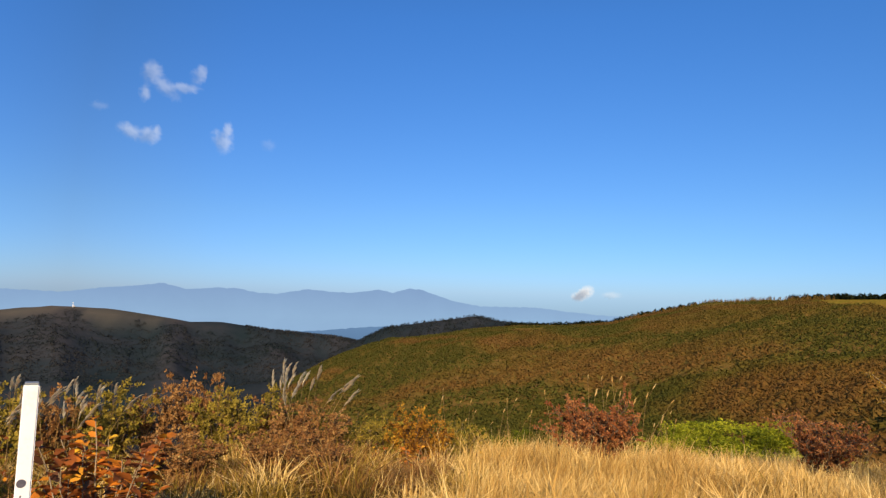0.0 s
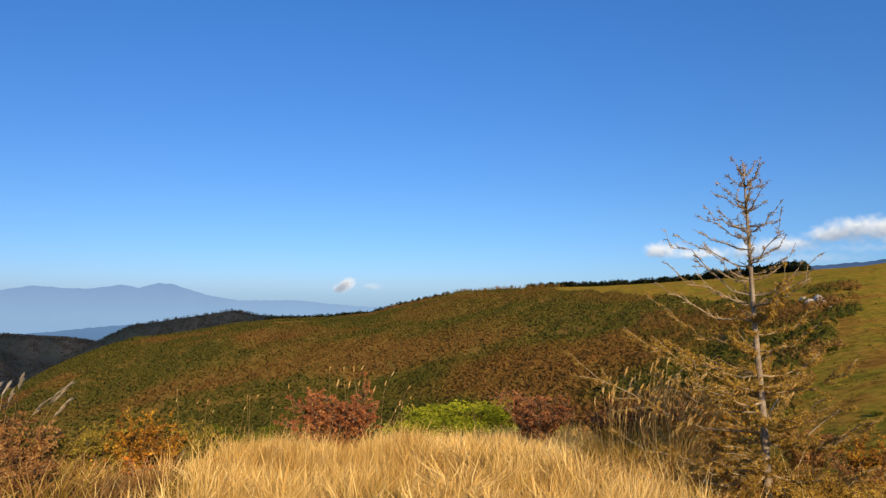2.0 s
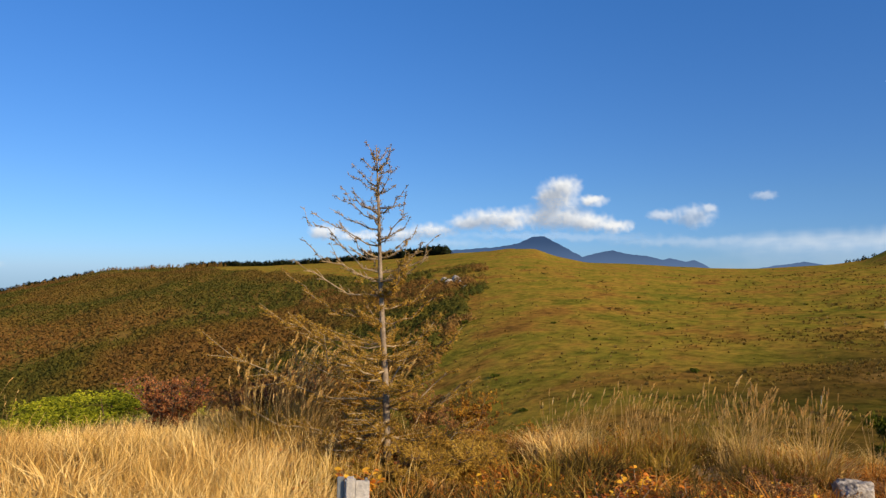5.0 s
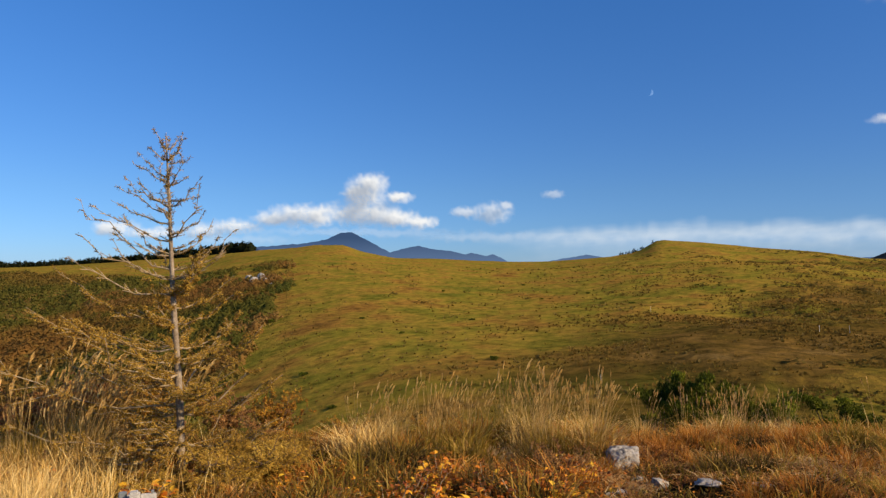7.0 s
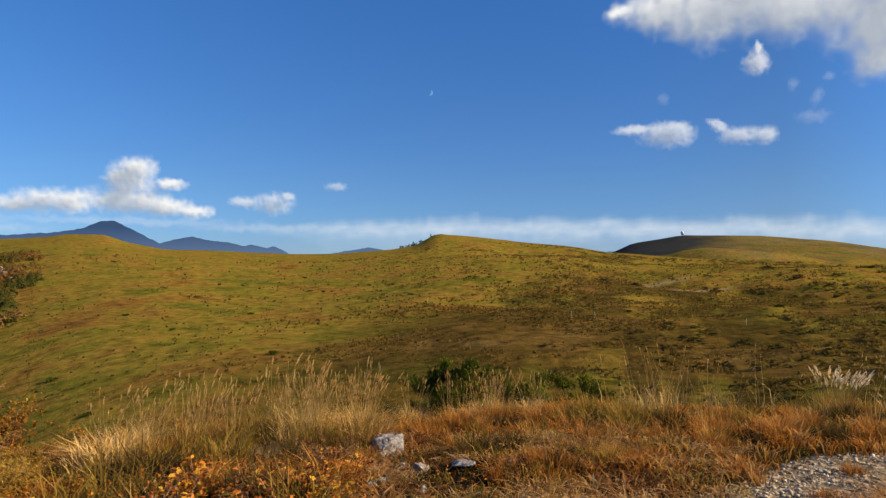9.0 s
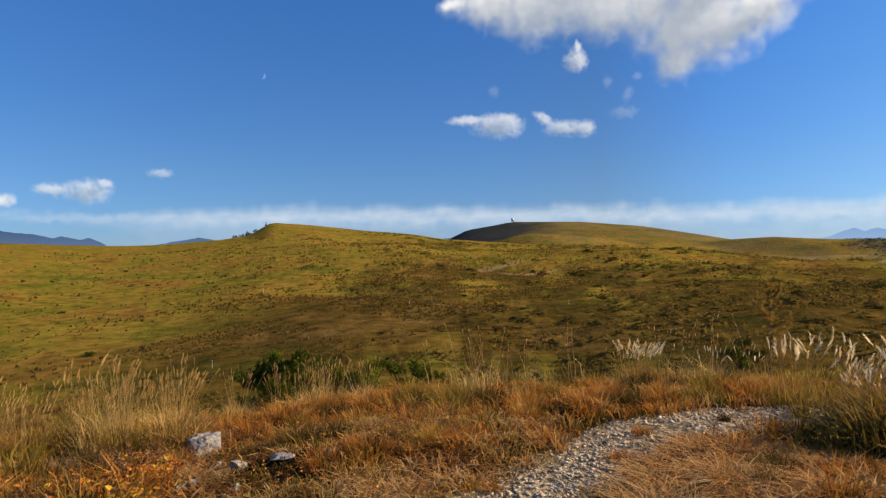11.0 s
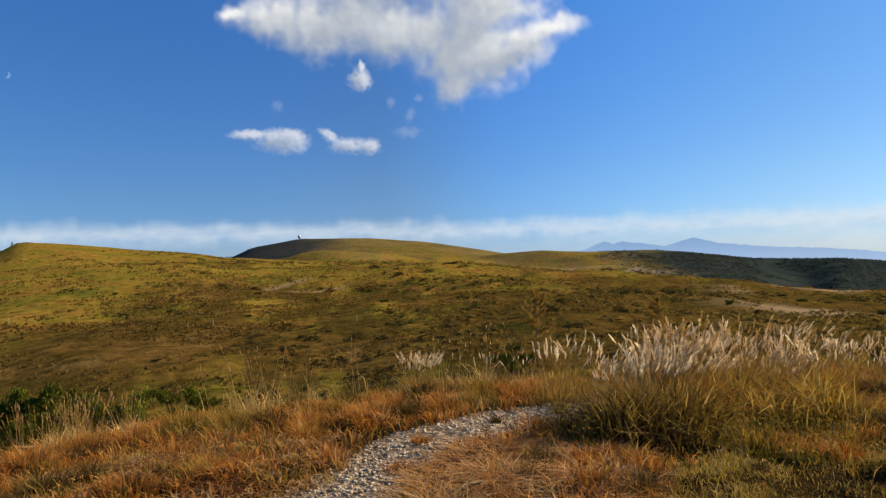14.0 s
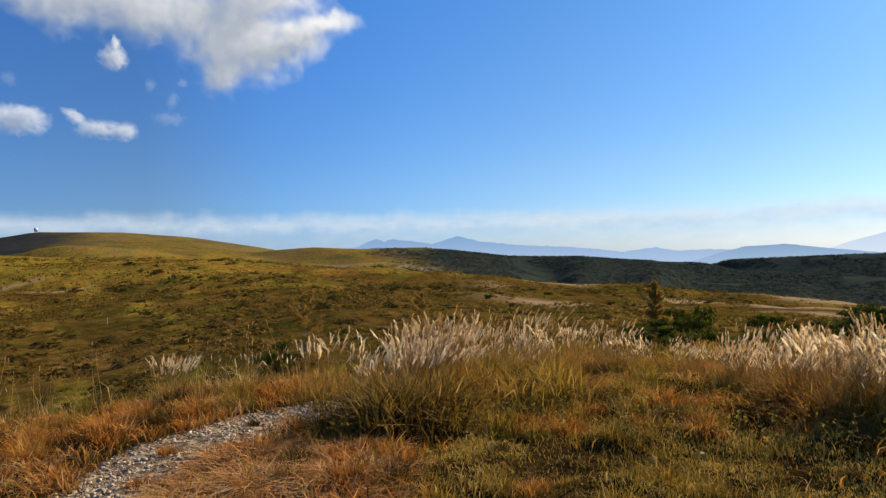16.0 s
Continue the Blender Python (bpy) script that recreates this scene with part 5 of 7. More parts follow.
# scattered bushes over the bowl
small_meshes = lumpy_meshes("slope_bush", 61, 10, 16, 0.26, PINE, 0.04, 0.3)
SLOPE = [(-52.2, 120, 1.1), (-57, 180, 0.9), (-66.2, 170, 0.8), (-60.3, 150, 0.7), (-68, 110, 0.9), (-79.3, 190, 1.1), (-91.5, 170, 1.2), (-93.8, 180, 1.0), (-75.8, 230, 0.8), (-72, 220, 0.7),
         (-84.2, 230, 0.9), (-87.5, 210, 1.0), (-98, 200, 1.0), (-103, 220, 1.1), (-107, 210, 1.0), (-97.2, 150, 0.8), (-108.2, 160, 1.0), (-112, 190, 1.1), (-63.8, 250, 0.9), (-70.5, 280, 0.9),
         (-77, 300, 0.9), (-115, 120, 1.1), (-123, 150, 1.3), (-128, 170, 1.2), (-136, 160, 1.3), (-141, 190, 1.4), (-133, 90, 0.9), (-146, 150, 1.3), (-54.6, 90, 0.7), (-49.6, 200, 1.3)]
for k, (a, r, s) in enumerate(SLOPE):
    r, s = r * 1.15, s * 1.15
    shrub("slope_bush", small_meshes, a, r, "dark evergreen bush alone on the grassy slope", "bush", "bushes over the bowl", (s, s, s * (0.7 + 0.06 * (k % 5))), 50 * k, 0.15)
heath_meshes = lumpy_meshes("heath_bush", 62, 10, 16, 0.26, DARKGRASS, 0.03, 0.4)
for k in range(24):
    a, r = random.uniform(-156, -96), random.uniform(120, 480)
    s = random.uniform(0.6, 1.6) * (1 + r / 500)
    shrub("heath_bush", heath_meshes, a, r, "dark low bush on the brown heath", "bush", "bushes on the heath", (s * 1.2, s * 1.2, s * 0.6), 33 * k)


# ---- the larch ----
def larch(name, height, spread, whorls, seed, az, r, label, lean=(0.0, 0.0), dense=1.0, sides=8, boughs=(), needle=0.027, bare=0.55):
    rnd = random.Random(seed)
    x, y = (float(c) for c in place(az, r))
    tree = thing(name, label, "tree", at=pose(x, y, gz(x, y), 0, 0, 0))
    n = 16
    axis = [Vector((lean[0] * f * height + 0.015 * math.sin(9 * f), lean[1] * f * height + 0.015 * math.cos(7 * f), height * f - 0.12 * (1 - f))) for f in (i / n for i in range(n + 1))]
    v, t, _, _ = tube_arrays(axis, [0.037 * height / 3.25 * (1 - f) ** 0.8 + 0.004 for f in (i / n for i in range(n + 1))], sides)
    part("trunk", raw_mesh("trunk", v, t, BARK, True), tree, "pale grey scaly trunk")

    def on_axis(f):
        i = min(int(f * n), n - 1)
        return axis[i].lerp(axis[i + 1], f * n - i)
    spots, tints = [], []
    plan = []
    for k in range(whorls):
        f = 0.07 + 0.90 * (k / (whorls - 1)) ** 0.92
        f = min(f + rnd.uniform(-0.012, 0.012), 0.985)
        plan += [(f, None, None, None)] * (rnd.choice((3, 3, 4)) if f < 0.45 else rnd.choice((2, 2, 3)))
    for f, heading, length, rising in plan + list(boughs):
        a = rnd.uniform(0, 2 * math.pi) if heading is None else radians(heading)
        # widest in the lower third
        reach = spread * (0.60 + 0.55 * rnd.random()) * (1 - f) ** 0.55 * (0.80 + 0.7 * min(f, 0.28)) + 0.04 * height / 3.6
        reach = length or reach * (1.0 if f < 0.45 else 0.8)
        start = on_axis(f)
        out = Vector((math.cos(a), math.sin(a), 0))
        lift = 0.06 + 1.0 * f ** 1.1 + rnd.uniform(-0.12, 0.12)
        lift = rising or lift
        steps = 6
        pts = []
        for i in range(steps + 1):
            g = i / steps
            sag = -0.10 * math.sin(g * math.pi) * (1 - f)
            pts.append(start + out * reach * g + Vector((0, 0, reach * (lift * g ** 1.6 + sag))) + Vector((rnd.uniform(-1, 1), rnd.uniform(-1, 1), rnd.uniform(-1, 1))) * 0.018 * reach * i)
        thick = 0.016 * height / 3.6 * (1 - 0.6 * f)
        wood = [tube_arrays(pts, np.linspace(thick, thick * 0.22, steps + 1), 5)]
        for i in range(1, steps + 1):
            for _ in range(3):
                b0 = pts[i - 1].lerp(pts[i], rnd.random())
                side = out.cross(Vector((0, 0, 1))) * rnd.choice((-1, 1))
                d = (out * rnd.uniform(0.3, 0.9) + side * rnd.uniform(0.3, 1.0) + Vector((0, 0, rnd.uniform(-0.15, 0.55) + 0.3 * f))).normalized()
                ln = reach * rnd.uniform(0.12, 0.34) * (1.2 - 0.5 * i / steps) * (1.0 if f < 0.45 else 0.62)
                e = b0 + d * ln
                stout = 1.0 + 0.9 * min(max((f - 0.4) * 4, 0), 1)
                wood.append(tube_arrays([b0, b0.lerp(e, 0.5) + Vector((0, 0, 0.02 * ln)), e], [thick * 0.35 * stout, thick * 0.30 * stout, thick * 0.16 * stout], 3))
                keep = dense * (1.0 if f < bare else 0.06)
                for q in range(int((9 + 75 * ln) * max(dense, 1.0))):
                    if rnd.random() < keep:
                        spots.append(tuple(b0.lerp(e, rnd.random())))
                        tints.append(rnd.gauss(0.52, 0.18) - (0.10 if f < 0.25 else 0) - (0.25 if f > bare else 0))
            for q in range(4):
                if rnd.random() < dense * (0.8 if f < bare else 0.04):
                    spots.append(tuple(pts[i - 1].lerp(pts[i], rnd.random())))
                    tints.append(rnd.gauss(0.45, 0.18))
        w = join_arrays(wood)
        part("branch", raw_mesh("branch", w[0], w[1], TWIG), tree)
    fo = tuft_arrays(np.array(spots), needle, 3, np.clip(tints, 0, 1), 1.0, 0.10)
    part("foliage", raw_mesh("foliage", fo[0], fo[1], LARCH, False, tint=fo[2], tip=fo[3]), tree, "thin ochre autumn needles")
    return tree


larch("larch_tree", 3.38, 1.15, 21, 11, -43.7, 7.2, "young larch with sparse ochre needles and pale bare top", lean=(-0.038, 0.037), dense=1.6,
      boughs=[(0.245, 136, 1.75, 0.42), (0.30, 128, 1.1, 0.3), (0.41, 138, 1.22, 0.36), (0.48, 132, 1.05, 0.46), (0.55, 140, 0.92, 0.5), (0.66, 133, 0.86, 0.66), (0.75, 138, 0.52, 0.4), (0.81, 130, 0.46, 0.55),
              (0.87, 140, 0.30, 0.5), (0.93, 135, 0.17, 0.7), (0.92, -40, 0.22, 0.3), (0.86, -48, 0.2, 0.5), (0.815, -44, 0.28, 0.2), (0.68, -46, 0.40, 0.65), (0.62, -40, 0.46, 0.75), (0.72, -50, 0.34, 0.8),
              (0.47, -42, 0.62, 0.5), (0.36, -48, 0.85, 0.35), (0.22, -44, 0.7, 0.6), (0.10, -50, 0.8, 0.3), (0.15, 136, 1.4, 0.12), (0.12, 150, 1.1, 0.1), (0.60, 136, 0.85, 0.55), (0.70, 141, 0.70, 0.6), (0.78, 134, 0.50, 0.65)], needle=0.029)
larch("larch_tree", 2.6, 1.25, 16, 5, -120.7, 20.0, "small thin larch beyond the track", dense=0.45, sides=5, needle=0.07, bare=1.1)
larch("larch_tree", 2.4, 1.2, 16, 8, -130.5, 24.0, "small thin larch on the heath", dense=0.45, sides=5, needle=0.07, bare=1.1)
larch("larch_tree", 2.1, 0.6, 14, 21, -149.5, 22.0, "small brown larch among dwarf pines", dense=0.6, sides=5, needle=0.09, bare=1.1)


# ---- rocks ----
def rock(name, az, r, size, label, seed, sink=0.25, square=False, turn=None):
    rnd = random.Random(seed)
    bm = bmesh.new()
    bmesh.ops.create_icosphere(bm, subdivisions=4, radius=0.5)
    cuts = [(Vector((rnd.gauss(0, 1), rnd.gauss(0, 1), rnd.gauss(0, 0.7))).normalized(), rnd.uniform(0.27, 0.42)) for _ in range(11)]
    if square:
        cuts = cuts[:4] + [(Vector((sx + rnd.gauss(0, 0.16), sy + rnd.gauss(0, 0.16), sz + rnd.gauss(0, 0.16))).normalized(), 0.31) for sx, sy, sz in ((1, 0, 0), (-1, 0, 0), (0, 1, 0), (0, -1, 0), (0, 0, 1))]
    for v in bm.verts:
        for nrm, d in cuts:
            over = v.co.dot(nrm) - d
            if over > 0:
                v.co -= nrm * over * 0.92
        v.co *= 1 + 0.11 * noise.fractal(v.co * 5 + Vector((seed, 0, 0)), 0.8, 2.0, 4)
        v.co = Vector((v.co.x * size[0], v.co.y * size[1], v.co.z * size[2])) * 1.25
    x, y = (float(c) for c in place(az, r))
    ob = tagged(new(name, bm_mesh(name, bm, STONE)), label, "rock")
    ob.matrix_world = pose(x, y, gz(x, y) + size[2] * (0.5 - sink), 0, 0, rnd.uniform(0, 360) if turn is None else turn)
    return ob


rock("boulder", -77.7, 7.62, (0.36, 0.33, 0.37), "pale limestone boulder with dark cracks in rusty grass", 57, 0.30, True, turn=-62)
rock("stone", -80.2, 6.8, (0.15, 0.13, 0.15), "small pale grey stone beside the boulder", 8, 0.3, True)
rock("stone", -83.4, 6.5, (0.24, 0.14, 0.055), "flat pale grey stone half sunk in grass", 13, 0.12, turn=-83)
rock("stone", -86.9, 6.55, (0.19, 0.10, 0.04), "flat dark grey stone half sunk in grass", 22, 0.2, turn=-80)
rock("stone", -78.7, 7.0, (0.11, 0.09, 0.08), "small pale stone beside the boulder", 15)
rock("stone", -77.3, 5.95, (0.10, 0.09, 0.07), "small pale stone in the grass", 18)
rock("stone", -76.5, 5.92, (0.12, 0.08, 0.06), "small pale stone in the grass", 28)
rock("stone", -80.4, 5.7, (0.09, 0.07, 0.06), "small pale stone in the grass", 44)
rock("stone", -97.0, 7.4, (0.09, 0.08, 0.07), "small white stone near the track", 31)
rock("stone", -146.6, 7.3, (0.10, 0.07, 0.05), "small pale stone in low grass", 35)
rock("stone", -152.5, 6.6, (0.11, 0.07, 0.035), "flat pale stone in low grass", 38)
rock("stone", -149.0, 6.2, (0.07, 0.06, 0.04), "small pale stone in low grass", 41)
for k, (a, r, s) in enumerate([(-48.2, 375, 5.0), (-48.8, 382, 6.0), (-49.2, 362, 4.0), (-47.8, 396, 4.2), (-49.7, 340, 3.0)]):
    rock("outcrop", a, r, (s, s * 0.8, s * 0.7), "grey rock outcrop on the hillside", 50 + k)
for k, (a, r, s) in enumerate([(-68.5, 60, 0.8), (-61.6, 64, 1.1), (-67.4, 58, 0.5)]):
    rock("field_stone", a, r, (s, s * 0.8, s * 0.5), "pale stone lying in the grassy bowl", 70 + k)


# ---- gravel on the track ----
def gravel():
    kinds = []
    for k in range(5):
        rnd = random.Random(100 + k)
        bm = bmesh.new()
        bmesh.ops.create_cube(bm, size=0.75)
        for v in bm.verts:
            v.co = Vector((v.co.x * rnd.uniform(0.6, 1.35), v.co.y * rnd.uniform(0.5, 1.1), v.co.z * rnd.uniform(0.25, 0.7)))
        bmesh.ops.triangulate(bm, faces=bm.faces[:])
        bm.verts.index_update()
        kinds.append((np.array([tuple(v.co) for v in bm.verts]), np.array([[v.index for v in f.verts] for f in bm.faces])))
        bm.free()
    count = 42000
    x, y, az, r = scatter(count, -135, -84, 4.2, 11.5)
    d = off_track(x, y) + 0.35 * (fbm(x, y, 0.8, 3) - 0.5)
    keep = RNG.random(count) < (1 - ramp01(d, 0.22, 0.62) * 0.985) * (0.12 + 0.88 * ramp01(fbm(x, y, 0.6, 3), 0.38, 0.56))
    x, y, d = x[keep], y[keep], d[keep]
    z = ground_z(x, y)
    size = 0.010 + 0.05 * RNG.random(len(x)) ** 6 + 0.03 * (RNG.random(len(x)) > 0.992)
    order = np.argsort(-size)
    track = thing("track_gravel", "pale grey limestone gravel and pebbles on the footpath", "gravel")
    meshes = [raw_mesh("stone_piece", v, t, GRIT) for v, t in kinds]
    for i in order[:280]:
        k = int(RNG.integers(0, 5))
        ob = part("stone", meshes[k], track)
        ob.matrix_basis = pose(float(x[i]), float(y[i]), float(z[i] + size[i] * 0.05), random.uniform(-25, 25), random.uniform(-25, 25), random.uniform(0, 360)) @ Matrix.Scale(float(size[i]), 4)
    vs, ts, start = [], [], 0
    for i in order[280:]:
        v, t = kinds[int(RNG.integers(0, 5))]
        a = RNG.uniform(0, 6.28)
        c, s = math.cos(a), math.sin(a)
        vs.append(np.stack([v[:, 0] * c - v[:, 1] * s, v[:, 0] * s + v[:, 1] * c, v[:, 2]], -1) * size[i] + [x[i], y[i], z[i] + size[i] * 0.12])
        ts.append(t + start)
        start += len(v)
    tagged(part("pebbles", raw_mesh("pebbles", np.concatenate(vs), np.concatenate(ts), GRIT), track), kind="stuff")


gravel()


# ---- posts ----
def box_bm(sx, sy, sz, bevel=0.004, bm=None, at=(0, 0, 0)):
    bm = bm or bmesh.new()
    made = bmesh.ops.create_cube(bm, size=1)["verts"]
    for v in made:
        v.co = Vector((v.co.x * sx + at[0], v.co.y * sy + at[1], v.co.z * sz + at[2]))
    bmesh.ops.bevel(bm, geom=list({e for v in made for e in v.link_edges}), offset=bevel, segments=2, affect="EDGES")
    return bm


def white_post():
    x, y = (float(c) for c in place(31.1, 4.2))
    z = gz(x, y)
    top = 1.115
    ob = thing("marker_post", "white painted square marker post standing in grass", "post", at=pose(x, y, z, 0, 1.2, 31))
    h = top - z + 0.25
    post = part("post", bm_mesh("post", box_bm(0.074, 0.074, h, 0.006, at=(0, 0, h / 2 - 0.25)), WHITE_PAINT), ob)
    part("cap", bm_mesh("cap", box_bm(0.066, 0.066, 0.012, 0.003, at=(0, 0, h - 0.244)), GREY_METAL), post, "dark metal cap")
    bm = bmesh.new()
    bmesh.ops.create_circle(bm, cap_ends=True, segments=20, radius=0.022)
    mark = part("mark", bm_mesh("mark", bm, DARK_MARK), post, "small dark round smudge")
    mark.matrix_basis = pose(-0.010, -0.0395, h - 0.25 - 0.50, 90, 0, 0)
    bars = part("mark", bm_mesh("mark", box_bm(0.007, 0.003, 0.12, 0.001), DARK_MARK), post, "thin dark bar")
    bars.matrix_basis = pose(-0.020, -0.0375, h - 0.25 - 0.62, 0, 12, 0)


white_post()


def stake():
    x, y = 3.00, 2.89
    z = gz(x, y)
    ob = thing("low_stake", "weathered grey wooden stake with boards beside it", "post", at=pose(x, y, z, 0, 0, -47))
    h = 0.468 - z + 0.2
    part("post", bm_mesh("post", box_bm(0.057, 0.06, h, 0.011, at=(0.064, 0, h / 2 - 0.2)), GREY_WOOD), ob)
    part("plank", bm_mesh("plank", box_bm(0.040, 0.025, h - 0.004, 0.004, at=(0.008, 0.02, h / 2 - 0.202)), GREY_METAL), ob, "darker grey plank")
    plate = box_bm(0.078, 0.014, 0.22, 0.003, at=(0.132, 0.012, h - 0.2 - 0.13))
    part("plate", bm_mesh("plate", plate, GREY_WOOD), ob, "grey board with a notched top")
    part("clip", bm_mesh("clip", box_bm(0.014, 0.016, 0.016, 0.002, at=(0.152, 0.012, h - 0.2 - 0.013)), GREY_METAL), ob, "small metal clip")


stake()


def radar_dome():
    x, y = (float(c) for c in place(-101.4, 1480))
    ob = thing("radar_station", "small white radar dome on the hilltop", "building", at=pose(x, y, gz(x, y) - 0.5) @ Matrix.Scale(1.3, 4))
    part("tower", bm_mesh("tower", box_bm(3.2, 3.2, 2.4, 0.15, at=(0, 0, 1.2)), GREY_WOOD), ob, "grey tower")
    bm = bmesh.new()
    bmesh.ops.create_uvsphere(bm, u_segments=24, v_segments=14, radius=2.6)
    for v in bm.verts:
        v.co.z += 3.6
    part("dome", bm_mesh("dome", bm, WHITE_PAINT, True), ob, "white round dome")
    bm = box_bm(3.0, 2.2, 1.6, 0.1, at=(-5.5, 0, 1.1))
    part("hut", bm_mesh("hut", bm, GREY_WOOD), ob, "low grey hut")


radar_dome()


def ridge_mast():
    """A pale mast on the bald top across the valley."""
    x, y = (float(c) for c in place(28.4, 2150))
    ob = thing("radio_mast", "pale slender mast on the bald ridge top", "mast", at=pose(x, y, gz(x, y)))
    v, t, _, _ = tube_arrays([(0, 0, -1), (0, 0, 7), (0, 0, 13)], [1.1, 0.8, 0.5], 6)
    part("shaft", raw_mesh("shaft", v, t, WHITE_PAINT), ob)
    part("platform", bm_mesh("platform", box_bm(2.6, 2.6, 1.2, 0.2, at=(0, 0, 11)), WHITE_PAINT), ob)
    part("hut", bm_mesh("hut", box_bm(5, 4, 3, 0.2, at=(3.5, 0, 1.2)), GREY_WOOD), ob, "low grey hut")


ridge_mast()


def marker_pole(az, r, h):
    x, y = (float(c) for c in place(az, r))
    v, t, _, _ = tube_arrays([(0, 0, -0.2), (0, 0, h * 0.5), (0, 0, h)], [0.024, 0.022, 0.020], 5)
    ob = tagged(new("marker_pole", raw_mesh("marker_pole", v, t, WHITE_PAINT)), "thin white marker pole on the slope", "pole", "poles on the slope")
    ob.matrix_world = pose(x, y, gz(x, y))


for a, r, h in [(-80.7, 190, 1.6), (-94.5, 150, 1.6), (-92.6, 150, 1.4), (-76.7, 95, 1.0), (-105.9, 140, 1.3)]:
    marker_pole(a, r, h)


# ---- grasses ----
def meadow(name, count, span, chance, height, width, lean, material, label, lean_dir=None, tint_mid=0.5, droop=1.6, tufted=0.65, flat=1.0):
    """One mass of blades; chance and height are functions of heading, distance and place."""
    x, y, az, r = scatter(count, *span)
    # most blades spring from tufts
    tufts = max(count // 60, 1)
    tx, ty, _, _ = scatter(tufts, *span)
    own = RNG.integers(0, tufts, count)
    part_of = RNG.random(count) < tufted
    spread = RNG.uniform(0.04, 0.13, tufts)[own]
    ox, oy = RNG.normal(size=count) * spread, RNG.normal(size=count) * spread
    x, y = np.where(part_of, tx[own] + ox, x), np.where(part_of, ty[own] + oy, y)
    az, r = polar(x, y)
    tall = np.where(part_of, RNG.uniform(0.7, 1.35, tufts)[own], 0.85)
    shade = np.where(part_of, RNG.normal(scale=0.16, size=tufts)[own], 0.0)
    away = np.arctan2(oy, ox)
    keep = RNG.random(count) < chance(az, r, x, y)
    part_of, tall, shade, away = part_of[keep], tall[keep], shade[keep], away[keep]
    x, y, az, r = x[keep], y[keep], az[keep], r[keep]
    h = height(az, r, x, y) * RNG.uniform(0.55, 1.15, len(x)) * tall
    direction = RNG.uniform(0, 2 * math.pi, len(x)) if lean_dir is None else lean_dir + RNG.normal(scale=0.8, size=len(x))
    direction = np.where(part_of & (RNG.random(len(x)) < 0.6), away, direction)
    bend = np.clip(RNG.normal(lean, 0.17, len(x)), 0.03, 0.95)
    tint = np.clip(shade + tint_mid + 1.0 * (fbm(x, y, 0.42, 3) - 0.5) + 0.9 * (fbm(x + 30, y, 1.3, 3) - 0.5) + RNG.normal(scale=0.22, size=len(x)), 0, 1)
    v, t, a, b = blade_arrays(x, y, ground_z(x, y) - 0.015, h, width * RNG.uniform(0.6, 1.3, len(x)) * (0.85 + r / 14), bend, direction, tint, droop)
    if flat < 1:
        root = np.repeat(v.reshape(-1, 5, 3)[:, 0, 2], 5)
        v[:, 2] = root + (v[:, 2] - root) * flat + 0.02
    return tagged(new(name, raw_mesh(name, v, t, material, False, tint=a, tip=b)), label, "grass", kind="stuff")


def bare(x, y):
    """Where the track leaves no room for grass."""
    open_spot = 1 - ramp01(np.hypot((x - 6.9) / 0.75, (y - 0.65) / 0.7), 0.5, 1.0)
    return ramp01(off_track(x, y) + 0.9 * (fbm(x, y, 0.8, 3) - 0.5), 0.25, 0.60) * (1 - 0.8 * open_spot)


def lumps(x, y, size=1.4):
    return fbm(x, y, size, 3)


WIND = 0.15
# pale dry meadow grass
meadow("straw_grass", 165000, (-47, 22, 3.6, 11.5),
       lambda az, r, x, y: 0.95 * ramp01(-az, -5, 6) * (1 - ramp01(-az, 30, 41)) * (1 - 0.6 * ramp01(r, 8.6, 10)) + 0.02,
       lambda az, r, x, y: (0.26 + 0.34 * lumps(x, y)) * (1 - 0.25 * ramp01(r, 8, 10)), 0.0052, 0.30, STRAW, "tall pale golden dry meadow grass leaning in the wind", WIND, 0.57)
# olive and yellow grass on the left and round the larch
meadow("olive_grass", 120000, (-170, 40, 3.2, 13.5),
       lambda az, r, x, y: bare(x, y) * (0.9 * ramp01(az, -8, 8) + 0.30 * ramp01(-az, 35, 55) * (1 - ramp01(-az, 85, 105)) + 0.55 * ramp01(-az, 118, 130) + 0.10),
       lambda az, r, x, y: 0.08 + 0.28 * lumps(x, y, 0.9) ** 1.3 - 0.13 * ramp01(-az, 120, 135) * lumps(x, y, 1.1) * (1 - ramp01(r, 6.5, 8.5)), 0.0078, 0.50, OLIVE, "olive and yellow tufted grass", None, 0.55, 1.7, 0.75)
# rusty grass along the track and the brow
meadow("rust_grass", 150000, (-170, 40, 3.2, 14),
       lambda az, r, x, y: bare(x, y) * (0.85 * ramp01(-az, 33, 52) * (1 - ramp01(-az, 122, 136)) + 0.07 * ramp01(az, 0, 10) + 0.28 * ramp01(-az, 128, 140) * ramp01(r, 7, 9) + 0.05) * (0.10 + 0.90 * ramp01(lumps(x, y, 0.6), 0.40, 0.54)),
       lambda az, r, x, y: (0.07 + 0.34 * lumps(x, y, 0.7) ** 1.4) * (1 - 0.4 * ramp01(-az, 72, 78) * (1 - ramp01(-az, 92, 100)) * (1 - ramp01(r, 7.5, 8.5))) * 0.85, 0.0120, 0.66, RUST, "rusty brown autumn grass and sedge", None, 0.70, 1.9, 0.8)
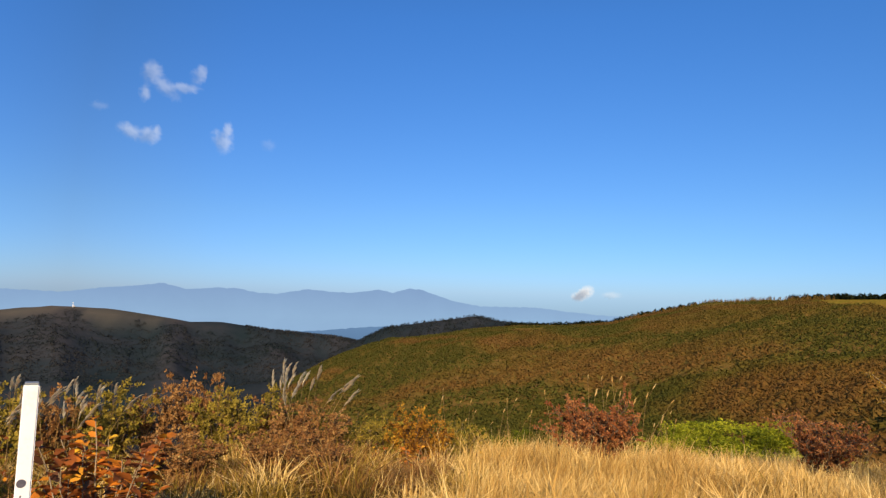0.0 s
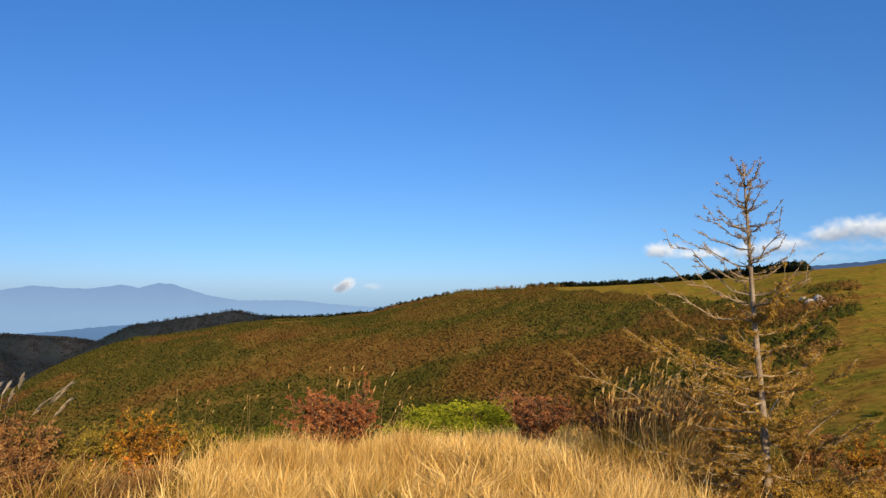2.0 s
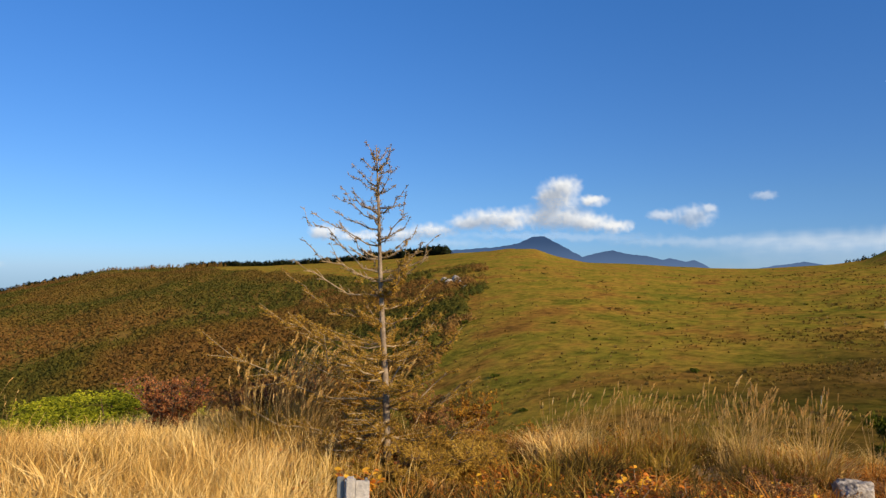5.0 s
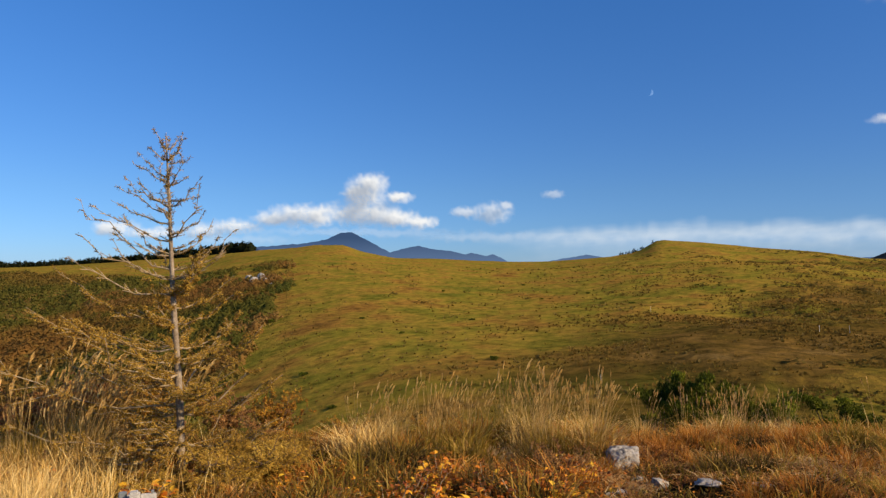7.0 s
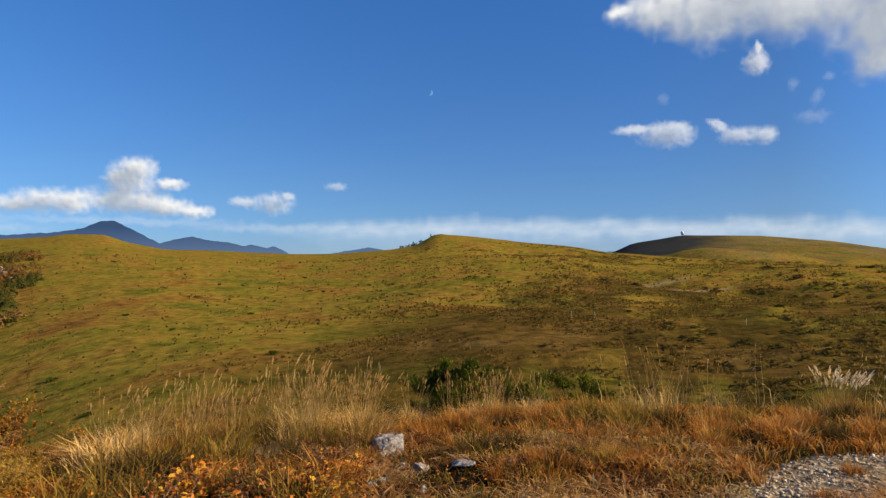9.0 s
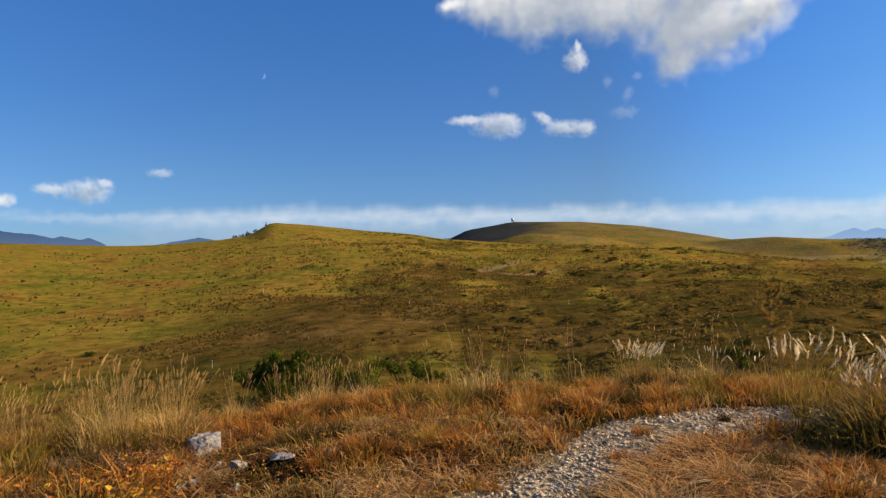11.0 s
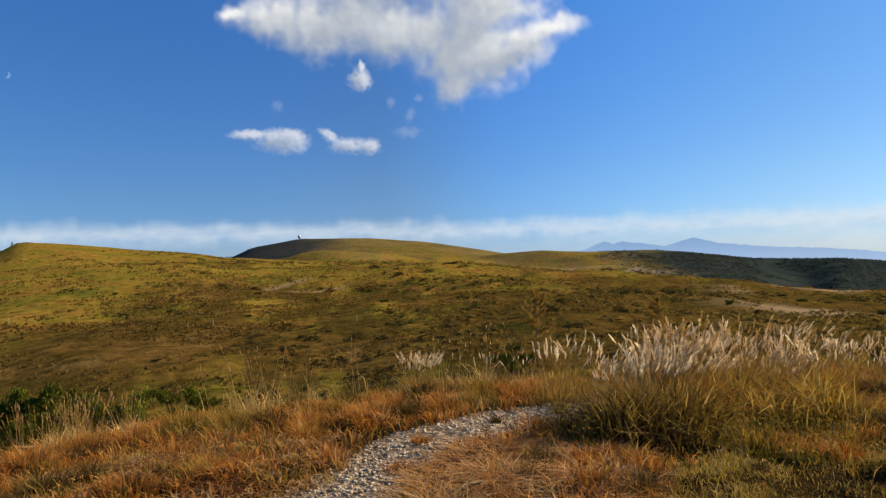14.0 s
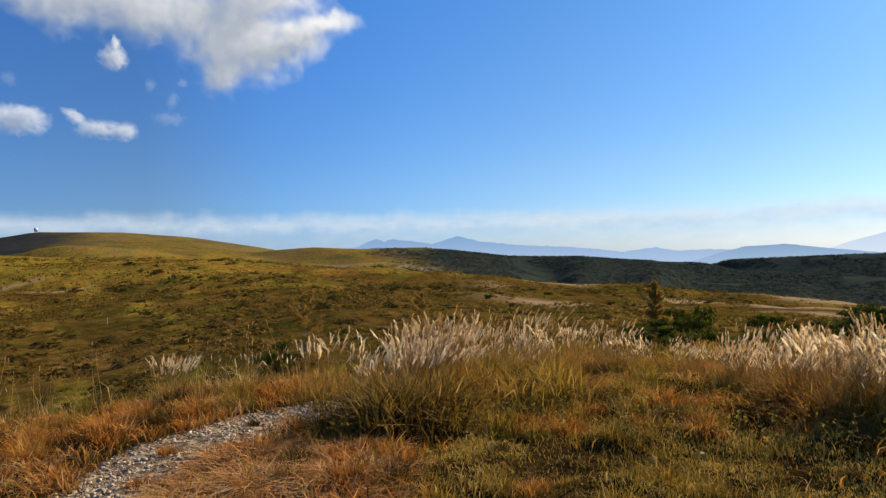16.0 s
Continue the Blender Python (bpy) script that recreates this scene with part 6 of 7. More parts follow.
# green blades low down
meadow("green_grass", 70000, (-170, 40, 3.2, 13),
       lambda az, r, x, y: bare(x, y) * ramp01(lumps(x, y, 1.7), 0.48, 0.62) * (0.5 + 0.5 * ramp01(az, -5, 10) - 0.3 * ramp01(-az, 120, 135)),
       lambda az, r, x, y: 0.08 + 0.16 * lumps(x, y, 0.6), 0.007, 0.45, GREEN, "low green grass between the dry tufts", None, 0.5)
# flattened dry grass beside the track
meadow("mown_grass", 27000, (-134, -106, 4.2, 8.2),
       lambda az, r, x, y: bare(x, y) * ramp01(-az, 108, 114) * (1 - ramp01(-az, 124, 131)) * (1 - ramp01(r, 6.8, 7.8)),
       lambda az, r, x, y: 0.22 + 0.26 * lumps(x, y, 0.5), 0.0105, 0.92, MOWN, "flattened dry brown cut grass beside the track", None, 0.62, 1.3, 0.75, 0.36)
# low litter and turf round the stones
meadow("short_turf", 22000, (-104, -66, 4.0, 8.4),
       lambda az, r, x, y: bare(x, y) * (0.15 + 0.85 * ramp01(lumps(x, y, 0.6), 0.44, 0.56)),
       lambda az, r, x, y: 0.04 + 0.08 * lumps(x, y, 0.5), 0.009, 0.6, TURF, "short yellow-green turf round the stones", None, 0.45, 1.6, 0.3)
meadow("fallen_grass", 24000, (-104, -66, 4.0, 8.4),
       lambda az, r, x, y: bare(x, y) * (0.2 + 0.8 * ramp01(lumps(x + 9, y, 0.5), 0.42, 0.54)),
       lambda az, r, x, y: 0.14 + 0.16 * lumps(x, y, 0.5), 0.011, 0.92, MOWN, "fallen brown grass lying round the stones", None, 0.55, 1.3, 0.6, 0.5)
# short trodden turf
meadow("short_turf", 76000, (-172, -120, 3.0, 7.8),
       lambda az, r, x, y: bare(x, y) * (0.06 + 0.94 * ramp01(lumps(x, y, 0.6), 0.42, 0.58)),
       lambda az, r, x, y: 0.035 + 0.07 * lumps(x, y, 0.5), 0.007, 0.5, TURF, "short yellow-green trodden turf", None, 0.64, 1.6, 0.3)
meadow("near_turf", 60000, (-270, 90, 0.5, 5.0),
       lambda az, r, x, y: bare(x, y) * (1 - ramp01(-az, -40, -35) * (1 - ramp01(-az, 172, 180)) * ramp01(r, 3.0, 3.3)) * (0.3 + 0.7 * ramp01(lumps(x, y, 0.5), 0.36, 0.55)),
       lambda az, r, x, y: 0.04 + 0.08 * lumps(x, y, 0.5), 0.008, 0.5, OLIVE, "short olive turf where one stands", None, 0.55, 1.6, 0.3)
# grass of the slope beyond the brow
meadow("slope_grass", 42000, (-170, -95, 13, 40),
       lambda az, r, x, y: 0.25 + 0.75 * ramp01(lumps(x, y, 4), 0.40, 0.6),
       lambda az, r, x, y: 0.18 + 0.35 * lumps(x, y, 3), 0.016, 0.4, OLIVE, "tufted yellow-brown grass on the falling ground", None, 0.55)


# ---- grass mounds ----
def mound_mesh(seed, blades, height, spread, tint_mid):
    rs = np.random.default_rng(seed)
    x, y = rs.normal(scale=spread * 0.42, size=blades), rs.normal(scale=spread * 0.42, size=blades)
    d = np.arctan2(y, x) + rs.normal(scale=0.7, size=blades)
    out = np.hypot(x, y) / spread
    h = height * rs.uniform(0.45, 1.1, blades) * np.clip(1.1 - 0.45 * out, 0.4, 1.1)
    tint = np.clip(rs.normal(tint_mid, 0.26, blades), 0, 1)
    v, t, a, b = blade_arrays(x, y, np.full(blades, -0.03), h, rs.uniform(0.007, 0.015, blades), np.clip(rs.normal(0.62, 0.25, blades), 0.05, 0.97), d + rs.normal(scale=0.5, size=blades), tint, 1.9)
    return v, t, a, b


MOUNDS = {"olive": [mound_mesh(400 + k, 240, 0.46, 0.34, 0.55) for k in range(3)],
          "rust": [mound_mesh(410 + k, 250, 0.40, 0.34, 0.55) for k in range(3)],
          "straw": [mound_mesh(420 + k, 250, 0.52, 0.28, 0.6) for k in range(3)],
          "brown": [mound_mesh(450 + k, 300, 0.42, 0.34, 0.6) for k in range(2)],
          "dark": [mound_mesh(440 + k, 300, 0.40, 0.26, 0.5) for k in range(2)],
          "green": [mound_mesh(430 + k, 260, 0.34, 0.30, 0.55) for k in range(2)]}
MOUND_MATERIAL = {"olive": OLIVE, "rust": RUST, "straw": STRAW, "green": GREEN, "dark": DARKGRASS, "brown": BROWN}
rnd = random.Random(77)


def mounds(kinds, count, az_lo, az_hi, r_lo, r_hi, size, label):
    """Rounded tufts standing out of the meadow, one mass for each kind."""
    gathered = {k: [] for k in kinds}
    made = 0
    for k in range(count * 3):
        a, r = rnd.uniform(az_lo, az_hi), rnd.uniform(r_lo, r_hi)
        x, y = (float(c) for c in place(a, r))
        if made == count or float(off_track(np.array([x]), np.array([y]))[0]) < 0.95 or abs(a + 80.0) + abs(r - 6.6) * 4 < 6.5:
            continue
        made += 1
        kind = rnd.choice(kinds)
        v, t, c, tip = rnd.choice(MOUNDS[kind])
        s = size * rnd.uniform(0.65, 1.3)
        m = np.array(Matrix.Rotation(rnd.uniform(0, 6.28), 3, "Z") @ Matrix.Diagonal((s * rnd.uniform(0.9, 1.4), s, s)))
        gathered[kind].append((v @ m.T + np.array([x, y, gz(x, y)]), t, np.clip(c + rnd.uniform(-0.15, 0.15), 0, 1), tip))
    for kind, pieces in gathered.items():
        if pieces:
            v, t, c, tip = join_arrays(pieces)
            ob = new("grass_tufts", raw_mesh("grass_tufts", v, t, MOUND_MATERIAL[kind], False, tint=c, tip=tip))
            tagged(ob, kind + " coloured grass tufts " + label, "grass", kind="stuff")


mounds(("olive", "green", "straw"), 50, 4, 38, 5.2, 9.6, 1.0, "on the knoll by the marker post")
mounds(("brown", "brown", "olive"), 40, 2, 34, 6.6, 9.8, 1.15, "at the edge of the valley")
mounds(("straw", "straw", "straw", "olive"), 44, -42, 4, 4.6, 9.4, 0.95, "in the dry meadow")
mounds(("straw", "olive", "green"), 16, -77, -66, 7.8, 9.4, 0.9, "standing tall on the brow")
mounds(("straw", "straw", "rust"), 14, -65, -55, 7.8, 9.2, 0.95, "feathery on the brow")
mounds(("rust", "rust", "rust", "dark", "olive"), 50, -78, -40, 4.8, 9.0, 1.0, "round the larch")
mounds(("rust", "rust", "rust", "straw"), 22, -96, -79, 10.6, 12.8, 0.95, "before the dwarf pines")
mounds(("rust", "rust", "rust", "olive", "dark"), 110, -124, -76, 6.0, 12.0, 0.78, "beside the track")
mounds(("olive", "rust", "rust", "green"), 60, -169, -129, 7.0, 10.5, 0.72, "in front of the plumed grass")
mounds(("olive", "rust", "olive"), 26, -142, -126, 8.2, 9.6, 1.55, "under the tall plumes")
mounds(("olive", "rust", "rust"), 26, -169, -155, 7.8, 9.4, 1.35, "under the pale plumes")
mounds(("rust",), 12, -169, -158, 7.6, 9.2, 0.9, "before the pale plumes")
mounds(("rust", "olive", "dark"), 20, -169, -126, 4.6, 7.2, 0.42, "on the trodden ground")
mounds(("rust", "rust", "dark"), 34, -129, -107, 4.9, 7.6, 0.5, "in the cut grass")
mounds(("dark", "dark", "olive"), 20, -132, -125.5, 7.0, 8.0, 1.35, "at the foot of the tall clump")
mounds(("dark", "green", "olive", "rust"), 34, -169, -132, 6.8, 9.4, 0.75, "between the plumed clumps")
mounds(("green", "olive", "dark"), 34, 2, 30, 4.4, 7.5, 0.55, "low on the knoll")
mounds(("dark",), 10, 5, 22, 6.0, 8.5, 0.9, "in the hollows of the knoll")


# ---- plumed grass clumps ----
def plume_clump_meshes(seed, leaves, stems, height, plume, spread):
    rs = np.random.default_rng(seed)
    rnd = random.Random(seed)
    x, y = rs.normal(scale=spread * 0.45, size=leaves), rs.normal(scale=spread * 0.45, size=leaves)
    d = np.arctan2(y, x) + rs.normal(scale=0.5, size=leaves)
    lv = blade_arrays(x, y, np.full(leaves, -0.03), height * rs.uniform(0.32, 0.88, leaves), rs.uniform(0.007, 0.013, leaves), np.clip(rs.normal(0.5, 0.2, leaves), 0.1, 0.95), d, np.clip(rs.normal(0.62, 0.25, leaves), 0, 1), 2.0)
    sticks, hairs = [], []
    for k in range(stems):
        bx, by = rnd.gauss(0, spread * 0.35), rnd.gauss(0, spread * 0.35)
        a = math.atan2(by, bx) + rnd.gauss(0, 0.6)
        h = height * rnd.uniform(0.85, 1.2)
        tilt = rnd.uniform(0.05, 0.38)
        nod = Vector((math.cos(WIND), math.sin(WIND), 0)) * rnd.uniform(0.06, 0.20)
        pts = [Vector((bx, by, -0.03)) + Vector((math.cos(a) * tilt * h * f ** 1.5, math.sin(a) * tilt * h * f ** 1.5, h * f)) + nod * f * f for f in (0, 0.35, 0.7, 1.0)]
        sticks.append(tube_arrays(pts, [0.0035, 0.003, 0.0025, 0.002], 3, rnd.random()))
        top, run = pts[-1], (pts[-1] - pts[-2]).normalized()
        ln = plume * rnd.uniform(0.7, 1.25)
        base_tint = rnd.uniform(0.45, 1.0)
        wind = nod.normalized()
        sway = rnd.uniform(0.08, 0.42)
        for q in range(22):
            f = q / 21
            p0 = top + run * ln * (f * 0.62 - 0.05) + wind * ln * sway * 0.45 * f * f
            away = Vector((rnd.gauss(0, 1), rnd.gauss(0, 1), rnd.gauss(0, 0.5))).normalized()
            dirv = (run * 1.5 + away * 0.30 + wind * sway * (0.5 + f)).normalized()
            L = ln * rnd.uniform(0.34, 0.56) * (1.0 - 0.40 * f)
            w = dirv.cross(Vector((rnd.gauss(0, 1), rnd.gauss(0, 1), rnd.gauss(0, 1)))).normalized() * 0.0036
            p1, p2 = p0 + dirv * L * 0.5, p0 + dirv * L + Vector((0, 0, -0.12 * L)) + wind * 0.16 * L
            hairs.append((p0, p1 + w, p2, p1 - w, base_tint))
    hv = np.array([[tuple(p) for p in h[:4]] for h in hairs], np.float32).reshape(-1, 3)
    hb = np.arange(len(hairs))[:, None] * 4
    ht = np.concatenate([hb + [0, 1, 2], hb + [0, 2, 3]], 1).reshape(-1, 3)
    hc = np.clip(np.repeat([h[4] for h in hairs], 4) + rs.uniform(-0.15, 0.15, len(hairs) * 4), 0, 1)
    sv = join_arrays(sticks)
    return (lv, sv, (hv, ht, hc, np.ones(len(hv), np.float32)))


def clump_variants(seed, count, leaves, stems, height, plume, spread, blade, hair):
    out = []
    for k in range(count):
        lv, sv, hv = plume_clump_meshes(seed + k, leaves, stems, height, plume, spread)
        out.append([raw_mesh("clump_" + nm, a[0], a[1], m, False, tint=a[2], tip=a[3]) for nm, a, m in (("leaves", lv, blade), ("stems", sv, STEM), ("plumes", hv, hair))])
    return out


SILVER = clump_variants(200, 4, 210, 15, 0.84, 0.23, 0.36, OLIVE, PLUME) + clump_variants(220, 3, 210, 14, 0.80, 0.22, 0.36, RUST, PLUME)
SPARSE = clump_variants(240, 2, 110, 14, 0.95, 0.17, 0.30, STRAW, SEDGE) + clump_variants(245, 2, 150, 13, 0.95, 0.18, 0.32, OLIVE, SEDGE)
LONE = clump_variants(260, 4, 16, 2, 1.0, 0.11, 0.22, STRAW, SEDGE)


def plume_clump(variants, k, az, r, scale, label, group):
    x, y = (float(c) for c in place(az, r))
    ob = thing("plumed_grass", label, "grass clump", group, pose(x, y, gz(x, y), 0, 0, rnd.gauss(-122, 75) if az < -100 else rnd.gauss(0, 14)) @ Matrix.Diagonal((scale, scale, scale, 1)))
    for nm, me in zip(("foliage", "stalk", "plume"), variants[k % len(variants)]):
        part(nm, me, ob)


rnd = random.Random(31)
# the thick stand beyond the track, in drifts
DRIFTS = [(-126.8, 9.0, 1.2, 0.5, 0.70, 10), (-131.0, 8.9, 1.7, 0.5, 1.08, 26), (-138.6, 10.0, 1.4, 0.6, 1.02, 16), (-135.5, 10.3, 1.5, 0.6, 0.85, 10), (-144.5, 11.6, 1.4, 0.6, 0.86, 14), (-149.5, 11.8, 1.8, 0.6, 0.52, 14), (-153.5, 11.5, 1.6, 0.6, 0.52, 16),
          (-156.5, 9.8, 1.4, 0.5, 0.66, 18), (-160.5, 8.6, 1.4, 0.6, 0.88, 20), (-165.0, 7.8, 1.6, 0.7, 1.0, 34), (-162.5, 9.8, 2.5, 0.6, 0.85, 16)]
for a0, r0, wa, wr, size, count in DRIFTS:
    for k in range(count):
        plume_clump(SILVER if k % 5 else SPARSE, k, rnd.gauss(a0, wa), r0 + abs(rnd.gauss(0, wr)), size * rnd.uniform(0.55, 1.03), "silver plumed grass clump with yellow-green leaves", "plumed grass beyond the track")
for a, r, s in [(-127.5, 7.6, 0.85), (-129.5, 7.3, 0.8), (-128.6, 8.0, 0.95), (-131, 7.7, 0.9)]:
    plume_clump(SILVER, int(r * 10), a, r, s, "dense dark-footed plumed grass clump beside the track", "plumed grass beyond the track")
# the yellow clumps on the brow of the bowl
for k in range(32):
    a = rnd.choice((rnd.gauss(-71.5, 3.0), rnd.gauss(-60, 3.5), rnd.gauss(-72, 3.0)))
    plume_clump(SPARSE, k, a, rnd.uniform(7.8, 9.6), rnd.uniform(0.52, 0.84) * (1.0 if a < -66 else 0.9), "straw-yellow feathery grass clump on the brow", "feathery grass on the brow")
for k in range(12):
    plume_clump(SPARSE, k, rnd.gauss(-84.5, 2.0), rnd.uniform(11.2, 12.6), rnd.uniform(0.55, 0.78), "faded feathery grass clump before the dwarf pines", "feathery grass on the brow")
# beside the larch
for k in range(16):
    plume_clump(SPARSE, k, rnd.gauss(-36.8, 2.4), rnd.uniform(7.2, 9.0), rnd.uniform(0.75, 1.08), "tall straw grass clump beside the larch", "tall grass beside the larch")
# single plumes along the edge of the valley
for k in range(30):
    a = rnd.uniform(-20, 37)
    plume_clump(LONE, k, a, rnd.uniform(9.0, 11.5), rnd.uniform(0.55, 0.85), "few thin plumed stalks at the edge of the knoll", "thin plumed stalks")
for k in range(30):
    plume_clump(LONE, k, rnd.uniform(-124, -94), rnd.uniform(10.2, 13.0), rnd.uniform(0.6, 1.0), "few short plumed stalks on the brow", "thin plumed stalks")
for k in range(5):
    plume_clump(SILVER, k, rnd.gauss(-111.3, 0.6), rnd.uniform(12.2, 13.0), 0.75, "small silver plumed grass clump on the brow", "thin plumed stalks")
BOLD = clump_variants(280, 3, 26, 3, 0.85, 0.25, 0.20, OLIVE, PLUME)
for k in range(6):
    plume_clump(BOLD, k, rnd.gauss(12.2, 0.9), rnd.uniform(8.8, 9.6), rnd.uniform(1.05, 1.28), "few tall silver plumed stalks at the edge of the knoll", "thin plumed stalks")
for k in range(18):
    plume_clump(BOLD, k, rnd.uniform(25, 38), rnd.uniform(8.4, 9.8), rnd.uniform(0.95, 1.22), "silver plumed grass clump behind the marker post", "thin plumed stalks")
for k in range(10):
    plume_clump(BOLD, k, rnd.uniform(-124.5, -119.0), rnd.uniform(9.2, 10.2), rnd.uniform(0.72, 0.95), "few large silver plumes leaning beside the tall clump", "plumed grass beyond the track")
for k in range(12):
    plume_clump(BOLD, k, rnd.uniform(-119, -110), rnd.uniform(12.4, 13.6), rnd.uniform(0.5, 0.72), "small scattered silver plumes on the brow", "thin plumed stalks")
for k in range(6):
    plume_clump(LONE, k, rnd.uniform(-14.5, -11), 9.2 + 0.1 * k, rnd.uniform(1.0, 1.2), "few thin plumed stalks by the red shrub", "thin plumed stalks")


# ---- broad-leaved saplings and undergrowth ----
def leaf_array(base, d, size, wide, tint):
    """One pointed leaf, folded along its rib: six vertices."""
    side = d.cross(Vector((random.gauss(0, 0.4), random.gauss(0, 0.4), 1))).normalized()
    nrm = side.cross(d).normalized()
    a, m1, m2, tip = base, base + d * size * 0.35, base + d * size * 0.7, base + d * size - nrm * size * 0.12
    pts = [a, m1 + side * wide + nrm * wide * 0.35, m1, m1 - side * wide + nrm * wide * 0.35, m2 + side * wide * 0.75 + nrm * wide * 0.25, m2 - side * wide * 0.75 + nrm * wide * 0.25, m2 - nrm * 0.0, tip]
    return pts, [(0, 1, 2), (0, 2, 3), (1, 4, 6), (1, 6, 2), (2, 6, 5), (2, 5, 3), (4, 7, 6), (6, 7, 5)], tint


def sapling_meshes(seed, stems, height, radius, leaf, pairs, tint_mid):
    random.seed(seed)
    wood, pts, tris, tint = [], [], [], []
    for line in branching(radius, height, stems, 6, 0.3, 0.9, 0.1):
        wood.append(tube_arrays(line, np.linspace(0.008, 0.002, len(line)), 4))
        own = random.gauss(tint_mid, 0.18)
        for i in range(pairs):
            f = 0.25 + 0.75 * i / (pairs - 1)
            q = min(int(f * 6), 5)
            p = line[q].lerp(line[q + 1], f * 6 - q)
            for _ in range(2):
                a = random.uniform(0, 2 * math.pi)
                d = Vector((math.cos(a), math.sin(a), random.uniform(-0.3, 0.8))).normalized()
                s = leaf * random.uniform(0.65, 1.25)
                v, t, c = leaf_array(p, d, s, s * 0.29, min(max(own + random.gauss(0, 0.22), 0), 1))
                tris += [tuple(k + len(pts) for k in f3) for f3 in t]
                pts += [tuple(k) for k in v]
                tint += [c] * len(v)
    return ([raw_mesh("sapling_stem", w[0], w[1], TWIG) for w in wood], raw_mesh("sapling_leaves", np.array(pts), np.array(tris), ORANGE, False, tint=np.array(tint), tip=np.ones(len(pts))))


def sapling(meshes, az, r, label, scale=1.0, turn=0.0, group=""):
    x, y = (float(c) for c in place(az, r))
    ob = thing("sapling", label, "sapling", group, pose(x, y, gz(x, y), 0, 0, turn) @ Matrix.Scale(scale, 4))
    for stem in meshes[0]:
        part("stem", stem, ob)
    part("foliage", meshes[1], ob)


big_sap = sapling_meshes(5, 30, 0.78, 0.36, 0.074, 16, 0.46)
sapling(big_sap, 26.2, 5.0, "orange and dark brown broad-leaved sapling in autumn colour", 1.4)
sapling(big_sap, 34.8, 6.8, "orange-leaved sapling beside the marker post", 1.1, 120)
low_sap = [sapling_meshes(6 + k, 8, 0.26, 0.22, (0.05, 0.045, 0.07)[k], 8, m) for k, m in enumerate((0.55, 0.45, 0.78))]
SAPLINGS = [(0.2, 5.3, 1.0), (-33.4, 7.4, 1.15), (-34.6, 7.0, 0.9), (-9, 6.3, 0.8), (-27.5, 7.0, 0.7), (-37.8, 5.6, 0.9), (-58, 5.6, 1.0), (-61, 5.4, 1.1), (-63, 5.9, 1.0), (-65.5, 6.3, 1.1), (-67.5, 5.5, 1.15),
            (-69, 6.2, 1.0), (-71, 5.7, 1.0), (-73.0, 6.9, 1.1), (-64.5, 5.2, 1.0), (-56, 6.2, 0.8), (-54.5, 5.3, 0.9), (-96.2, 7.9, 0.5), (-88.6, 6.9, 0.5), (-93.8, 6.7, 0.5), (-74.5, 6.4, 0.8), (3, 8.6, 1.3), (5.5, 8.9, 1.2), (-3, 8.7, 1.1),
            (33, 8, 1.2), (36, 7.5, 1.2), (-52, 6.0, 0.8), (-46, 5.2, 0.9), (24, 4.7, 0.8), (-30, 6.2, 0.6), (-59.5, 5.0, 1.2), (-62, 5.1, 1.3), (-66, 5.0, 1.2), (-68.2, 5.0, 1.3), (-70.2, 5.2, 1.2), (-72.5, 5.4, 1.1), (-63.8, 6.4, 1.3), (-44, 6.4, 1.2), (-41, 5.8, 1.1), (-47.5, 6.6, 1.0)]
for k, (a, r, s) in enumerate(SAPLINGS):
    sapling(low_sap[k % 3], a, r, "low plant with yellow and orange autumn leaves in grass", s, 47 * k, "orange-leaved plants in the grass")

herb_meshes = [shrub_meshes("undergrowth", 0.34, 0.34, 16, f, 0.022, 5, 0.15, 0.22, thick=0.005, tint_mid=m) for f, m in ((LEAFOLIVE, 0.6), (AMBER, 0.45), (BROWN, 0.6))]
for k in range(9):
    a, r = rnd.uniform(-76, -38), rnd.uniform(6.5, 10)
    pick = rnd.choice((2, 1, 1, 0))
    s = rnd.uniform(0.7, 1.3)
    shrub("undergrowth_plant", herb_meshes[pick], a, r, ("olive leafy undergrowth plant in dry grass", "amber undergrowth plant in dry grass", "rust brown undergrowth plant in dry grass")[pick], "plant", "undergrowth", (s, s, s), 40 * k)

# low bushes at the edge of the valley: heading, distance, breadth, height of the top above the eye's level in degrees
bush_meshes = [shrub_meshes("low_bush", 0.5, 0.8, 26, f, 0.036, 8, 0.1, 0.28, thick=0.006, tint_mid=m) for f, m in ((BROWN, 0.5), (LEAFOLIVE, 0.5), (AMBER, 0.45), (CRIMSON, 0.3))]
EDGE_BUSHES = [(33, 9.6, 1.2, -7.3, 1), (29, 9.8, 1.1, -8.1, 0), (25.5, 9.6, 1.2, -7.6, 1), (22.6, 9.8, 0.9, -8.3, 0), (19.9, 9.8, 0.9, -7.0, 0), (18.2, 9.4, 0.9, -8.1, 1), (15.6, 9.4, 1.1, -8.0, 1), (12.6, 9.2, 0.9, -9.0, 0),
               (10.2, 8.8, 0.9, -9.9, 0), (8.2, 9.4, 0.9, -10.3, 1), (5.2, 9.0, 0.7, -10.1, 1), (3.4, 9.0, 0.8, -9.6, 2), (1.2, 9.2, 0.6, -10.7, 2), (-1.2, 9.4, 0.7, -10.6, 1), (14.0, 7.8, 1.0, -11.3, 0), (20.5, 7.6, 1.0, -11.1, 0), (10.5, 7.4, 0.9, -12.2, 0), (-34.5, 9.0, 0.9, -8.6, 0), (-37.5, 9.2, 0.9, -8.0, 0), (-40.3, 8.8, 0.8, -8.8, 2), (-46.5, 8.8, 0.8, -9.8, 0), (-50.5, 9.0, 0.8, -10.2, 2)]
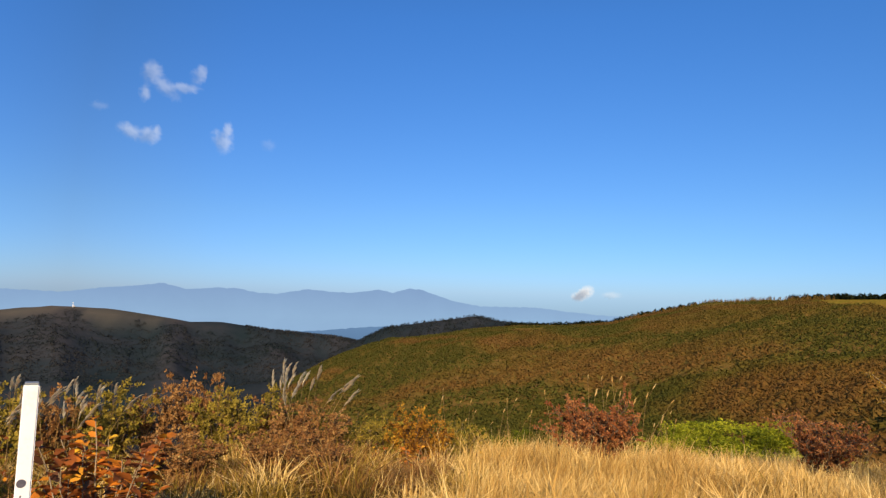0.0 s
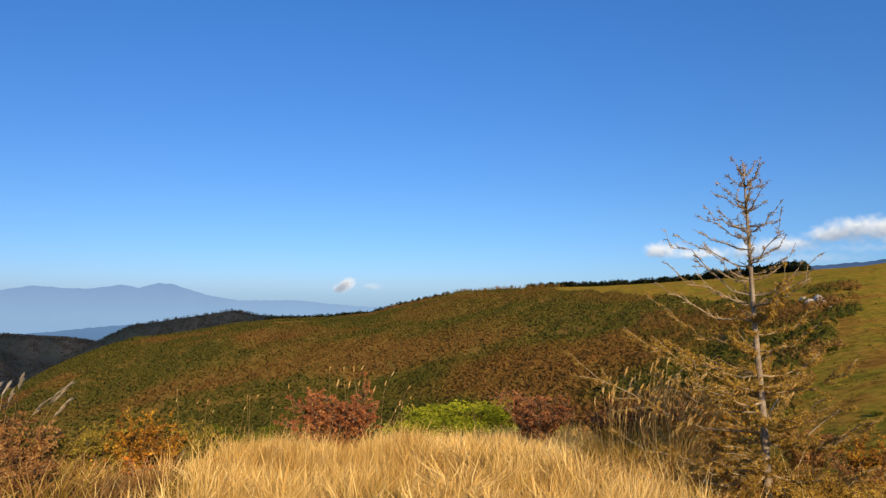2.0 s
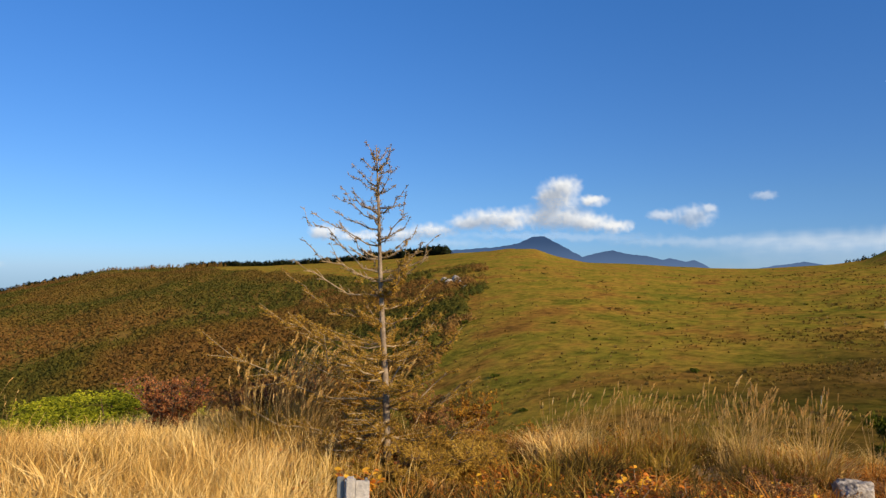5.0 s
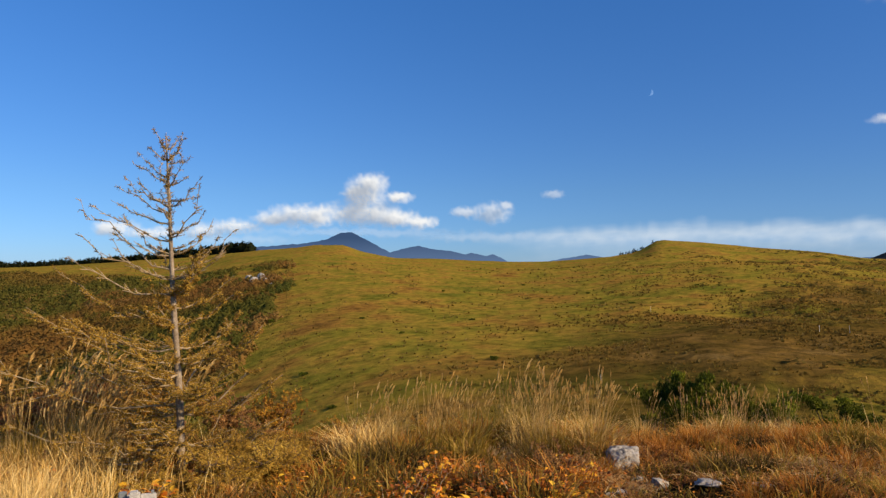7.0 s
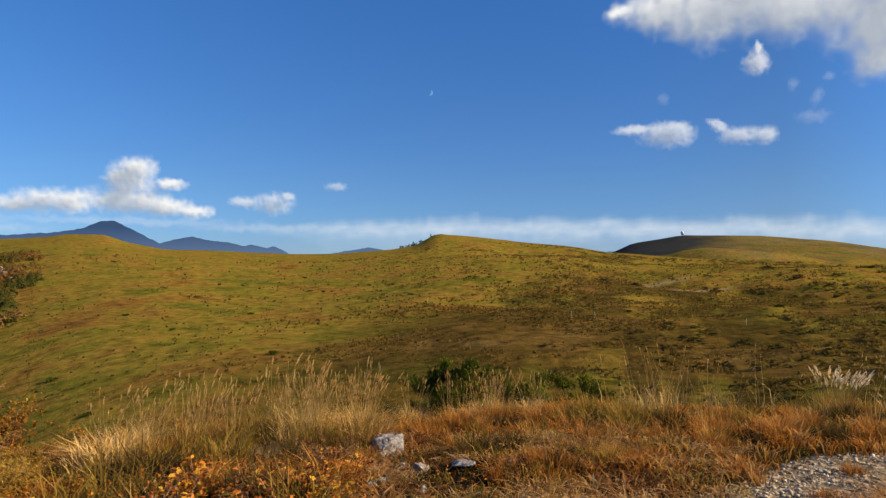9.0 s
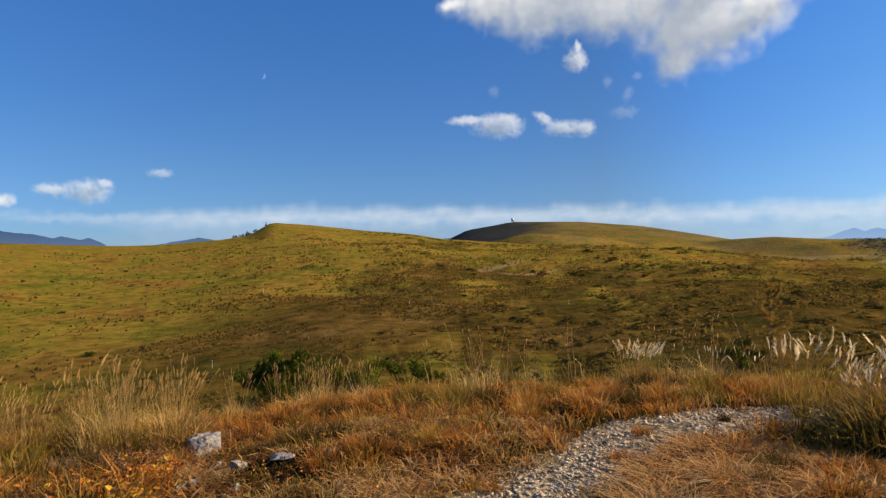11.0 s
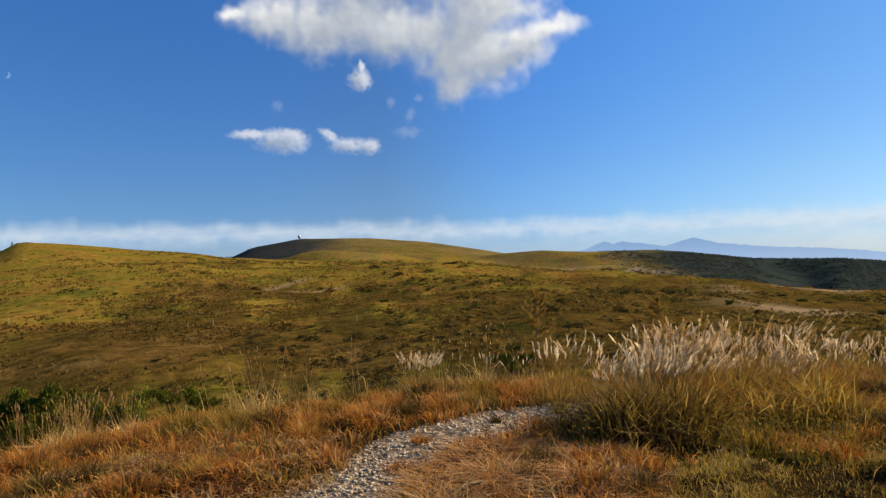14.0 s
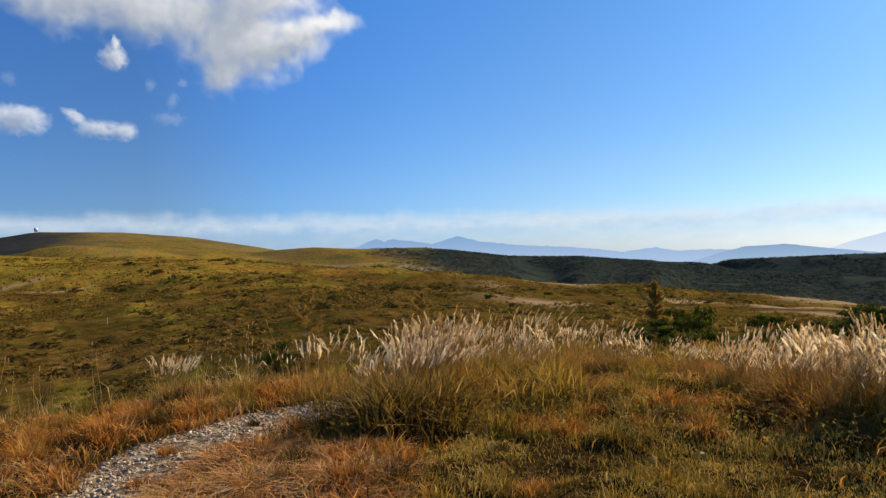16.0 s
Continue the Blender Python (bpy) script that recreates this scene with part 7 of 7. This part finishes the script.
for k, (a, r, s, top, kind) in enumerate(EDGE_BUSHES):
    x, y = place(a, r)
    h = (EYE + r * math.tan(radians(top)) - gz(float(x), float(y))) / 0.8
    shrub("low_bush", bush_meshes[kind], a, r, ("rust brown fine-twigged bush at the knoll's edge", "olive green bush at the knoll's edge", "amber yellow bush at the knoll's edge", "reddish brown bush at the knoll's edge")[kind], "bush", "low bushes on the knoll", (s, s, h), 71 * k)


# ---- leafy litter and small herbs among the grass ----
def herbs(name, count, span, size, high, material, label, chance):
    """Small leaves in loose clusters low in the grass."""
    x, y, az, r = scatter(count, *span)
    hubs = max(count // 14, 1)
    hx, hy, _, _ = scatter(hubs, *span)
    own = RNG.integers(0, hubs, count)
    x, y = hx[own] + RNG.normal(scale=0.12, size=count), hy[own] + RNG.normal(scale=0.12, size=count)
    az, r = polar(x, y)
    keep = (RNG.random(count) < chance(az, r, x, y)) & (off_track(x, y) > 0.6)
    x, y, own = x[keep], y[keep], own[keep]
    z = ground_z(x, y) + RNG.uniform(0.01, 1.0, len(x)) ** 1.3 * (RNG.uniform(0.5, 1.2, hubs)[own]) * high
    tint = np.clip(RNG.normal(0.5, 0.22, hubs)[own] + RNG.normal(scale=0.1, size=len(x)), 0, 1)
    v, t, a, b = tuft_arrays(np.stack([x, y, z], -1), size, 3, tint, 0.7, 0.26)
    tagged(new(name, raw_mesh(name, v, t, material, False, tint=a, tip=b)), label, "herbs", kind="stuff")


herbs("brown_herbs", 4000, (-124, -40, 4.6, 11.0), 0.028, 0.18, BROWN, "brown leaves of small herbs low in the grass", lambda az, r, x, y: 0.9 + 0 * r)
herbs("rust_herbs", 2500, (-124, -40, 4.6, 11.0), 0.026, 0.18, RUST, "rust brown leaves of small herbs low in the grass", lambda az, r, x, y: 0.9 + 0 * r)
herbs("orange_herbs", 3000, (-76, -54, 4.6, 7.0), 0.044, 0.20, ORANGE, "orange leaves of low plants in the grass", lambda az, r, x, y: 0.9 + 0 * r)
herbs("olive_herbs", 4500, (-169, -120, 6.6, 10.0), 0.034, 0.34, LEAFOLIVE, "olive leaves of small herbs among the plumed grass", lambda az, r, x, y: 0.9 + 0 * r)
herbs("brown_herbs", 3500, (2, 38, 5.0, 9.5), 0.026, 0.3, BROWN, "brown leaves of small herbs on the knoll", lambda az, r, x, y: 0.9 + 0 * r)
# tufts that have grown into the track
for k, (tx, ty, s) in enumerate([(8.35, -5.5, 0.5), (7.55, -3.2, 0.4), (8.5, -6.4, 0.45), (6.6, -2.6, 0.35), (8.1, -4.4, 0.35), (5.9, -1.35, 0.3)]):
    v, t, c, tip = MOUNDS["rust" if k % 2 else "dark"][k % 2]
    ob = new("grass_tuft", raw_mesh("grass_tuft", v * s, t, RUST if k % 2 else DARKGRASS, False, tint=c, tip=tip))
    ob.matrix_world = pose(tx, ty, gz(tx, ty), 0, 0, 70 * k)
    tagged(ob, "small brown grass tuft growing in the gravel", "grass", "tufts in the track")
